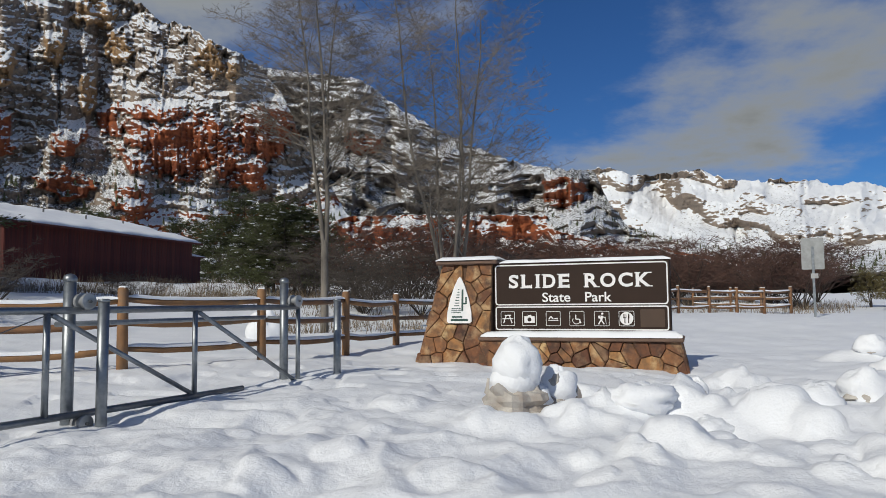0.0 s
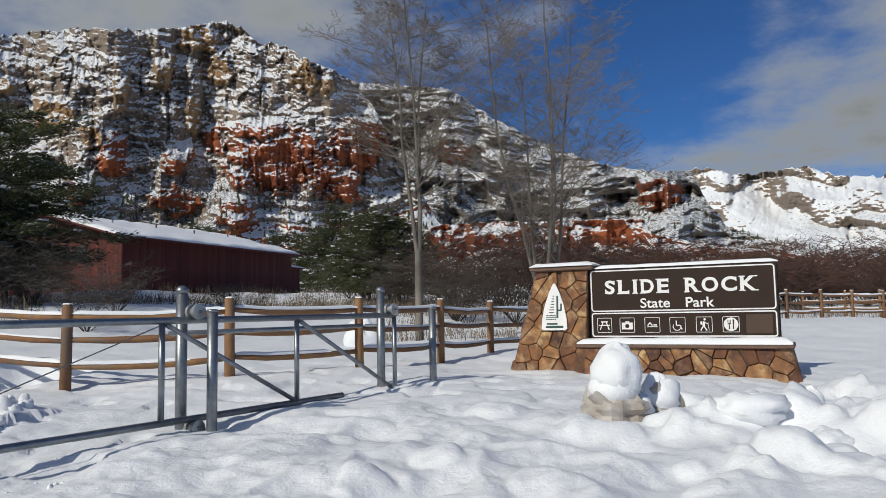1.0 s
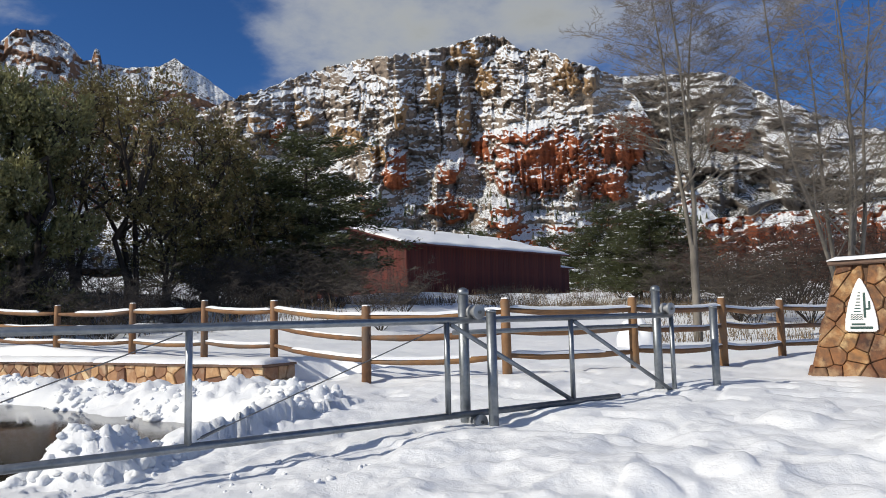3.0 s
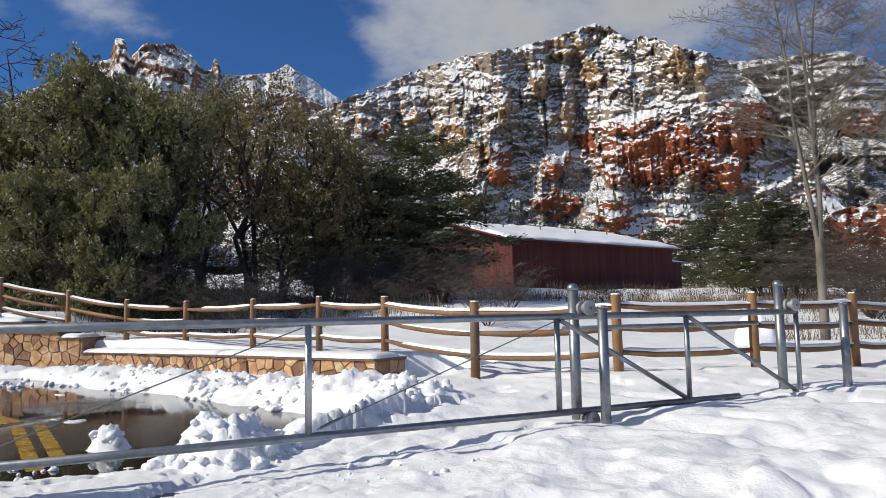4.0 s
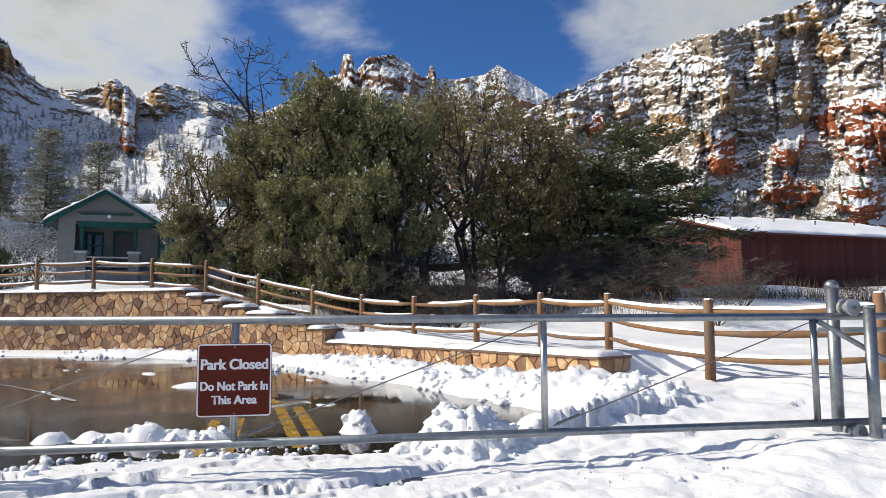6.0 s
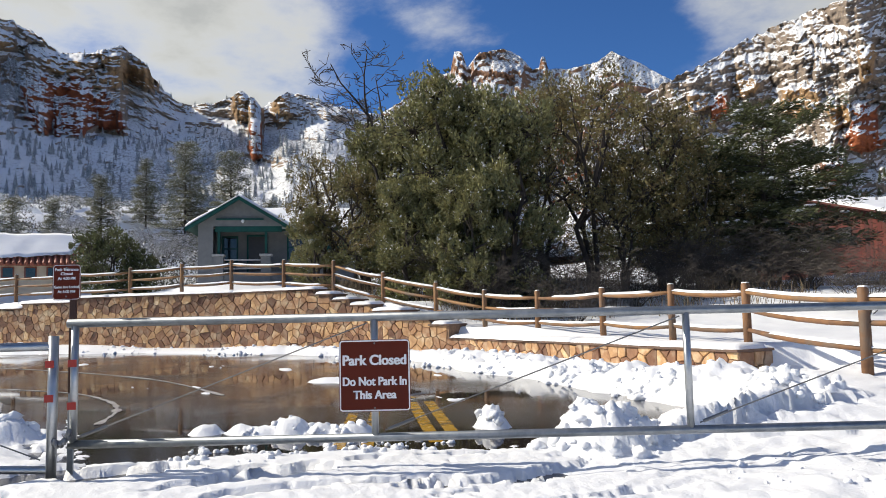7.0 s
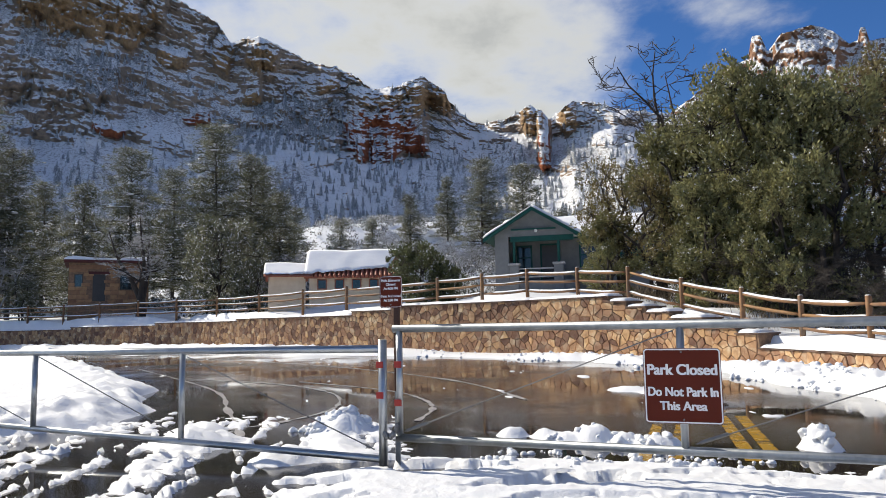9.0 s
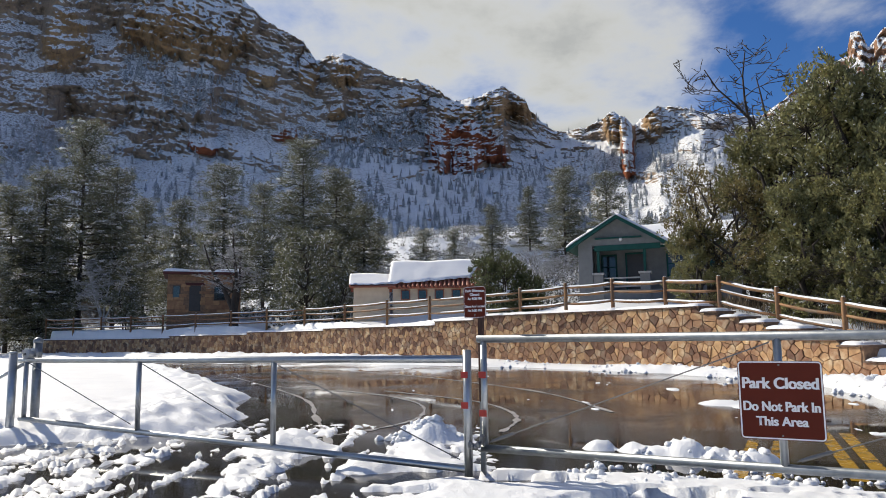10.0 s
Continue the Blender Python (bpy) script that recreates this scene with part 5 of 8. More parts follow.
mark(-0.16, 0.06, 0.17, 0.06, 0.04)
part("emblem_print", marks, DARKGREEN, emblem, "dark green printed marks")


def snow_strip(shape, path, width, height, seed=0, segs=7):
    """A soft ridge of snow along a path of points."""
    pts = [Vector(p) for p in path]
    dense = []
    for a, b in zip(pts, pts[1:]):
        n = max(int((b - a).length / 0.12), 1)
        dense += [a.lerp(b, i / n) for i in range(n)]
    dense.append(pts[-1])
    q = np.array([tuple(p) for p in dense])
    kk = 0.7 + 0.6 * fbm(q[:, 0] * 2.1 + seed, q[:, 1] * 2.1, q[:, 2] + seed, 3)
    ww = width * (0.85 + 0.3 * vnoise(q[:, 0] * 3 + seed, q[:, 1] * 3 + 7, 0.5))
    kk[[0, -1]] *= 0.35
    ww[[0, -1]] *= 0.8
    d = q[np.minimum(np.arange(len(q)) + 1, len(q) - 1)] - q[np.maximum(np.arange(len(q)) - 1, 0)]
    side = np.stack([d[:, 1], -d[:, 0], d[:, 0] * 0], 1)
    side /= np.linalg.norm(side, axis=1, keepdims=True) + 1e-9
    ang = np.pi * np.arange(segs) / (segs - 1)
    rows = q[:, None, :] - side[:, None, :] * np.cos(ang)[None, :, None] * ww[:, None, None] / 2
    rows[..., 2] += np.sin(ang).clip(0)[None, :] ** 0.7 * height * kk[:, None]
    vs, fs = rows.reshape(-1, 3).tolist(), []
    for i in range(len(dense) - 1):
        for s in range(segs - 1):
            fs.append((i * segs + s, (i + 1) * segs + s, (i + 1) * segs + s + 1, i * segs + s + 1))
    for row in (0, (len(dense) - 1) * segs):
        fs.append(tuple(row + s for s in range(segs)))
    return shape.add(vs, fs)


cap = Shape()
snow_strip(cap, [(0.40, 0.20, 1.928), (1.60, 0.20, 1.928)], 0.6, 0.08)
snow_strip(cap, [(0.42, 0.66, 1.928), (1.58, 0.66, 1.928)], 0.6, 0.09, 3)
snow_strip(cap, [(1.62, 0.12, 1.858), (4.62, 0.12, 1.858)], 0.16, 0.06, 5)
snow_strip(cap, [(1.30, -0.02, 0.528), (4.78, -0.02, 0.528)], 0.30, 0.11, 8)
snow_strip(cap, [(1.60, 0.5, 0.528), (4.75, 0.5, 0.528)], 0.6, 0.11, 8)
tagged(new("sign_snow", cap.mesh("sign_snow", SNOW, True)), "fresh snow lying on the entrance sign", "snow", kind="stuff").matrix_world = SIGN

# ---- rail fences ----
FENCE_NEAR = [(-10.3, 11.5, 1.76), (-6.9, 9.9, 1.56), (-4.7, 10.65, 1.62), (-3.14, 12.56, 1.62), (-1.98, 14.7, 1.60), (-1.09, 16.7, 1.56), (1.2, 20.5, 1.6), (3.6, 24.0, 1.7), (6.0, 27.0, 1.8), (8.2, 29.4, 1.9), (10.2, 31.4, 1.98),
              (12.0, 32.6, 1.96), (13.6, 33.5, 1.93), (15.4, 34.7, 1.92), (17.4, 36.2, 1.98)]
FENCE_WALL = [(-10.3, 11.5, 1.76), (-12.3, 11.5, 1.82), (-14.65, 11.5, 1.83), (-17.27, 11.35, 1.85), (-19.91, 11.17, 1.96), (-21.9, 10.47, 2.29), (-24.06, 9.47, 2.75), (-26.1, 8.32, 3.3), (-28.17, 6.99, 3.45), (-30.38, 5.42, 3.58),
              (-32.2, 3.73, 3.55), (-34.25, 1.88, 3.5), (-36.46, -0.24, 3.44), (-38.95, -2.65, 3.44), (-41.6, -5.25, 3.42), (-44.7, -8.23, 3.36), (-48.0, -11.5, 3.36), (-51.0, -14.9, 3.37), (-53.2, -18.2, 3.37),
              (-55.4, -21.7, 3.36), (-57.8, -25.3, 3.34), (-59.8, -28.9, 3.35), (-61.5, -32.3, 3.36), (-63.2, -35.7, 3.37), (-64.9, -39.2, 3.38)]
FENCE_BACK = [(17.4, 36.2, 1.98), (17.0, 38.6, 2.0), (16.4, 41.2, 2.05), (15.4, 44.5, 2.1)]


def rail_fence(places, label, seed):
    r = random.Random(seed)
    ob = thing("rail_fence", label, "fence")
    lying = Shape()
    for i, (x, y, top) in enumerate(places):
        base = min(heights(x, y), top - 0.9) - 0.25
        lean = r.uniform(-0.012, 0.012)
        p = Shape().tube([(x, y, base), (x + lean * 0.7, y, (base + top) / 2), (x + lean, y, top - 0.03), (x + lean, y, top)], [0.082, 0.078, 0.076, 0.055], 12)
        part("post", p, WOOD, ob, smoothed=True)
        snow_strip(lying, [(x + lean - 0.05, y, top - 0.004), (x + lean + 0.05, y, top - 0.004)], 0.12, 0.07, i)
    for i in range(len(places) - 1):
        (x0, y0, t0), (x1, y1, t1) = places[i], places[i + 1]
        for k, drop in enumerate((0.20, 0.53, 0.92)):
            a, b = Vector((x0, y0, t0 - drop + r.uniform(-0.02, 0.02))), Vector((x1, y1, t1 - drop + r.uniform(-0.02, 0.02)))
            mids = [a.lerp(b, t) + Vector((0, 0, -0.04 * math.sin(math.pi * t) + r.uniform(-0.008, 0.008))) for t in (0.02, 0.25, 0.5, 0.75, 0.98)]
            part("rail", Shape().tube(mids, [0.038, 0.052, 0.056, 0.052, 0.038], 8), WOOD, ob, smoothed=True)
            if k != 1 or r.random() < 0.55:
                q0, q1 = (0, 4) if r.random() < 0.6 else ((0, 3) if r.random() < 0.5 else (1, 4))
                snow_strip(lying, [m + Vector((0, 0, 0.036)) for m in mids[q0:q1 + 1]], 0.095, 0.055 if k != 1 else 0.03, seed + i * 3 + k)
    tagged(new("fence_snow", lying.mesh("fence_snow", SNOW, True)), "strips of snow lying on fence rails", "snow", kind="stuff")
    return ob


rail_fence(FENCE_NEAR, "brown three-rail log fence topped with snow in a field", 2)
rail_fence(FENCE_WALL, "brown three-rail log fence stepping up along the stone wall", 3)
rail_fence(FENCE_BACK, "brown three-rail log fence running back across the field", 4)

# ---- stone retaining wall round the car park ----
TOPS = [(-9.8, 0.50), (-20.6, 0.50), (-20.61, 0.92), (-21.3, 0.92), (-21.31, 1.08), (-22.4, 1.08), (-22.41, 1.40), (-23.6, 1.40), (-23.61, 1.62), (-24.6, 1.62), (-24.61, 1.83), (-25.3, 1.83), (-25.31, 2.04), (-25.9, 2.04), (-25.91, 2.24),
        (-35.4, 2.24), (-35.41, 2.06), (-37.5, 2.06), (-37.51, 1.86), (-45.0, 1.86), (-45.01, 1.74), (-51.0, 1.74), (-51.01, 1.58), (-56.0, 1.58), (-56.01, 1.42), (-66.0, 1.38)]


def wall_top(x):
    return float(np.interp(-x, [-t[0] for t in TOPS], [t[1] for t in TOPS]))


wall = thing("stone_wall", "tan and red flagstone retaining wall stepping down, snow on top", "wall", kind="structure")
arcs = [0.0]
for a, b in zip(WALL, WALL[1:]):
    arcs.append(arcs[-1] + math.hypot(b[0] - a[0], b[1] - a[1]))


def wall_at(u, out=0.0):
    i = min(max(int(np.searchsorted(arcs, u, side="right")) - 1, 0), len(WALL) - 2)
    a, b = Vector((*WALL[i], 0)), Vector((*WALL[i + 1], 0))
    d = (b - a).normalized()
    return a + d * (u - arcs[i]) + Vector((-d.y, d.x, 0)) * out


# breaks of the top line and of the plan, in length along the wall
us = np.arange(0, arcs[-1], 0.05)
tops = [wall_top(wall_at(u).x) for u in us]
breaks = sorted({0.0, arcs[-1], *arcs[1:-1], *[float(us[i]) for i in range(1, len(us)) if abs(tops[i] - tops[i - 1]) > 0.05]})
lying = Shape()
body = Shape()
for u0, u1 in zip(breaks, breaks[1:]):
    t = wall_top(wall_at((u0 + u1) / 2).x)
    a, b, c, d = wall_at(u0 + 1e-4), wall_at(u1 - 1e-4), wall_at(u1 - 1e-4, -0.9), wall_at(u0 + 1e-4, -0.9)
    body.add([(*p[:2], z) for z in (-0.2, t - 0.05) for p in (a, b, c, d)], [(0, 3, 2, 1), (4, 5, 6, 7), (0, 1, 5, 4), (1, 2, 6, 5), (2, 3, 7, 6), (3, 0, 4, 7)])
    f0, f1, g1, g0 = wall_at(u0 - 0.03, 0.07), wall_at(u1, 0.07), wall_at(u1, -0.95), wall_at(u0 - 0.03, -0.95)
    slab = Shape().add([(*p[:2], z) for z in (t - 0.05, t) for p in (f0, f1, g1, g0)], [(0, 3, 2, 1), (4, 5, 6, 7), (0, 1, 5, 4), (1, 2, 6, 5), (2, 3, 7, 6), (3, 0, 4, 7)])
    part("capstone", slab, CAPSTONE, wall, "dark slab cap")
    m0, m1 = wall_at(u0, -0.42), wall_at(u1, -0.42)
    snow_strip(lying, [(*m0[:2], t - 0.004), (*m1[:2], t - 0.004)], 0.98, 0.12, u0)
part("wall_core", body, MORTAR, wall)
tagged(new("wall_snow", lying.mesh("wall_snow", SNOW, True)), "layer of snow lying on the stone wall", "snow", kind="stuff")
r2 = random.Random(11)
stones = []
for poly, c in flagstones(0.0, arcs[-1], 0.0, 2.24, 0.30, r2, 0.008):
    t = wall_top(wall_at(c[0]).x) - 0.05
    poly = clip_half(poly, (0, 1), t)
    if len(poly) >= 3:
        c = (sum(q[0] for q in poly) / len(poly), sum(q[1] for q in poly) / len(poly))
        if c[1] < t - 0.03:
            stones.append((c[0], poly, c))
far_stones = Shape()
stones.sort(key=lambda s: s[0])
for i, (u, poly, c) in enumerate(stones):
    spot = lambda uu, vv, out: Vector((*wall_at(uu, out)[:2], vv))
    if i < 300:
        part("stone", stone_shape(Shape(), poly, c, r2.uniform(-0.05, 0.05), spot, r2.uniform(0.02, 0.05)), STONE, wall)
    else:
        stone_shape(far_stones, poly, c, r2.uniform(-0.05, 0.05), spot, r2.uniform(0.02, 0.05))
tagged(part("stonework", far_stones, STONE_FAR, wall), kind="stuff")
# the return at the near end of the wall
place, w, h = face_between((-9.9, 11.65, 0), (-9.9, 10.75, 0), (-9.9, 11.65, 0.45), (-9.9, 10.75, 0.45))
for poly, c in flagstones(0, w, 0, h, 0.24, r2, 0.01):
    part("stone", stone_shape(Shape(), poly, c, 0, lambda u, v, o: place(u, v, -o), 0.03), STONE, wall)

# yellow hatching painted on the wet paving
YELLOW = material("worn yellow road paint", (0.42, 0.24, 0.02), 0.25, second=(0.30, 0.17, 0.02), scale=4, spots=(0.07, 0.055, 0.04), spot_scale=2.5, spot_edge=(0.52, 0.62))
for a, b, w in (((-7.30, 2.06), (-9.63, 3.08), 0.13), ((-7.20, 2.33), (-9.53, 3.35), 0.13), ((-7.10, 3.06), (-10.26, 4.22), 0.15), ((-7.12, 3.32), (-10.17, 4.46), 0.15), ((-10.7, 4.35), (-14.2, 4.8), 0.30)):
    d = Vector((b[0] - a[0], b[1] - a[1], 0))
    n_ = Vector((-d.y, d.x, 0)).normalized() * w / 2
    a3, b3 = Vector((*a, 0.004)), Vector((*b, 0.004))
    solid("road_marking", Shape().add([a3 - n_, b3 - n_, b3 + n_, a3 + n_], [(0, 1, 2, 3)]), YELLOW, "worn yellow paint stripe on wet asphalt", "marking", "yellow stripes", kind="structure")

# ---- snow-capped rocks along the bank ----
GREYROCK = material("pale weathered rock", (0.50, 0.47, 0.43), 0.9, second=(0.33, 0.30, 0.27), scale=6, bump=0.03, bump_scale=8, spots=(0.34, 0.29, 0.25), spot_scale=4.0)


def capped_rock(x, y, w, h, cap_w, cap_h, seed, z=None):
    zz = heights(x, y) if z is None else z
    ob = thing("boulder", "grey rock under a rounded cap of snow", "rock", Matrix.Translation((x, y, zz)), "rocks along the bank")
    part("rock", Shape().lump((0, 0, h * 0.35), (w * 0.5, w * 0.45, h * 0.75), 0.55, 12, 18, seed=seed, freq=2.6), GREYROCK, ob)
    hat = Shape().lump((0.0, 0.0, h * 0.55), (cap_w * 0.5, cap_w * 0.46, cap_h * 0.75 + h * 0.3), 0.4, 16, 24, seed=seed + 3, freq=2.2)
    part("snow_cap", hat, SNOW, ob, "rounded snow cap", smoothed=True)
    return ob


# the tall rock with a leaning column of snow on it
tall_rock = thing("boulder", "pale rock under a tall leaning column of snow", "rock", Matrix.Translation((0.72, 7.45, 0.22)), "rocks along the bank")
part("rock", Shape().lump((0.0, 0.0, 0.10), (0.34, 0.28, 0.26), 0.55, 16, 22, seed=1.0, freq=3.0), GREYROCK, tall_rock)
hat = Shape().lump((0.0, 0.0, 0.34), (0.245, 0.22, 0.24), 0.3, 18, 26, seed=4.0, freq=2.5).lump((0.04, 0.0, 0.50), (0.255, 0.23, 0.27), 0.3, 18, 26, seed=6.0, freq=2.2)
hat.lump((0.26, 0.06, 0.12), (0.14, 0.2, 0.16), 0.4, 12, 18, seed=8.0, freq=2.5)
part("snow_cap", hat, SNOW, tall_rock, "tall leaning snow cap", smoothed=True)


capped_rock(1.22, 7.75, 0.42, 0.30, 0.40, 0.22, 2.0, 0.24)
for x, y, w, h, cw, ch, sd in ((2.85, 8.2, 0.22, 0.10, 0.24, 0.16, 3.0), (4.35, 7.5, 0.5, 0.14, 0.55, 0.30, 4.0), (3.55, 7.0, 0.35, 0.06, 0.5, 0.24, 5.0), (5.6, 8.9, 0.5, 0.1, 0.7, 0.34, 6.0), (7.3, 12.4, 0.5, 0.12, 0.55, 0.22, 7.0), (2.3, 6.4, 0.3, 0.02, 0.45, 0.2, 8.0), (1.9, 7.0, 0.4, 0.02, 0.7, 0.2, 9.0), (4.9, 7.6, 0.3, 0.05, 0.4, 0.2, 10.0)):
    capped_rock(x, y, w, h, cw, ch, sd)

hx, hy = polar(13.9, 21.0)[:2]
capped_rock(hx, hy, 0.7, 0.2, 1.0, 0.8, 12.0)

# loose crumbly clods of snow thrown up by the plough
rk = random.Random(31)
rough_clods = Shape()
for cx, cy, spread_, cnt, big_ in ((-5.8, 4.2, 0.6, 80, 0.11), (-7.63, 4.05, 0.15, 14, 0.09), (-8.5, 1.95, 0.5, 26, 0.09), (-8.2, 2.4, 0.3, 14, 0.08), (-6.0, 7.0, 0.6, 60, 0.11), (-8.7, 7.8, 0.8, 70, 0.11), (-11.0, 8.2, 0.9, 70, 0.11), (-13.6, 8.4, 1.0, 70, 0.11),
                                   (-17.0, 8.7, 2.0, 70, 0.12), (-22.0, 8.2, 2.0, 60, 0.12), (-26.5, 5.8, 2.0, 50, 0.12), (-31.0, 1.9, 2.0, 40, 0.12), (-10.0, -1.1, 0.5, 40, 0.10), (-7.4, 1.0, 0.7, 40, 0.07), (-7.2, 2.6, 0.6, 40, 0.07), (-4.0, 4.6, 0.6, 20, 0.05)):
    for k in range(int(cnt * 1.7)):
        a_, q_ = rk.uniform(0, 2 * math.pi), spread_ * 1.1 * math.sqrt(rk.random())
        x, y = cx + math.cos(a_) * q_, cy + math.sin(a_) * q_
        z_ = max(heights(x, y), 0.0)
        r_ = big_ * 0.72 * rk.uniform(0.16, 1.0) ** 1.7
        rough_clods.lump((x, y, z_ + r_ * 0.15), (r_ * rk.uniform(0.8, 1.3), r_ * rk.uniform(0.8, 1.3), r_ * rk.uniform(0.6, 1.0)), 0.75, 6, 9, seed=k + cx, freq=2.8)
solid("ploughed_clods", rough_clods, SNOW, "crumbly clods of ploughed snow", "snow", kind="stuff", smoothed=True)

# ---- barn ----
BARN_RED = material("red barn boards", (0.105, 0.015, 0.010), 0.8, second=(0.065, 0.010, 0.008), scale=1.0, bump=0.004, bump_scale=12, stretch=(6, 6, 0.4), random_tint=0.22, spots=(0.06, 0.016, 0.012), spot_scale=0.6)
BARN_DARK = material("barn shell", (0.05, 0.012, 0.01), 0.9)
TRIM_WOOD = material("barn fascia", (0.10, 0.02, 0.014), 0.7)
barn_m = Matrix.Translation((-25.3, 41.5, 3.05)) @ pose(0, 0, 0, 0, 0, math.degrees(math.atan2(0.961, 0.277)))   # x along the eave, y back
barn = thing("barn", "long dark red board barn with a snow-covered roof", "barn", barn_m)
LB, WB, HB, RB = 17.7, 13.2, 3.35, 1.75
shell = Shape().add([(0, 0, -1), (LB, 0, -1), (LB, WB, -1), (0, WB, -1), (0, 0, HB), (LB, 0, HB), (LB, WB, HB), (0, WB, HB), (0, WB / 2, HB + RB), (LB, WB / 2, HB + RB)],
                    [(0, 1, 5, 4), (1, 2, 6, 9, 5), (2, 3, 7, 6), (3, 0, 4, 8, 7), (4, 5, 9, 8), (6, 7, 8, 9)])
part("wall", shell, BARN_DARK, barn)
n = 56
board_w = LB / n
one = Shape().box((0.006, -0.03, -0.6), (board_w - 0.006, -0.002, HB - 0.02)).mesh("board", BARN_RED)
for i in range(n):
    ob = new("board", one)
    ob.parent = barn
    ob.matrix_parent_inverse.identity()
    ob.location = (i * board_w, random.uniform(-0.006, 0.004), 0)
n = 40
for i in range(n):
    y0, y1 = i * WB / n, (i + 1) * WB / n
    h = HB + RB * (1 - abs((y0 + y1) / 2 - WB / 2) / (WB / 2)) - 0.04
    part("end_board", Shape().box((-0.03, y0 + 0.006, -0.6), (-0.002, y1 - 0.006, h)), BARN_RED, barn)
for y_edge, sgn in ((-0.7, 1), (WB + 0.7, -1)):
    z_e = HB - 0.7 * RB / (WB / 2)
    roof = Shape().add([(-0.8, y_edge, z_e), (LB + 0.5, y_edge, z_e), (LB + 0.5, WB / 2, HB + RB), (-0.8, WB / 2, HB + RB),
                        (-0.8, y_edge, z_e + 0.12), (LB + 0.5, y_edge, z_e + 0.12), (LB + 0.5, WB / 2, HB + RB + 0.12), (-0.8, WB / 2, HB + RB + 0.12)],
                       [(0, 3, 2, 1), (4, 5, 6, 7), (0, 1, 5, 4), (1, 2, 6, 5), (2, 3, 7, 6), (3, 0, 4, 7)])
    part("roof", roof, TRIM_WOOD, barn)
for i in range(4):
    part("vent_pipe", Shape().tube([(3.0 + i * 3.9, 4.2, HB + 0.8), (3.0 + i * 3.9, 4.2, HB + 1.65)], 0.06, 8), CABLE, barn)
part("gable_window", Shape().box((-0.08, 3.0, 1.9), (-0.03, 4.1, 2.9), 0.01), material("dusty window", (0.05, 0.05, 0.055), 0.2), barn, "small dark gable window")


def roof_snow(name, label, corners, thick, m, nu=40, nv=14, seed=0.0, ragged=0.3):
    """A quilt of snow on a sloping roof; corners run eave a, eave b, ridge b, ridge a."""
    a, b, c, d = [Vector(p) for p in corners]
    nrm = Vector((0, 0, 1))
    vs, fs = [], []
    for lay in (1, 0):
        for j in range(nv + 1):
            for i in range(nu + 1):
                s, t = i / nu, j / nv
                tt = t
                if j == 0:
                    tt = ragged * 0.09 * (0.5 + 0.5 * noise.noise((s * 17 + seed, 1.5, seed)))
                p = a.lerp(b, s).lerp(d.lerp(c, s), tt)
                edge = min(1.0, min(s, 1 - s) * nu / 1.5 + 0.35, (t) * nv / 1.2 + 0.5)
                h = thick * edge * (0.75 + 0.5 * noise.noise((p.x * 0.9 + seed, p.y * 0.9, 0.5))) if lay else 0.0
                vs.append(p + nrm * h)
    k = (nu + 1) * (nv + 1)
    q = lambda i, j: j * (nu + 1) + i
    for j in range(nv):
        for i in range(nu):
            fs.append((q(i, j), q(i + 1, j), q(i + 1, j + 1), q(i, j + 1)))
    for i in range(nu):
        fs += [(q(i, 0), k + q(i, 0), k + q(i + 1, 0), q(i + 1, 0)), (q(i, nv), q(i + 1, nv), k + q(i + 1, nv), k + q(i, nv))]
    for j in range(nv):
        fs += [(q(0, j), q(0, j + 1), k + q(0, j + 1), k + q(0, j)), (q(nu, j), k + q(nu, j), k + q(nu, j + 1), q(nu, j + 1))]
    ob = new(name, Shape().add(vs, fs).mesh(name, SNOW, True))
    ob.matrix_world = m
    return tagged(ob, label, "snow", kind="stuff")


z_e = HB - 0.7 * RB / (WB / 2) + 0.12
roof_snow("barn_roof_snow", "thick snow on the barn roof", [(-0.8, -0.68, z_e), (LB + 0.5, -0.68, z_e), (LB + 0.5, WB / 2, HB + RB + 0.12), (-0.8, WB / 2, HB + RB + 0.12)], 0.25, barn_m, 60, 16)
annex_m = barn_m @ pose(LB + 0.02, 1.0, 0)
annex = thing("barn_annex", "small red board lean-to at the end of the barn", "shed", annex_m)
part("wall", Shape().add([(0, 0, -1), (2.6, 0, -1), (2.6, 5, -1), (0, 5, -1), (0, 0, 2.3), (2.6, 0, 2.3), (2.6, 5, 2.9), (0, 5, 2.9)], [(0, 1, 5, 4), (1, 2, 6, 5), (2, 3, 7, 6), (3, 0, 4, 7), (4, 5, 6, 7)]), BARN_DARK, annex)
one = Shape().box((0.006, -0.03, -0.6), (2.6 / 8 - 0.006, -0.002, 2.28)).mesh("board", BARN_RED)
for i in range(8):
    ob = new("board", one)
    ob.parent, ob.location = annex, (i * 2.6 / 8, random.uniform(-0.006, 0.004), 0)
part("roof", Shape().add([(-0.1, -0.4, 2.25), (2.9, -0.4, 2.25), (2.9, 5.2, 2.95), (-0.1, 5.2, 2.95), (-0.1, -0.4, 2.35), (2.9, -0.4, 2.35), (2.9, 5.2, 3.05), (-0.1, 5.2, 3.05)],
                         [(0, 3, 2, 1), (4, 5, 6, 7), (0, 1, 5, 4), (1, 2, 6, 5), (2, 3, 7, 6), (3, 0, 4, 7)]), TRIM_WOOD, annex)
roof_snow("annex_roof_snow", "snow on the lean-to roof", [(-0.1, -0.38, 2.35), (2.9, -0.38, 2.35), (2.9, 5.2, 3.05), (-0.1, 5.2, 3.05)], 0.2, annex_m, 16, 10, 4.0)

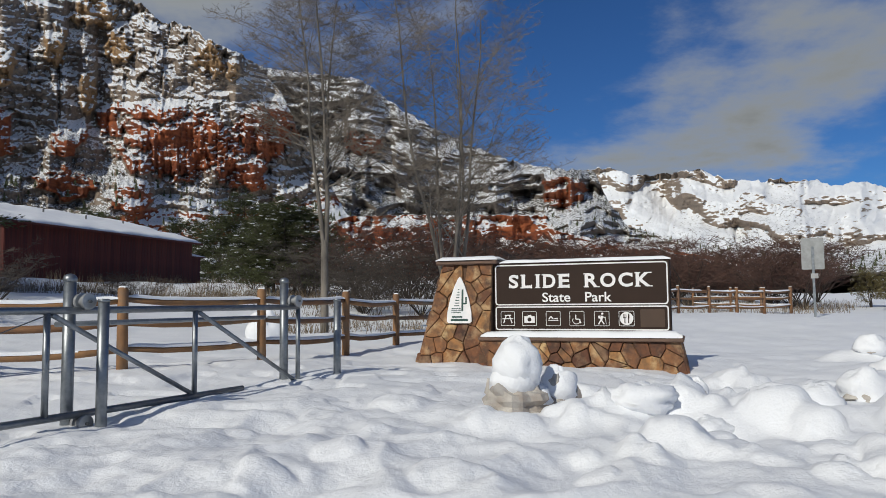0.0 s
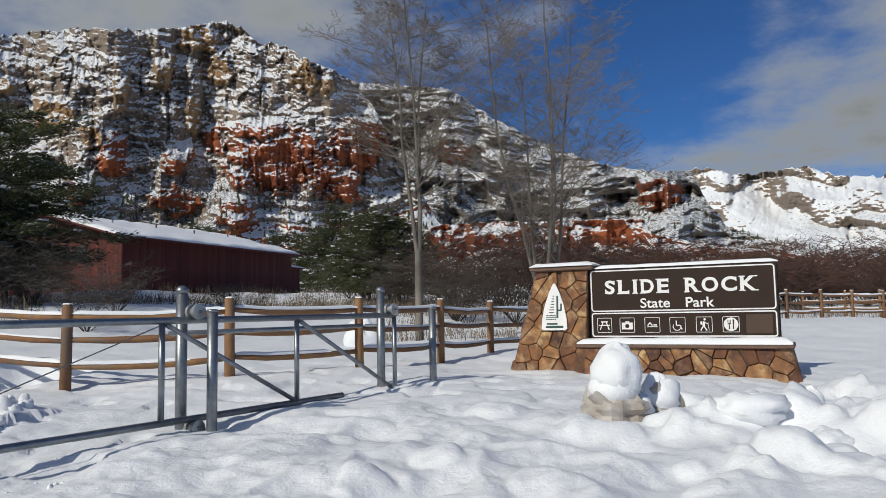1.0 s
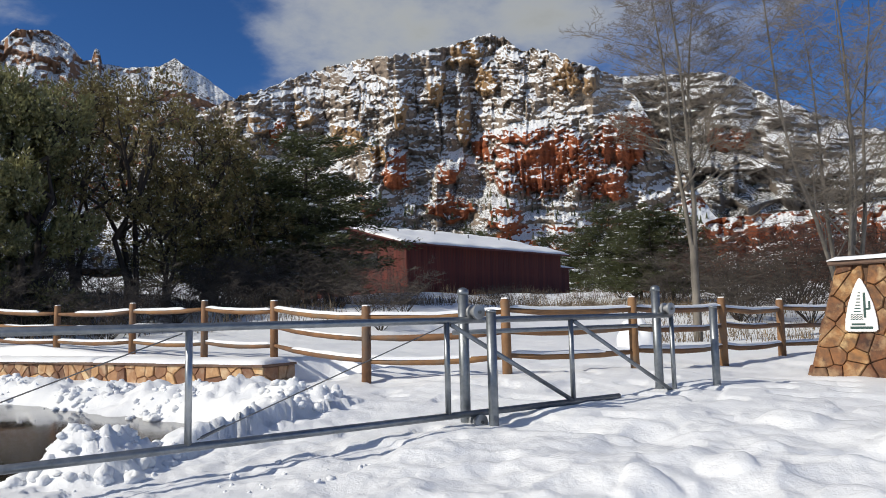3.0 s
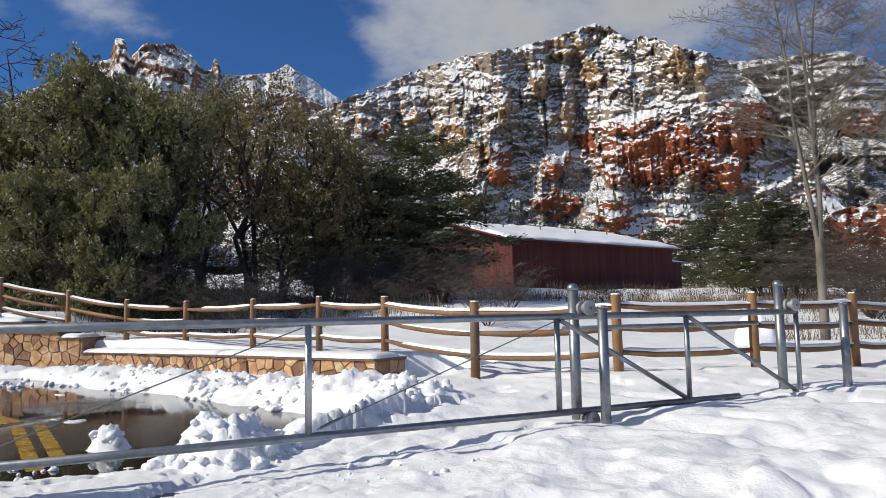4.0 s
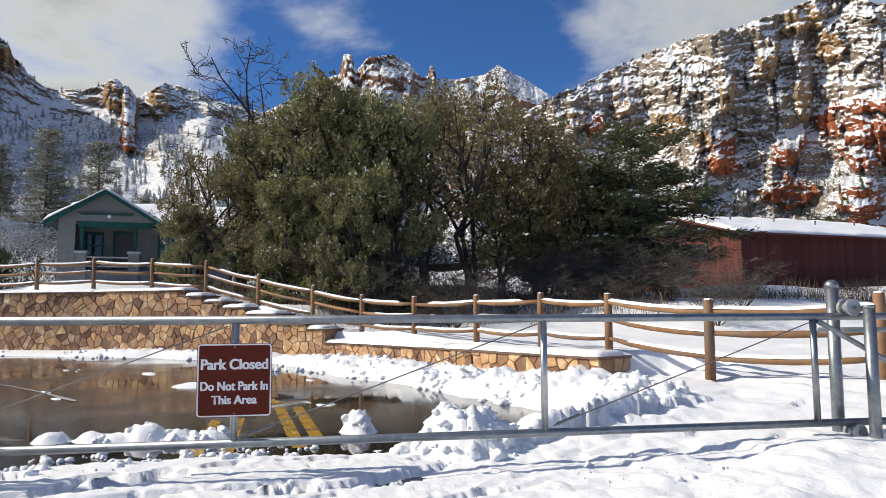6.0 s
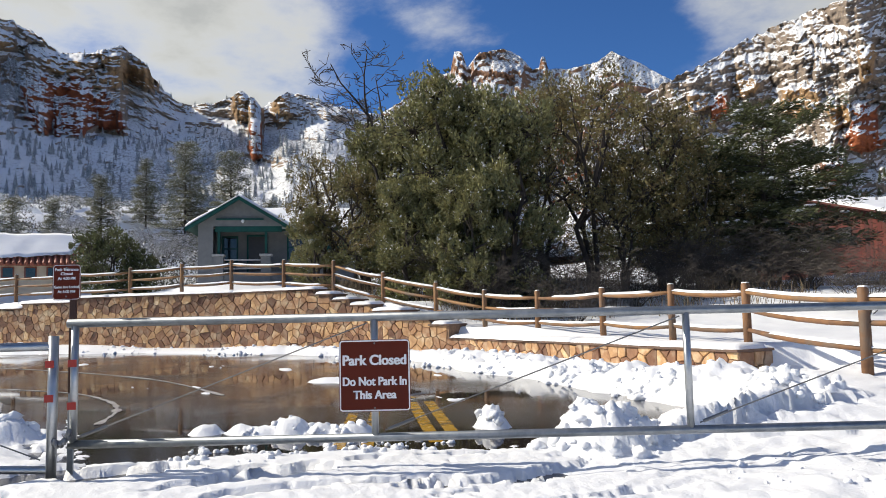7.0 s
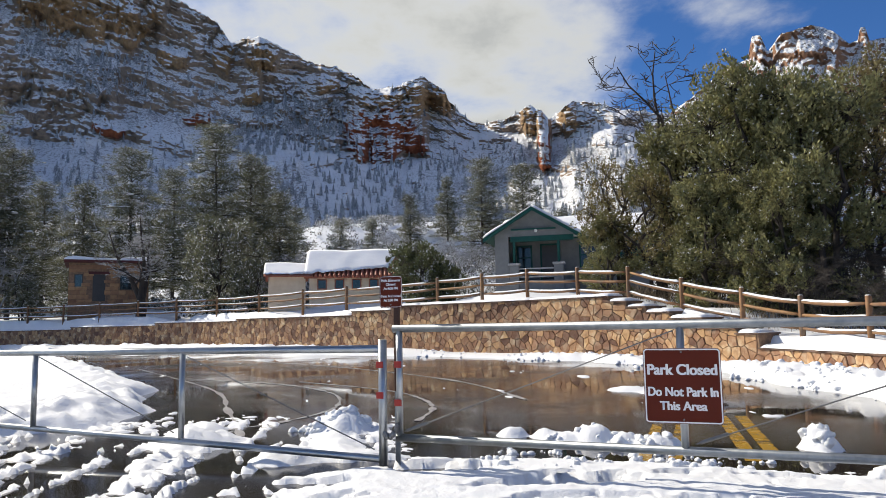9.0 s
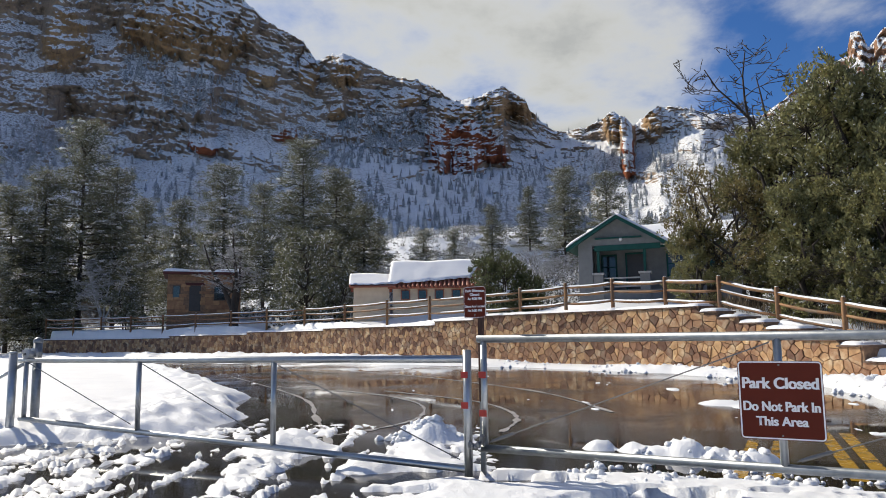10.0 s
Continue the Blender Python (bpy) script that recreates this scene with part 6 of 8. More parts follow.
# ---- grey bungalow with teal trim ----
STUCCO = material("grey stucco", (0.20, 0.205, 0.205), 0.85, second=(0.165, 0.17, 0.175), scale=3.0, bump=0.006, bump_scale=25)
STUCCO_PALE = material("pale stucco cap", (0.42, 0.42, 0.42), 0.8)
GLASS = material("dark window glass", (0.015, 0.018, 0.02), 0.06, spec=0.8)
DOORWOOD = material("dark door", (0.035, 0.028, 0.025), 0.4)
# local x runs to the right as seen from the drive, y into the house
house_m = Matrix.Translation((-39.86, 7.67, 2.95)) @ pose(0, 0, 0, 0, 0, 71.0)
house = thing("bungalow", "small grey stucco bungalow with teal trim and porch", "house", house_m)
WH, LH, HH, RH = 2.2, 9.0, 3.3, 1.35


def window(name, x0, z0, x1, z1, y, parent, facing=(0, -1), label="dark window with teal frame"):
    """A framed window on a face; facing -y, or +x when facing is (1, 0)."""
    def orient(shape):
        if facing == (1, 0):
            shape.v = [(-v[1], v[0], v[2]) for v in shape.v]
        return shape
    f = part(name, orient(ring_plate(Shape(), x0, z0, x1, z1, 0.01, 0.09, y - 0.05, y)), TEAL, parent, label)
    part("pane", orient(Shape().box((x0 + 0.08, y - 0.02, z0 + 0.08), (x1 - 0.08, y - 0.005, z1 - 0.08))), GLASS, f)
    part("meeting_rail", orient(Shape().box((x0 + 0.08, y - 0.035, (z0 + z1) / 2 - 0.03), (x1 - 0.08, y - 0.021, (z0 + z1) / 2 + 0.03))), TEAL, f)
    return f


# a low house whose ridge runs along the front, and a gabled porch before it
WX, WY, WB2, RY = 6.2, 1.9, 8.1, 5.0
body = Shape().add([(-WH, WY, -1.2), (WX, WY, -1.2), (WX, WB2, -1.2), (-WH, WB2, -1.2), (-WH, WY, HH), (WX, WY, HH), (WX, WB2, HH), (-WH, WB2, HH), (-WH, RY, HH + RH), (WX, RY, HH + RH)],
                   [(0, 1, 5, 4), (1, 2, 6, 9, 5), (2, 3, 7, 6), (3, 0, 4, 8, 7), (4, 5, 9, 8), (6, 7, 8, 9)])
part("wall", body, STUCCO, house)
part("porch_gable", Shape().add([(-WH, 0.0, HH - 0.12), (WH, 0.0, HH - 0.12), (WH, 0.0, HH), (0, 0.0, HH + RH), (-WH, 0.0, HH), (-WH, 0.12, HH - 0.12), (WH, 0.12, HH - 0.12), (WH, 0.12, HH), (0, 0.12, HH + RH), (-WH, 0.12, HH)],
                                [(0, 1, 2, 3, 4), (9, 8, 7, 6, 5), (0, 5, 6, 1), (1, 6, 7, 2), (2, 7, 8, 3), (3, 8, 9, 4), (4, 9, 5, 0)]), STUCCO, house)
part("porch_beam", Shape().box((-1.3, -0.03, HH - 0.42), (WH, 0.16, HH - 0.12), 0.01), TEAL, house, "teal beam")
part("gable_ledge", Shape().box((-1.25, -0.14, HH + 0.22), (1.25, 0.0, HH + 0.30), 0.01), TEAL, house, "teal gable board")
part("porch_floor", Shape().box((-WH, -0.05, -1.0), (WH, WY, 0.70)), STUCCO, house)
part("porch_side", Shape().box((-WH, 0.15, 0.70), (-WH + 0.15, WY, HH - 0.12)), STUCCO, house)
part("porch_front", Shape().box((-WH, 0.0, 0.70), (-1.42, 0.15, HH - 0.12)), STUCCO, house)
part("porch_rail", Shape().box((-0.86, 0.04, 1.32), (1.08, 0.12, 1.40)), STUCCO_PALE, house, "pale rail")
part("porch_rail", Shape().box((-0.86, 0.04, 0.86), (1.08, 0.12, 0.94)), STUCCO_PALE, house, "pale rail")
for x in (-1.12, 1.36):
    pier = part("pier", Shape().box((x - 0.26, -0.16, -0.6), (x + 0.26, 0.34, 1.55), 0.01), STUCCO, house)
    part("pier_cap", Shape().box((x - 0.33, -0.23, 1.55), (x + 0.33, 0.41, 1.67), 0.015), STUCCO_PALE, pier, "pale pier cap")
    part("porch_post", Shape().box((x - 0.07, 0.02, 1.67), (x + 0.07, 0.16, HH - 0.42), 0.01), TEAL, house, "teal porch post")
door = part("front_door", Shape().box((0.22, WY - 0.08, 0.70), (1.16, WY, 2.80), 0.01), DOORWOOD, house, "dark front door")
part("door_frame", ring_plate(Shape(), 0.12, 0.68, 1.26, 2.90, 0.005, 0.10, WY - 0.10, WY), TEAL, door)
window("front_window", -1.25, 1.40, -0.35, 2.85, WY, house)
window("front_window", 2.35, 1.45, 3.55, 2.90, WY, house)
window("front_window", 4.6, 1.45, 5.6, 2.90, WY, house)


def slope(pts, over, name):
    part("roof", Shape().add(pts + [(x, y, z + 0.10) for x, y, z in pts], [(0, 3, 2, 1), (4, 5, 6, 7), (0, 1, 5, 4), (1, 2, 6, 5), (2, 3, 7, 6), (3, 0, 4, 7)]), TEAL, house)
    roof_snow("house_roof_snow", "snow on the bungalow roof", over, 0.2, house_m, 26, 12, name)


ze = HH - 0.55 * RH / WH
for sgn in (-1, 1):
    xe = sgn * (WH + 0.55)
    p = [(xe, -0.55, ze), (xe, RY, ze), (0, RY, HH + RH), (0, -0.55, HH + RH)]
    q = [(xe * 1.02, -0.70, ze + 0.09), (xe * 1.02, RY, ze + 0.09), (0, RY, HH + RH + 0.11), (0, -0.70, HH + RH + 0.11)]
    slope(p, q if sgn < 0 else [q[1], q[0], q[3], q[2]], 2.0 + sgn)
    part("barge_board", Shape().add([(xe, -0.62, ze - 0.10), (0, -0.62, HH + RH - 0.10), (0, -0.62, HH + RH + 0.10), (xe, -0.62, ze + 0.10), (xe, -0.56, ze - 0.10), (0, -0.56, HH + RH - 0.10), (0, -0.56, HH + RH + 0.10), (xe, -0.56, ze + 0.10)],
                                     [(0, 1, 2, 3), (7, 6, 5, 4), (0, 4, 5, 1), (1, 5, 6, 2), (2, 6, 7, 3), (3, 7, 4, 0)]), TEAL, house, "teal barge board")
zm = HH - 0.5 * RH / (RY - WY)
slope([(-WH - 0.3, WY - 0.5, zm), (WX + 0.4, WY - 0.5, zm), (WX + 0.4, RY, HH + RH), (-WH - 0.3, RY, HH + RH)], [(-WH - 0.3, WY - 0.55, zm + 0.09), (WX + 0.4, WY - 0.55, zm + 0.09), (WX + 0.4, RY, HH + RH + 0.11), (-WH - 0.3, RY, HH + RH + 0.11)], 5.0)
slope([(WX + 0.4, WB2 + 0.5, zm), (-WH - 0.3, WB2 + 0.5, zm), (-WH - 0.3, RY, HH + RH), (WX + 0.4, RY, HH + RH)], [(WX + 0.4, WB2 + 0.55, zm + 0.09), (-WH - 0.3, WB2 + 0.55, zm + 0.09), (-WH - 0.3, RY, HH + RH + 0.11), (WX + 0.4, RY, HH + RH + 0.11)], 6.0)
part("eave_lamp", Shape().lump((0.15, -0.1, HH + 0.15), (0.10, 0.12, 0.10), 0.05, 5, 8), WHITE, house, "small white eave lamp")

# ---- low tan building with a tile roof ----
TAN = material("tan plaster", (0.72, 0.58, 0.42), 0.85, second=(0.62, 0.48, 0.33), scale=1.5, bump=0.004, bump_scale=20)
TILE = material("clay roof tile", (0.36, 0.11, 0.06), 0.7, second=(0.26, 0.08, 0.045), scale=6, random_tint=0.15)


def low_block(name, label, m, w, d, h, rise, windows, tiles):
    ob = thing(name, label, "building", m)
    part("wall", Shape().add([(0, 0, -2), (w, 0, -2), (w, d, -2), (0, d, -2), (0, 0, h), (w, 0, h), (w, d, h), (0, d, h), (0, d / 2, h + rise), (w, d / 2, h + rise)],
                             [(0, 1, 5, 4), (1, 2, 6, 9, 5), (2, 3, 7, 6), (3, 0, 4, 8, 7), (4, 5, 9, 8), (6, 7, 8, 9)]), TAN, ob)
    for y_edge in (-0.4, d + 0.4):
        z0 = h - 0.4 * rise / (d / 2)
        pts = [(-0.3, y_edge, z0), (w + 0.3, y_edge, z0), (w + 0.3, d / 2, h + rise), (-0.3, d / 2, h + rise)]
        part("roof", Shape().add(pts + [(x, y, z + 0.08) for x, y, z in pts], [(0, 3, 2, 1), (4, 5, 6, 7), (0, 1, 5, 4), (1, 2, 6, 5), (2, 3, 7, 6), (3, 0, 4, 7)]), TILE, ob, "red clay tile roof")
    if tiles:
        n = int(w / 0.28)
        row = Shape().tube([(0.14, -0.45, h - 0.12), (0.14, d / 2, h + rise + 0.10)], 0.10, 7).mesh("roof_tile", TILE)
        for i in range(n):
            t = new("roof_tile", row)
            t.parent, t.location = ob, (i * w / n, 0, 0)
    z0 = h - 0.4 * rise / (d / 2) + 0.14
    roof_snow(name + "_snow", "snow sliding off a low tile roof", [(-0.3, -0.50 if tiles else -0.42, h - 0.01 if tiles else z0), (w + 0.3 - (0.9 if tiles else 0), 0.1 if tiles else -0.4, h + 0.34 if tiles else z0),
                                                                  (w + 0.3, d / 2, h + rise + (0.24 if tiles else 0.1)), (-0.3, d / 2, h + rise + (0.20 if tiles else 0.1))], 0.14 if tiles else 0.12, m, 36, 12, 7.0, 1.5)
    for x in windows:
        f = part("window", Shape().box((x, -0.06, h - 0.95), (x + 0.62, -0.003, h - 0.28), 0.01), TILE, ob, "small dark window with red frame")
        part("pane", Shape().box((x + 0.07, -0.075, h - 0.88), (x + 0.55, -0.061, h - 0.35)), GLASS, f)
    part("base_band", Shape().box((-0.02, -0.035, -0.6), (w + 0.02, -0.003, 0.75)), TAN, ob)
    return ob


low_block("tile_building", "low tan plaster building with snowy clay tile roof", Matrix.Translation((-47.1, -5.5, 3.1)) @ pose(0, 0, 0, 0, 0, 92.0), 5.6, 5.0, 1.50, 1.55, (0.5, 1.6, 2.7, 3.8), True)
low_block("tan_shed", "small tan plaster building with snow on its roof", Matrix.Translation((-46.6, -8.0, 3.0)) @ pose(0, 0, 0, 0, 0, 98.0), 2.3, 4.0, 1.6, 0.75, (), False)

# ---- stone cabin ----
cabin_m = Matrix.Translation((-58.2, -25.2, 3.6)) @ pose(0, 0, 0, 0, 0, 112.0)
cabin = thing("stone_cabin", "small flat-roofed sandstone block cabin with snow on top", "cabin", cabin_m)
CW, CD, CH = 5.7, 5.0, 3.0
part("wall", Shape().box((0, 0, -1.5), (CW, CD, CH)), MORTAR, cabin)
CABIN_STONE = material("cabin sandstone", (0.38, 0.21, 0.105), 0.85, second=(0.27, 0.14, 0.075), scale=3, bump=0.02, bump_scale=7, random_tint=0.3)
rc = random.Random(8)
for face in range(2):
    z = -0.4
    while z < CH - 0.3:
        hgt = rc.uniform(0.24, 0.36)
        x = 0.0
        lim = CW if face == 0 else CD
        while x < lim:
            w = min(rc.uniform(0.4, 0.85), lim - x)
            hole = face == 0 and (1.55 < x + w / 2 < 2.75 and z < 2.25 or 3.5 < x + w / 2 < 4.7 and 0.8 < z < 2.2 or 0.3 < x + w / 2 < 1.1 and 0.9 < z < 2.1)
            if not hole and w > 0.1:
                lo, hi = (x + 0.012, -0.06 - rc.uniform(0, 0.03), z + 0.012), (x + w - 0.012, 0.0, z + hgt - 0.012)
                g = Shape().box(lo, hi, 0.012)
                if face:
                    g.v = [(CW - v[1], v[0], v[2]) for v in g.v]
                part("stone", g, CABIN_STONE, cabin)
            x += w
        z += hgt
cd = part("cabin_door", Shape().box((1.7, -0.03, 0.0), (2.6, -0.004, 2.1)), DOORWOOD, cabin, "dark plank door")
part("lintel", Shape().box((1.4, -0.10, 2.12), (2.9, -0.031, 2.32), 0.01), TRIM_WOOD, cd)
for x0, x1 in ((3.65, 4.55), (0.4, 1.0)):
    f = part("cabin_window", ring_plate(Shape(), x0, 0.9, x1, 2.1, 0.005, 0.07, -0.05, -0.004), DOORWOOD, cabin, "dark framed window")
    part("pane", Shape().box((x0 + 0.06, -0.03, 0.96), (x1 - 0.06, -0.008, 2.04)), GLASS, f)
part("roof_slab", Shape().box((-0.35, -0.45, CH), (CW + 0.35, CD + 0.4, CH + 0.22), 0.03), TRIM_WOOD, cabin, "dark flat roof edge")
roof_snow("cabin_roof_snow", "thick snow on the cabin's flat roof", [(-0.35, -0.45, CH + 0.215), (CW + 0.35, -0.45, CH + 0.215), (CW + 0.35, CD + 0.4, CH + 0.23), (-0.35, CD + 0.4, CH + 0.23)], 0.34, cabin_m, 30, 16, 5.0, 0.2)

# ---- road sign seen from behind ----
rs = thing("road_sign", "grey back of a road sign on a steel post", "sign", Matrix.Translation((*polar(-27.2, 30.0)[:2], 0.0)) @ pose(0, 0, 0, 0, 0, -27.0))
part("panel", rounded_plate(Shape(), -0.38, 2.45, 0.38, 3.62, 0.05, 0.0, 0.006), material("bare aluminium", (0.33, 0.34, 0.34), 0.5, 0.4), rs)
part("post", Shape().box((-0.045, -0.03, 0.2), (0.045, 0.0, 3.3), 0.006), STEEL, rs)
part("lower_tab", Shape().box((-0.09, -0.04, 2.12), (0.16, -0.031, 2.3)), STUCCO_PALE, rs)

# ---- trees and shrubs ----
BARK = material("dark bark", (0.055, 0.042, 0.034), 0.9, second=(0.035, 0.028, 0.024), scale=4, bump=0.02, bump_scale=14, stretch=(2, 2, 0.5))
BARK_PALE = material("pale cottonwood bark", (0.22, 0.195, 0.165), 0.85, second=(0.075, 0.066, 0.056), scale=1.6, bump=0.015, bump_scale=10, stretch=(2, 2, 0.6))
TWIG = material("bare twigs", (0.22, 0.19, 0.155), 0.9, second=(0.13, 0.105, 0.085), scale=3, island_tint=0.3)
TWIG_DARK = material("dark brush twigs", (0.085, 0.070, 0.058), 0.9, second=(0.055, 0.046, 0.040), scale=3, island_tint=0.3)
TWIG_RED = material("bare reddish twigs", (0.12, 0.060, 0.045), 0.9, second=(0.085, 0.05, 0.04), scale=3, island_tint=0.3)
TWIG_GREY = material("grey snowy twigs", (0.26, 0.25, 0.24), 0.9, second=(0.50, 0.51, 0.53), scale=2.5, island_tint=0.3)


def leaf_material(name, a, b, dusting):
    mat = material(name, a, 0.65, second=b, scale=2.0, island_tint=0.35, spec=0.2)
    nn, ll, bb = plain_bits(mat)
    src = bb.inputs["Base Color"].links[0].from_socket
    geo = nn.new("ShaderNodeNewGeometry")
    t = nn.new("ShaderNodeTexNoise")
    t.inputs["Scale"].default_value, t.inputs["Detail"].default_value = 4.5, 4
    ll.new(geo.outputs["Position"], t.inputs["Vector"])
    r = nn.new("ShaderNodeMapRange")
    r.inputs[1].default_value, r.inputs[2].default_value = 1.0 - dusting, 1.06 - dusting
    ll.new(t.outputs[0], r.inputs[0])
    x = nn.new("ShaderNodeMix")
    x.data_type = "RGBA"
    x.inputs[7].default_value = (0.74, 0.76, 0.80, 1)
    ll.new(r.outputs[0], x.inputs[0])
    ll.new(src, x.inputs[6])
    ll.new(x.outputs[2], bb.inputs["Base Color"])
    # thin leaves let some light through
    thru = nn.new("ShaderNodeBsdfTranslucent")
    ll.new(x.outputs[2], thru.inputs["Color"])
    both = nn.new("ShaderNodeMixShader")
    both.inputs[0].default_value = 0.30
    ll.new(bb.outputs[0], both.inputs[1])
    ll.new(thru.outputs[0], both.inputs[2])
    ll.new(both.outputs[0], nn["Material Output"].inputs[0])
    return mat


JUNIPER = leaf_material("juniper sprays", (0.29, 0.27, 0.12), (0.135, 0.145, 0.078), 0.37)
OAK = leaf_material("evergreen oak leaves", (0.20, 0.185, 0.085), (0.19, 0.14, 0.066), 0.37)
PINE = leaf_material("dark pine needles", (0.125, 0.135, 0.062), (0.075, 0.085, 0.046), 0.36)
PONDEROSA = leaf_material("ponderosa needles, snow-dusted", (0.205, 0.205, 0.125), (0.125, 0.132, 0.092), 0.43)
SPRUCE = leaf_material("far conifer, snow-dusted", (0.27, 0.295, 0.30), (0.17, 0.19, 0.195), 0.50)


def tufts(centres, radii, axes, count, size, seed, long=1.9, fan=0.75, slim=0.26):
    """Plumes of small blades: each tuft is drawn out along its axis, and its blades point along it and outwards."""
    r = np.random.default_rng(seed)
    centres, radii, axes = np.asarray(centres, float), np.asarray(radii, float), np.asarray(axes, float)
    axes /= np.linalg.norm(axes, axis=1, keepdims=True) + 1e-9
    idx = np.repeat(np.arange(len(centres)), count)
    d = r.normal(size=(len(idx), 3))
    d /= np.linalg.norm(d, axis=1, keepdims=True)
    ax = axes[idx]
    along_ = (d * ax).sum(1, keepdims=True)
    body = d + ax * along_ * (long - 1)
    p = centres[idx] + body * (radii[idx] * (0.35 + 0.65 * r.random(len(idx)) ** 0.5))[:, None]
    way = ax * 0.9 + d * fan + r.normal(size=d.shape) * 0.35
    way /= np.linalg.norm(way, axis=1, keepdims=True)
    side = np.cross(way, r.normal(size=d.shape))
    side /= np.linalg.norm(side, axis=1, keepdims=True) + 1e-9
    ln = size * (0.6 + 0.8 * r.random(len(idx)))[:, None]
    w = side * ln * slim
    verts = np.stack([p - way * ln * 0.5, p - way * ln * 0.05 + w, p + way * ln * 0.5, p - way * ln * 0.05 - w], 1).reshape(-1, 3)
    return verts, np.arange(len(verts)).reshape(-1, 4)


def sprays(centres, radii, count, size, seed, droop=0.0, squash=0.8, shell=0.45):
    """Many small leaf sprays round the given centres: crossed blades, in arrays."""
    r = np.random.default_rng(seed)
    centres, radii = np.asarray(centres, float), np.asarray(radii, float)
    idx = np.repeat(np.arange(len(centres)), count)
    d = r.normal(size=(len(idx), 3))
    d /= np.linalg.norm(d, axis=1, keepdims=True)
    rad = radii[idx] * (shell + (1 - shell) * r.random(len(idx)) ** 0.6)
    p = centres[idx] + d * rad[:, None] * np.array([1, 1, squash])
    way = d + r.normal(size=d.shape) * 0.7 + np.array([0, 0, 0.25 - droop])
    way /= np.linalg.norm(way, axis=1, keepdims=True)
    side = np.cross(way, r.normal(size=d.shape))
    side /= np.linalg.norm(side, axis=1, keepdims=True) + 1e-9
    ln = size * (0.6 + 0.8 * r.random(len(idx)))[:, None]
    w = side * ln * 0.24
    a, b, c, e = p - way * ln * 0.5, p - way * ln * 0.05 + w, p + way * ln * 0.5, p - way * ln * 0.05 - w
    verts = np.stack([a, b, c, e], 1).reshape(-1, 3)
    faces = np.arange(len(verts)).reshape(-1, 4)
    return verts, faces


def mesh_from(name, verts, faces, mat):
    me = bpy.data.meshes.new(name)
    me.from_pydata(verts.tolist(), [], faces.tolist())
    me.materials.append(mat)
    me.update()
    return me


def limb(shape, a, b, r0, r1, r, wander=0.08, sides=6, segs=4):
    a, b = Vector(a), Vector(b)
    ln = (b - a).length
    pts = [a.lerp(b, i / segs) + Vector((r.uniform(-1, 1), r.uniform(-1, 1), r.uniform(-0.6, 0.8))) * ln * wander * math.sin(math.pi * i / segs) for i in range(segs + 1)]
    shape.tube(pts, [r0 + (r1 - r0) * i / segs for i in range(segs + 1)], sides, caps=False)
    return pts


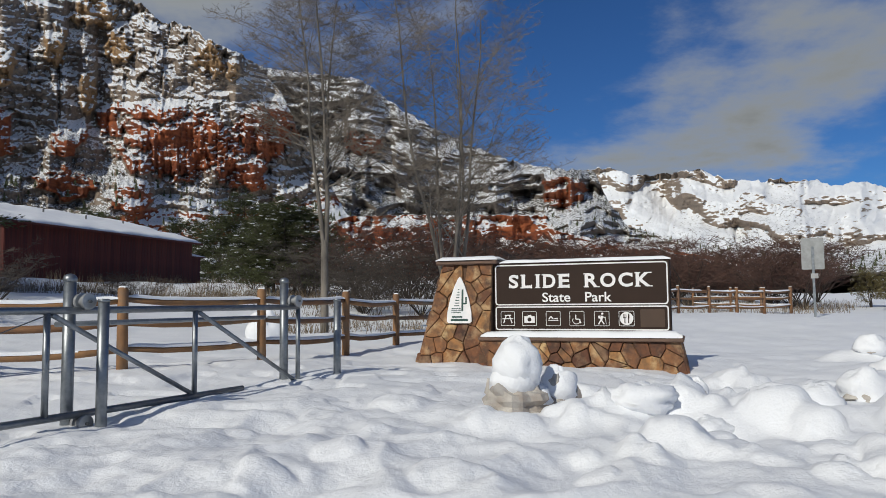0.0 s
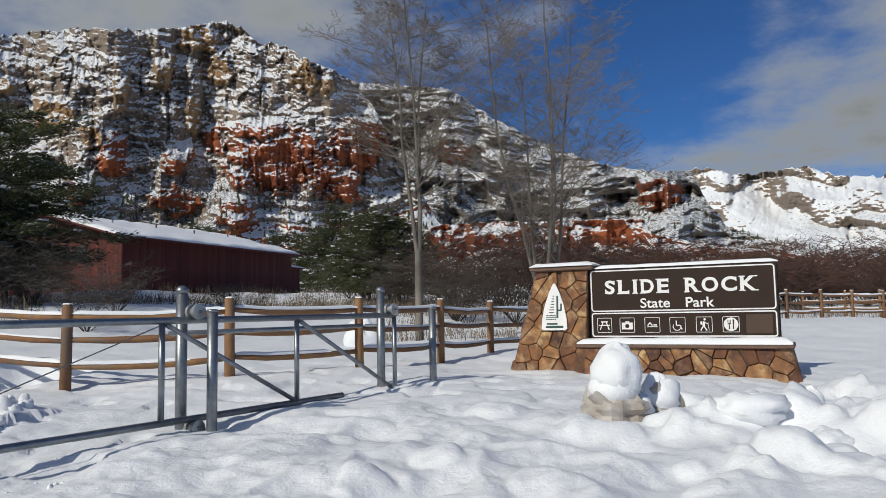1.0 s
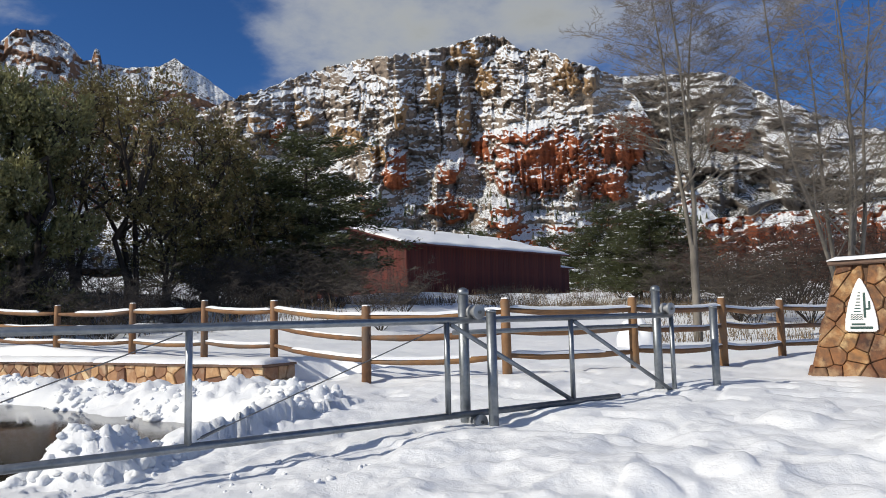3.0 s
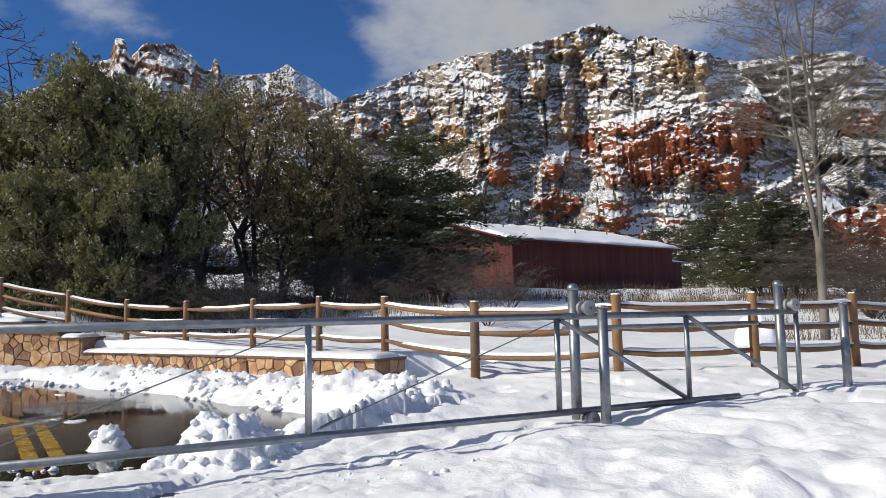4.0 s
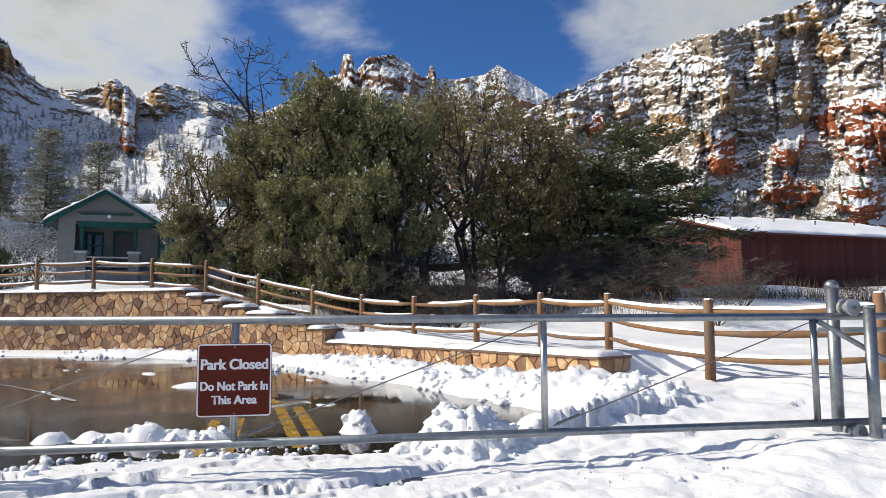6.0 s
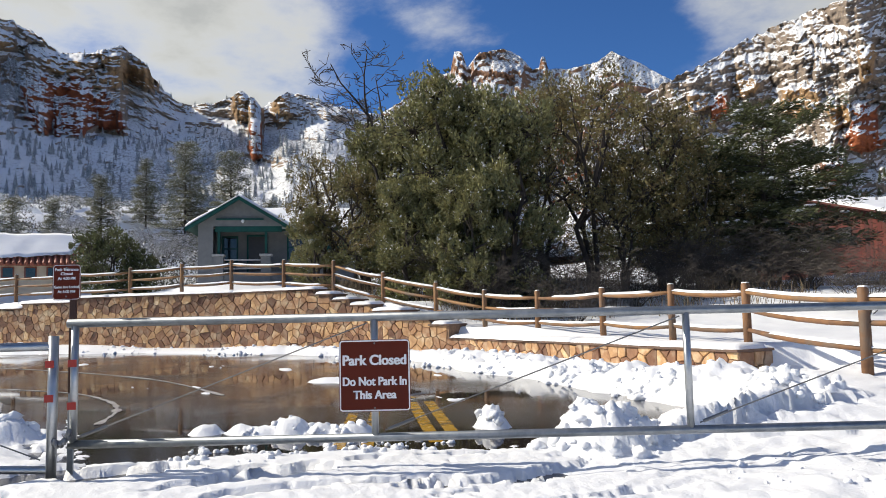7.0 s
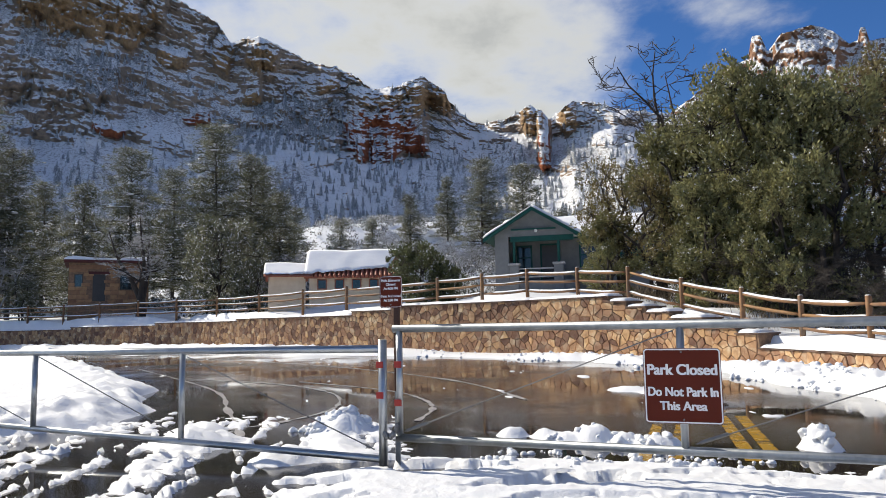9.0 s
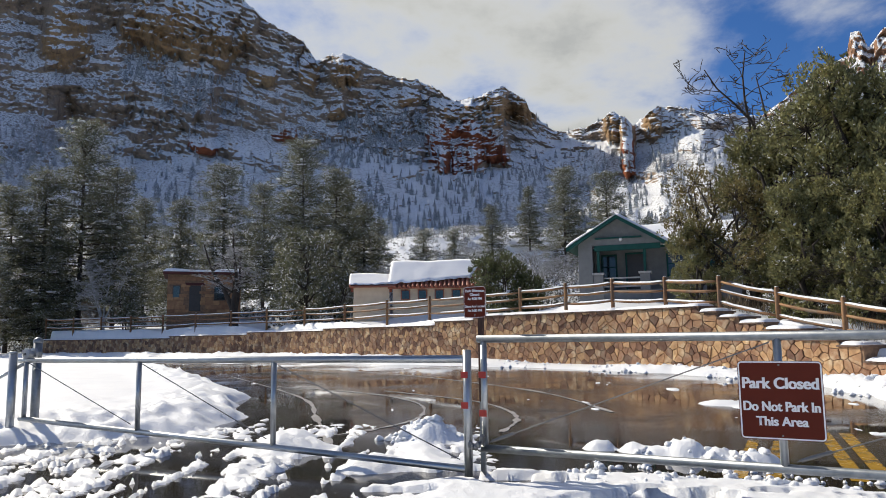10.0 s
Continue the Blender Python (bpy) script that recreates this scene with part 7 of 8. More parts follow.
def leafy_tree(name, label, category, mat, height, spread, seed, clumps=70, per=110, size=0.2, low=0.1, stems=2, shape="round", bark=None, snow=0.0, clump_r=0.16, plume=1.9):
    """An evergreen: stems and limbs, and a crown of leaf sprays in uneven clumps."""
    r = random.Random(seed)
    ob = thing(name, label, category)
    boughs, trunks = Shape(), []
    cents, rads = [], []
    spines = []
    for s in range(stems):
        lean = spread * (0.25 if stems > 1 else 0.05)
        ang = 2 * math.pi * (s + r.random() * 0.5) / stems
        topp = Vector((math.cos(ang) * lean, math.sin(ang) * lean, height * r.uniform(0.8, 0.95)))
        wood = Shape()
        trunks.append(wood)
        spines.append(limb(wood, (math.cos(ang) * 0.12, math.sin(ang) * 0.12, -0.3), topp, 0.045 * height / stems ** 0.5 * 0.55, 0.03, r, 0.05, 8, 6))
    lobes = [(r.uniform(0, 2 * math.pi), r.uniform(0.75, 1.2)) for _ in range(6)]
    knots = []
    if shape != "cone":
        # heavy boughs that carry the crown, with air between them
        count_ = 11 if stems < 3 else 9
        for i in range(count_):
            t = low + (1 - low) * ((i + r.uniform(0.2, 0.8)) / count_) ** 0.85
            env = math.sin(math.pi * min(max((t - low) / (1 - low) * 0.80 + 0.16, 0), 1)) ** 0.6
            a = i * 2.4 + r.uniform(-0.5, 0.5)
            rad = spread * env * r.uniform(0.35, 0.85)
            knots.append((Vector((math.cos(a) * rad, math.sin(a) * rad, height * min(t, 0.9))), spread * r.uniform(0.34, 0.56)))
        for k, size_k in knots:
            spine = r.choice(spines)
            root = min(spine, key=lambda q: abs(q.z - k.z * 0.7))
            limb(boughs, root, k, 0.011 * height, 0.03, r, 0.1, 6, 4)
    for i in range(clumps):
        if knots:
            k, size_k = knots[i % len(knots)]
            d_ = Vector((r.gauss(0, 1), r.gauss(0, 1), r.gauss(0, 1))).normalized()
            c = k + Vector((d_.x, d_.y, d_.z * 0.85)) * size_k * (0.25 + 0.85 * r.random() ** 0.6)
            c.z = min(max(c.z, height * low * 0.6), height * 1.02)
            cents.append(c)
            rads.append(spread * clump_r * r.uniform(0.45, 1.25))
            if r.random() < 0.6:
                limb(boughs, k, c, 0.022, 0.009, r, 0.1, 4, 3)
            continue
        t = low + (1 - low) * (i + r.random()) / clumps
        a = r.uniform(0, 2 * math.pi)
        lob = 0.8 + 0.25 * sum(math.cos(a - la) * lw for la, lw in lobes[:2]) * 0.5
        if shape == "round":
            env = math.sin(math.pi * min(max((t - low) / (1 - low) * 0.86 + 0.13, 0), 1)) ** 0.6
        elif shape == "cone":
            env = (1 - (t - low) / (1 - low)) ** 0.8 * 1.05 + 0.06
        else:
            env = 0.35 + 0.65 * math.sin(math.pi * min((t - low) / (1 - low) * 0.8 + 0.2, 1)) ** 0.8
        rad = spread * env * lob * (0.45 + 0.55 * r.random() ** 0.5)
        c = Vector((math.cos(a) * rad, math.sin(a) * rad, height * t))
        cents.append(c)
        rads.append(spread * clump_r * r.uniform(0.6, 1.4))
        if r.random() < 0.55:
            spine = r.choice(spines)
            root = min(spine, key=lambda q: abs(q.z - c.z * 0.82))
            limb(boughs, root, c, 0.012 * height * 0.5, 0.012, r, 0.07, 5, 3)
    for spine in trunks:
        part("trunk", spine, bark or BARK, ob, smoothed=True)
    tagged(part("branching", boughs, bark or BARK, ob, smoothed=True), kind="stuff")
    mid_z = height * (low + 1) * 0.45
    axes = [(c.x * 0.35 / spread + r.uniform(-0.4, 0.4), c.y * 0.35 / spread + r.uniform(-0.4, 0.4), 0.75 if c.z > mid_z * 0.5 else 0.3) for c in cents]
    v, f = tufts(cents, rads, axes, per, size, seed, long=plume)
    part("crown", mesh_from("crown", v, f, mat), mat, ob)
    if snow:
        lying = Shape()
        for c, q in zip(cents, rads):
            if r.random() < snow:
                lying.lump(c + Vector((r.uniform(-0.5, 0.5) * q, r.uniform(-0.5, 0.5) * q, q * 0.6)), (q * 0.22, q * 0.2, q * 0.07), 0.8, 4, 7, seed=r.random() * 50)
        part("snow_clumps", lying, SNOW, ob, "clumps of snow", smoothed=True)
    return ob


def layered_pine(name, label, mat, height, spread, seed, boughs=46, low=0.15, per=46, size=0.2, droop=0.12, snow=0.2, bush=0.42, trunk_r=0.02, taper=0.75):
    """A conifer: one straight trunk, level boughs in loose tiers with air between them, and flat tufts of needles along each bough."""
    r = random.Random(seed)
    ob = thing(name, label, "tree")
    trunk = Shape().tube([(0, 0, -0.4), (0, 0, height * 0.02), (r.uniform(-0.1, 0.1), r.uniform(-0.1, 0.1), height * 0.5), (0, 0, height * 0.98)], [height * trunk_r * 1.3, height * trunk_r, height * trunk_r * 0.62, 0.02], 9, caps=False)
    part("trunk", trunk, BARK, ob, smoothed=True)
    wood, lying = Shape(), Shape()
    cents, rads, axes = [], [], []
    for i in range(boughs):
        t = low + (0.97 - low) * ((i + r.uniform(0.0, 0.9)) / boughs)
        k = (t - low) / (1 - low)
        reach = spread * (0.18 + 0.82 * (1 - k) ** taper) * r.uniform(0.55, 1.05)
        a = i * 2.39996 + r.uniform(-0.6, 0.6)
        out_ = Vector((math.cos(a), math.sin(a), 0))
        side = Vector((-out_.y, out_.x, 0))
        root = Vector((0, 0, height * t))
        lift = r.uniform(-0.10, 0.16) + (0.35 if k > 0.75 else 0.0)
        tip = root + out_ * reach + Vector((0, 0, reach * (lift - droop)))
        pts = limb(wood, root, tip, 0.012 * height * 0.35 * (1.2 - 0.7 * k), 0.012, r, 0.05, 5, 4)
        n = max(int(reach / (bush * 0.62)), 2)
        for m in range(n):
            f = 0.28 + 0.76 * (m + r.random() * 0.6) / n
            c = root.lerp(tip, min(f, 1.03)) + side * r.uniform(-0.42, 0.42) * reach * 0.45 * (1.1 - 0.5 * f) + Vector((0, 0, r.uniform(-0.12, 0.2)))
            cents.append(c)
            rads.append(bush * r.uniform(0.55, 1.1))
            axes.append(out_ * 0.8 + side * r.uniform(-0.8, 0.8) + Vector((0, 0, r.uniform(-0.05, 0.4))))
            if r.random() < snow:
                lying.lump(c + Vector((0, 0, bush * 0.30)), (bush * r.uniform(0.25, 0.5), bush * r.uniform(0.25, 0.5), bush * 0.10), 0.8, 4, 7, seed=r.random() * 50)
    tagged(part("branching", wood, BARK, ob, smoothed=True), kind="stuff")
    v, f = tufts(cents, rads, axes, per, size, seed, long=1.5, fan=0.9, slim=0.16)
    v = v.reshape(-1, 4, 3)
    mid = np.repeat(np.asarray([tuple(c) for c in cents]), per, axis=0)[:, None, :]
    v[..., 2] = mid[..., 2] + (v[..., 2] - mid[..., 2]) * 0.55
    part("crown", mesh_from("crown", v.reshape(-1, 3), f, mat), mat, ob)
    if snow:
        part("snow_clumps", lying, SNOW, ob, "clumps of snow", smoothed=True)
    return ob


def bare_tree(name, label, height, seed, bark, twigmat, stems=3, levels=3, spread=0.42, up=0.5, kids=(9, 6, 5), base_r=None, start=0.1, thin=0.005, reach=0.34, category="tree", crook=1.0):
    """A leafless tree: leaders with side limbs all along them, that fork again down to twigs."""
    r = random.Random(seed)
    ob = thing(name, label, category)
    fine, mid = Shape(), Shape()

    def grow(p, d, ln, rad, lev):
        segs = 7 if lev == 0 else 4 if lev == 1 else 3
        pts, q, dd = [p], p, d.copy()
        for i in range(segs):
            pull = up * (0.5 if lev == 0 else 0.35)
            dd = (dd + Vector((r.uniform(-1, 1), r.uniform(-1, 1), r.uniform(-0.6, 0.6))) * (0.10 if lev == 0 else 0.24) * crook + Vector((0, 0, pull * 0.16))).normalized()
            q = q + dd * ln / segs
            pts.append(q)
        r1 = max(rad * 0.16 if lev == 0 else rad * 0.3, thin * 0.6)
        rads = [rad + (r1 - rad) * (i / segs) ** 0.8 for i in range(segs + 1)]
        if lev == 0:
            part("limb", Shape().tube(pts, rads, 8, caps=False), bark, ob, smoothed=True)
        else:
            (mid if lev == 1 else fine).tube(pts, rads, 5 if lev == 1 else 3, caps=False)
        if lev >= levels:
            return
        n = kids[min(lev, len(kids) - 1)]
        for k in range(n):
            t = (0.16 + 0.84 * (k + r.random()) / n) if lev == 0 else (0.25 + 0.75 * (k + r.random()) / n)
            i = min(int(t * segs), segs - 1)
            at = pts[i].lerp(pts[i + 1], t * segs - i)
            way = (pts[i + 1] - pts[i]).normalized()
            an = r.uniform(0, 2 * math.pi)
            side = Vector((math.cos(an), math.sin(an), r.uniform(-0.25, 0.45)))
            nd = (way * 0.55 + side * (0.55 + spread)).normalized()
            size = ln * (reach if lev == 0 else 0.5) * r.uniform(0.7, 1.25) * (1.15 - 0.55 * t)
            grow(at, nd, size, max(rads[i] * r.uniform(0.3, 0.5), thin), lev + 1)
    base = base_r or height * 0.02
    top = Vector((0, 0, height * start))
    if start > 0:
        part("trunk", Shape().tube([(0, 0, -0.4), (0, 0, 0.1), tuple(top * 0.6), tuple(top + Vector((0, 0, 0.15)))], [base * 1.4, base * 1.12, base, base * 0.9], 12, caps=False), bark, ob, smoothed=True)
    for s in range(stems):
        a = 2 * math.pi * (s + r.uniform(-0.25, 0.25)) / stems
        lean = spread * ((0.38 if stems < 5 else 0.9) if stems > 1 else 0.1) * r.uniform(0.5, 1.2)
        d = Vector((math.cos(a) * lean, math.sin(a) * lean, 1.0)).normalized()
        grow(top + Vector((math.cos(a), math.sin(a), 0)) * base * 0.35, d, height * (1 - start) * r.uniform(0.78, 1.0), base * (0.66 if stems > 1 else 0.9), 0 if start > 0 else 1)
    tagged(part("branching", mid, bark, ob, smoothed=True), kind="stuff")
    tagged(part("brushwood", fine, twigmat, ob), kind="stuff")
    return ob


def set_at(ob, az, d, scale=1.0, turn=0.0, sink=0.1, z=None):
    p = polar(az, d)
    zz = heights(p.x, p.y) - sink if z is None else z
    ob.matrix_world = Matrix.Translation((p.x, p.y, zz)) @ pose(0, 0, 0, 0, 0, turn) @ Matrix.Diagonal((scale, scale, scale, 1))
    return ob


def clone(ob, az, d, scale=1.0, turn=0.0, sink=0.1, tall=1.0):
    p = polar(az, d)
    c = copy_thing(ob, Matrix.Identity(4))
    c.matrix_world = Matrix.Translation((p.x, p.y, heights(p.x, p.y) - sink)) @ pose(0, 0, 0, 0, 0, turn) @ Matrix.Diagonal((scale, scale, scale * tall, 1))
    return c


# the big evergreens between the bungalow and the barn
jun_label = "large dense olive-green juniper with flecks of snow"
j1 = set_at(leafy_tree("juniper", jun_label, "tree", JUNIPER, 9.2, 2.8, 21, 560, 62, 0.15, 0.05, 2, "round", snow=0.16, clump_r=0.105), 63.5, 29.5)
j2 = set_at(leafy_tree("juniper", jun_label, "tree", JUNIPER, 8.2, 2.4, 22, 480, 62, 0.15, 0.03, 2, "oval", snow=0.16, clump_r=0.11), 58.5, 28.0)
j3 = set_at(leafy_tree("evergreen_oak", "broad evergreen oak with dark twisting limbs", "tree", OAK, 9.0, 3.2, 23, 300, 34, 0.14, 0.28, 3, "round", snow=0.14, clump_r=0.115, plume=1.2), 52.0, 30.5)
j4 = set_at(leafy_tree("evergreen_oak", "spreading evergreen oak with bronze-green leaves", "tree", OAK, 8.2, 2.9, 24, 280, 34, 0.14, 0.22, 3, "round", snow=0.14, clump_r=0.115, plume=1.2), 46.5, 32.0)
for src, az, d, s, turn, tall in ((j2, 61.5, 26.8, 0.62, 90, 1.0), (j1, 68.0, 31.5, 0.86, 140, 0.95), (j3, 72.6, 32.5, 0.70, 200, 0.95), (j4, 70.3, 31.0, 0.72, 60, 0.85), (j2, 66.5, 28.5, 0.66, 250, 0.9), (j1, 60.5, 31.5, 0.96, 300, 1.0), (j2, 73.6, 31.6, 0.52, 30, 0.85),
                                  (j3, 55.5, 33.5, 0.98, 120, 1.02), (j4, 49.5, 31.0, 0.78, 100, 0.9), (j4, 43.8, 31.0, 0.66, 210, 0.95)):
    clone(src, az, d, s, turn, tall=tall)
pine_label = "dark layered pine with spreading branches"
p1 = set_at(layered_pine("pine", pine_label, PINE, 7.8, 4.9, 31, 60, 0.18, 56, 0.24, 0.04, 0.14, 0.50, taper=0.5), 39.2, 33.0, 1.0)
clone(p1, 38.6, 37.0, 0.84, 100)
clone(p1, 43.5, 34.0, 0.82, 50)
clone(p1, 42.6, 40.5, 1.0, 20)
clone(p1, 44.0, 43.0, 1.1, 20)
clone(p1, 46.0, 37.5, 0.95, 240)
clone(j2, 41.5, 39.0, 0.7, 20)
clone(j2, 43.0, 41.0, 0.9, 20)
# dark evergreens at the end of the barn
for az, d, s, turn in ((13.6, 46.0, 0.66, 0), (12.4, 44.0, 0.74, 80), (10.8, 45.5, 0.68, 30), (15.4, 74.0, 1.2, 60), (13.2, 47.0, 0.68, 140), (11.6, 48.0, 0.70, 90), (26.0, 92.0, 1.1, 20), (28.8, 98.0, 1.0, 70), (20.0, 84.0, 1.0, 40), (33.0, 95.0, 1.0, 140), (9.0, 90.0, 1.0, 60), (17.2, 78.0, 1.0, 200)):
    clone(p1, az, d, s, turn)

# bare cottonwoods behind the near fence
set_at(bare_tree("cottonwood", "tall leafless cottonwood with pale bark in snow", 13.5, 44, BARK_PALE, TWIG, 3, 4, 0.34, 0.9, (20, 9, 7, 4), 0.125, 0.22, 0.005, 0.34), 9.3, 24.0)
set_at(bare_tree("cottonwood", "tall leafless cottonwood with many upright limbs", 13.2, 47, BARK_PALE, TWIG, 5, 4, 0.40, 0.9, (16, 8, 7, 4), 0.13, 0.04, 0.005, 0.32), -0.6, 26.0)
set_at(bare_tree("dead_tree", "dark dead tree with crooked bare limbs", 11.6, 52, BARK, BARK, 4, 3, 0.55, 0.5, (8, 5, 3), 0.2, 0.35, 0.02, 0.42, crook=3.2), 69.6, 33.5)
bush = bare_tree("bare_shrub", "leafless dark brown shrub standing in snow", 3.2, 61, BARK, TWIG_DARK, 12, 4, 0.9, 0.5, (7, 6, 5, 4), 0.03, 0.0, 0.006, 0.4, category="shrub")
set_at(bush, 37.0, 29.0)
bush_red = bare_tree("bare_shrub", "leafless reddish-brown shrub standing in snow", 3.4, 63, BARK, TWIG_RED, 14, 4, 0.9, 0.4, (7, 6, 6, 4), 0.035, 0.0, 0.008, 0.4, category="shrub")
set_at(bush_red, -13.0, 58.0)
bush_grey = bare_tree("bare_shrub", "leafless shrub with snow-dusted twigs", 2.6, 65, BARK, TWIG_GREY, 12, 4, 1.0, 0.4, (7, 6, 5, 4), 0.03, 0.0, 0.008, 0.4, category="shrub")
set_at(bush_grey, 95.0, 70.0)
rb = random.Random(77)
for i in range(26):
    clone(bush, rb.uniform(-4, 15), rb.uniform(30, 56), rb.uniform(0.6, 1.3), rb.uniform(0, 360))
for i in range(60):
    az = rb.uniform(-28, -2)
    clone(bush_red, az, rb.uniform(48, 72), rb.uniform(0.9, 1.7), rb.uniform(0, 360))
for i in range(22):
    clone(bush, rb.uniform(28, 60), rb.uniform(24, 34), rb.uniform(0.4, 0.9), rb.uniform(0, 360))
for i in range(26):
    clone(bush, rb.uniform(36, 66), rb.uniform(26.5, 33), rb.uniform(0.5, 0.9), rb.uniform(0, 360))
for i in range(6):
    clone(bush, rb.uniform(17, 34), rb.uniform(37, 40), rb.uniform(0.25, 0.45), rb.uniform(0, 360))
for i in range(5):
    clone(bush_grey, rb.uniform(40, 72), rb.uniform(29, 34), rb.uniform(0.5, 1.0), rb.uniform(0, 360))
for i in range(12):
    clone(bush_red, rb.uniform(-9, 8), rb.uniform(38, 50), rb.uniform(1.0, 1.7), rb.uniform(0, 360))
# dry weeds and stubble that stand out of the snow
WEEDS = material("dry weed stalks", (0.20, 0.145, 0.09), 0.9, second=(0.11, 0.085, 0.06), scale=3, island_tint=0.4)
rw = np.random.default_rng(55)
stems_at, tall_, lean_ = [], [], []
for count_, a0, a1, d0, d1, hgt in ((420, 6, 37, 34, 41, 0.55), (420, -4, 34, 40, 60, 0.65), (200, -8, 14, 22, 38, 0.40), (420, 37, 66, 25, 34, 0.60), (260, -30, -6, 38, 58, 0.5), (200, 66, 74, 29, 36, 0.5)):
    for _ in range(count_):
        p = polar(rw.uniform(a0, a1), rw.uniform(d0, d1))
        inside_barn = barn_m.inverted() @ Vector((p.x, p.y, 3.0))
        if -0.3 < inside_barn.x < LB + 3 and -0.3 < inside_barn.y < WB:
            continue
        zz = heights(p.x, p.y)
        for _ in range(9):
            stems_at.append((p.x + rw.normal() * 0.25, p.y + rw.normal() * 0.25, zz - 0.05))
            tall_.append(hgt * rw.uniform(0.4, 1.2))
            lean_.append((rw.normal() * 0.25, rw.normal() * 0.25))
base_, tall_, lean_ = np.array(stems_at), np.array(tall_), np.array(lean_)
across = rw.normal(size=base_.shape) * np.array([1, 1, 0])
across /= np.linalg.norm(across, axis=1, keepdims=True)
tip_ = base_ + np.stack([lean_[:, 0] * tall_, lean_[:, 1] * tall_, tall_], 1)
stalks = np.stack([base_ - across * 0.012, base_ + across * 0.012, tip_ + across * 0.004, tip_ - across * 0.004], 1).reshape(-1, 3)
tagged(new("dry_weeds", mesh_from("dry_weeds", stalks, np.arange(len(stalks)).reshape(-1, 4), WEEDS)), "dry brown weeds standing out of the snow", "weeds", kind="stuff")
# orchard trees by the road on the far right
for i in range(9):
    clone(j4, rb.uniform(-36, -28), rb.uniform(44, 60), rb.uniform(0.30, 0.5), rb.uniform(0, 360), tall=0.8)

# pines and oaks behind the car park
po_label = "tall open ponderosa pine dusted with snow"
q1 = set_at(layered_pine("ponderosa_pine", po_label, PONDEROSA, 17.0, 4.3, 71, 92, 0.14, 62, 0.30, 0.0, 0.10, 0.80, 0.013, 0.5), 103.6, 66.0)
q2 = set_at(layered_pine("ponderosa_pine", po_label, PONDEROSA, 15.0, 4.4, 72, 100, 0.08, 60, 0.30, 0.10, 0.10, 0.76, 0.014, 0.7), 101.0, 70.0)
for src, az, d, s, turn in ((q1, 109.5, 74.0, 0.95, 60), (q2, 112.5, 84.0, 0.95, 120), (q1, 119.2, 80.0, 1.25, 200), (q2, 121.5, 80.0, 1.2, 30), (q1, 117.0, 82.0, 1.0, 90), (q2, 123.5, 82.0, 1.1, 10), (q2, 97.5, 110.0, 0.9, 70), (q1, 82.8, 95.0, 1.0, 160), (q1, 79.5, 105.0, 1.05, 220), (q2, 88.5, 120.0, 0.85, 300),
                            (q2, 91.5, 115.0, 0.7, 40), (q2, 94.0, 105.0, 0.75, 100), (q1, 100.0, 85.0, 0.9, 330), (q1, 106.5, 90.0, 1.0, 10), (q2, 85.5, 130.0, 0.8, 0), (q2, 115.0, 95.0, 1.0, 0), (q1, 126.0, 75.0, 1.1, 0), (q2, 76.5, 120.0, 0.8, 60), (q2, 98.8, 72.0, 0.75, 200)):
    clone(src, az, d, s, turn)
big_oak = leafy_tree("evergreen_oak", "full grey-green oak dusted with snow above the fence", "tree", PONDEROSA, 7.4, 3.2, 73, 300, 50, 0.19, 0.06, 2, "round", snow=0.14, clump_r=0.12, plume=1.3)
set_at(big_oak, 103.3, 56.0)
clone(big_oak, 100.6, 56.0, 0.55, 120)
clone(big_oak, 116.2, 71.0, 0.6, 60, tall=0.8)
clone(big_oak, 120.5, 80.0, 0.9, 200)
round_bush = leafy_tree("evergreen_shrub", "dark rounded evergreen shrub dusted with snow", "shrub", PINE, 3.6, 2.3, 75, 240, 44, 0.15, 0.02, 4, "round", snow=0.2, clump_r=0.13, plume=1.2)
set_at(round_bush, 88.2, 43.5)
clone(round_bush, 86.6, 44.5, 0.7, 80, tall=0.9)
set_at(bare_tree("bare_oak", "gnarled bare oak with snow on its limbs by the cabin", 8.2, 81, BARK, TWIG_GREY, 3, 4, 0.9, 0.3, (10, 6, 5, 4), 0.33, 0.18, 0.012, 0.45, crook=1.8), 108.7, 57.5)
set_at(bare_tree("bare_oak", "bare spreading oak with snow-lined limbs", 6.8, 83, TWIG_GREY, TWIG_GREY, 4, 4, 1.0, 0.2, (9, 6, 5, 4), 0.14, 0.14, 0.012, 0.5), 117.6, 73.0)
for i in range(70):
    az = rb.choice((rb.uniform(70, 104), rb.uniform(116, 124)))
    clone(bush_grey, az, rb.uniform(84 if az > 110 else 58, 130), rb.uniform(0.8, 2.0), rb.uniform(0, 360))


# low snowy scrub on the hillside behind the buildings
rs_ = np.random.default_rng(91)
cents, rads = [], []
for i in range(1500):
    az, d = rs_.uniform(58, 126), rs_.uniform(50, 165)
    q = polar(az, d)
    if math.hypot(q.x + 41.5, q.y - 10.5) < 8.5 or (d < 66 and 92 < az < 101) or (d < 64 and 105 < az < 114.5) or (d < 84 and az > 108):
        continue
    w = rs_.uniform(0.5, 1.3) * (0.8 + d / 160)
    zz = heights(q.x, q.y)
    for k in range(3):
        cents.append((q.x + rs_.normal() * w * 0.5, q.y + rs_.normal() * w * 0.5, zz + w * 0.45))
        rads.append(w * 0.75)
v, f = sprays(cents, rads, 26, 0.5, 92, squash=0.8)
SCRUB = leaf_material("grey snowy scrub", (0.10, 0.098, 0.075), (0.07, 0.07, 0.055), 0.52)
tagged(new("hillside_scrub", mesh_from("hillside_scrub", v, f, SCRUB)), "grey-green scrub heavy with snow on the hillside", "scrub", kind="stuff")


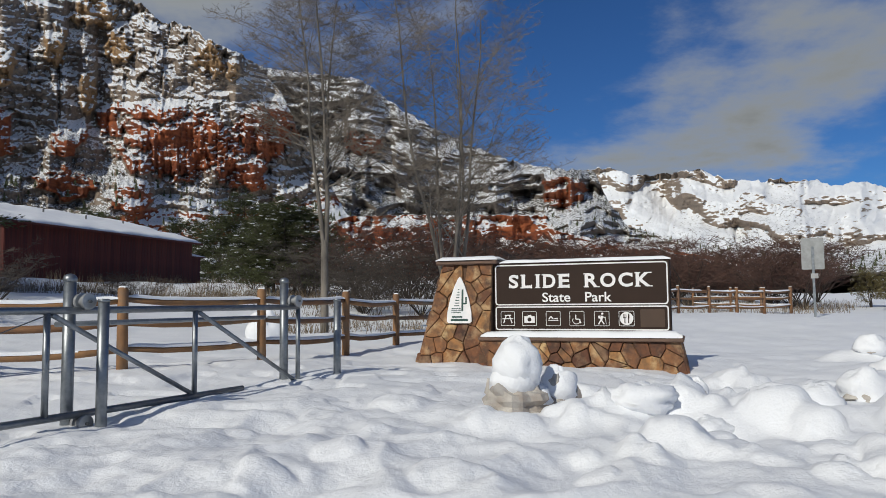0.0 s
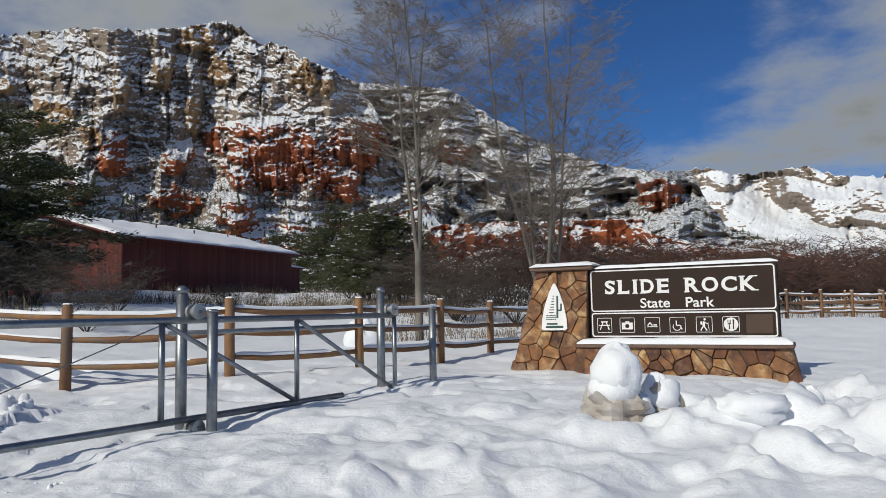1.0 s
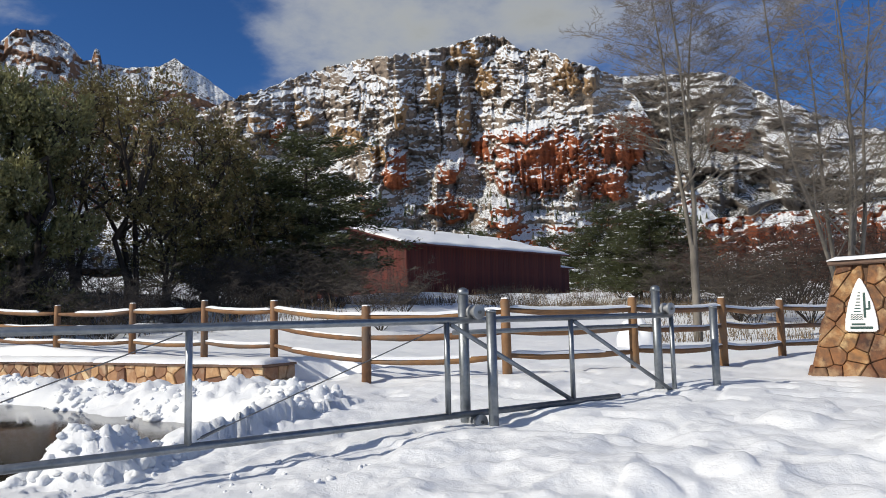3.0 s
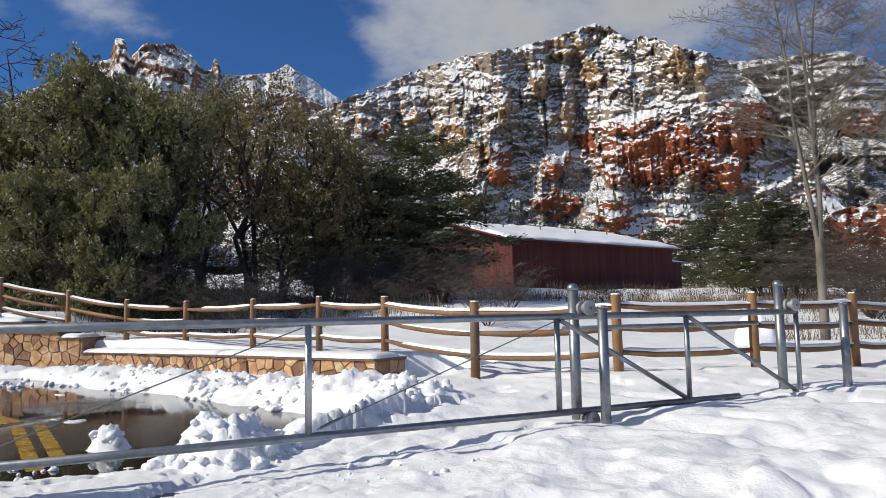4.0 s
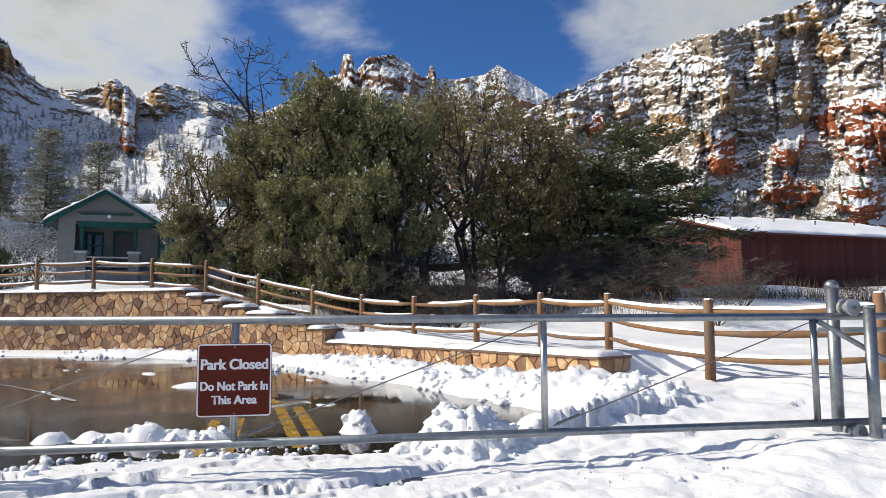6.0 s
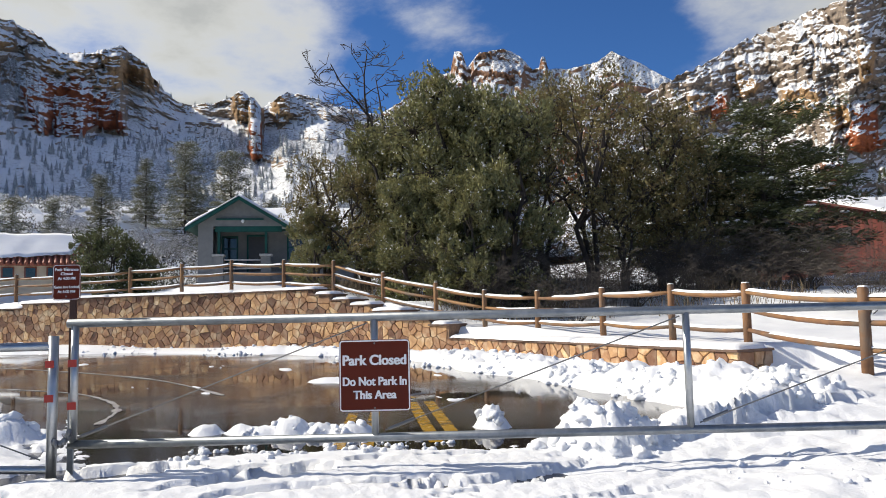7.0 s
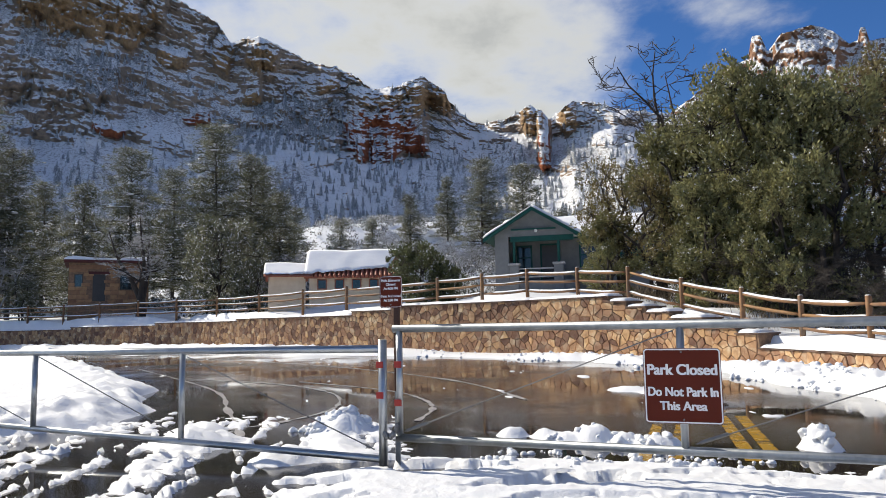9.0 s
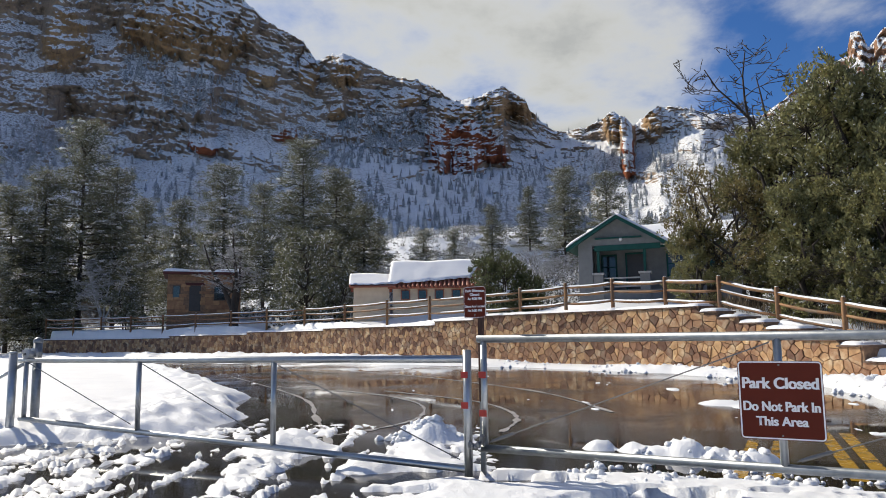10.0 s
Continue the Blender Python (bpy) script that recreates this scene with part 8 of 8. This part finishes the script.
def far_forest(name, label, surface, count, accept, seed, mat, hgt=(7, 13)):
    """Small layered conifers standing on a mountain's surface, as one mesh."""
    A, E, X, Y, Z = SURFACES[surface]
    r = np.random.default_rng(seed)
    shape = Shape()
    done = 0
    for _ in range(count * 12):
        if done >= count:
            break
        i, j = r.integers(1, A.shape[0] - 1), r.integers(1, A.shape[1] - 1)
        a, e = A[i, j], E[i, j]
        if not accept(a, e, r):
            continue
        d = math.hypot(X[i, j], Y[i, j])
        if math.hypot(X[i + 1, j], Y[i + 1, j]) - d < 0.25:
            continue
        h = r.uniform(*hgt)
        base = Vector((X[i, j], Y[i, j], Z[i, j] - 0.6))
        w = h * r.uniform(0.16, 0.26)
        tiers, k = 5, 7
        for t in range(tiers):
            z0, z1 = h * (0.1 + 0.17 * t), h * (0.1 + 0.17 * t + 0.30)
            rad = w * (1 - t / (tiers + 0.3))
            vs = [base + Vector((0, 0, min(z1, h)))]
            off = r.random() * 6
            for q in range(2 * k):
                an = off + math.pi * q / k
                rr_ = rad * (1.0 if q % 2 == 0 else 0.5) * r.uniform(0.8, 1.2)
                vs.append(base + Vector((math.cos(an) * rr_, math.sin(an) * rr_, z0 + (0.12 * h if q % 2 else 0) * 0.6)))
            shape.add(vs, [(0, 1 + q, 1 + (q + 1) % (2 * k)) for q in range(2 * k)])
        done += 1
    return tagged(new(name, shape.mesh(name, mat)), label, "forest", kind="stuff")


def canyon_woods(a, e, r):
    band = float(vnoise(a * 0.35, e * 0.5, 3.0))
    thick = any(abs(a - fa) < wa and abs(e - fe) < we for fa, fe, wa, we in CANYON_WOODS)
    return thick or (e < 19 and r.random() < (0.16 if e < 14 else 0.04) + 0.3 * max(band - 0.5, 0))


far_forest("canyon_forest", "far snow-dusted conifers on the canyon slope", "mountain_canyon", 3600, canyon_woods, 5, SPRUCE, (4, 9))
far_forest("slope_forest", "scattered dark conifers on the mountain's lower slope", "mountain_main", 500, lambda a, e, r: e < 9.5 and r.random() < 0.5, 6, PINE, (3, 6))
far_forest("shoulder_forest", "dark conifers along the shoulder's ridge", "mountain_shoulder", 700, lambda a, e, r: r.random() < 0.3 + 0.5 * float(vnoise(a * 0.5, e * 0.7, 2.0)), 7, PINE, (3, 6.5))
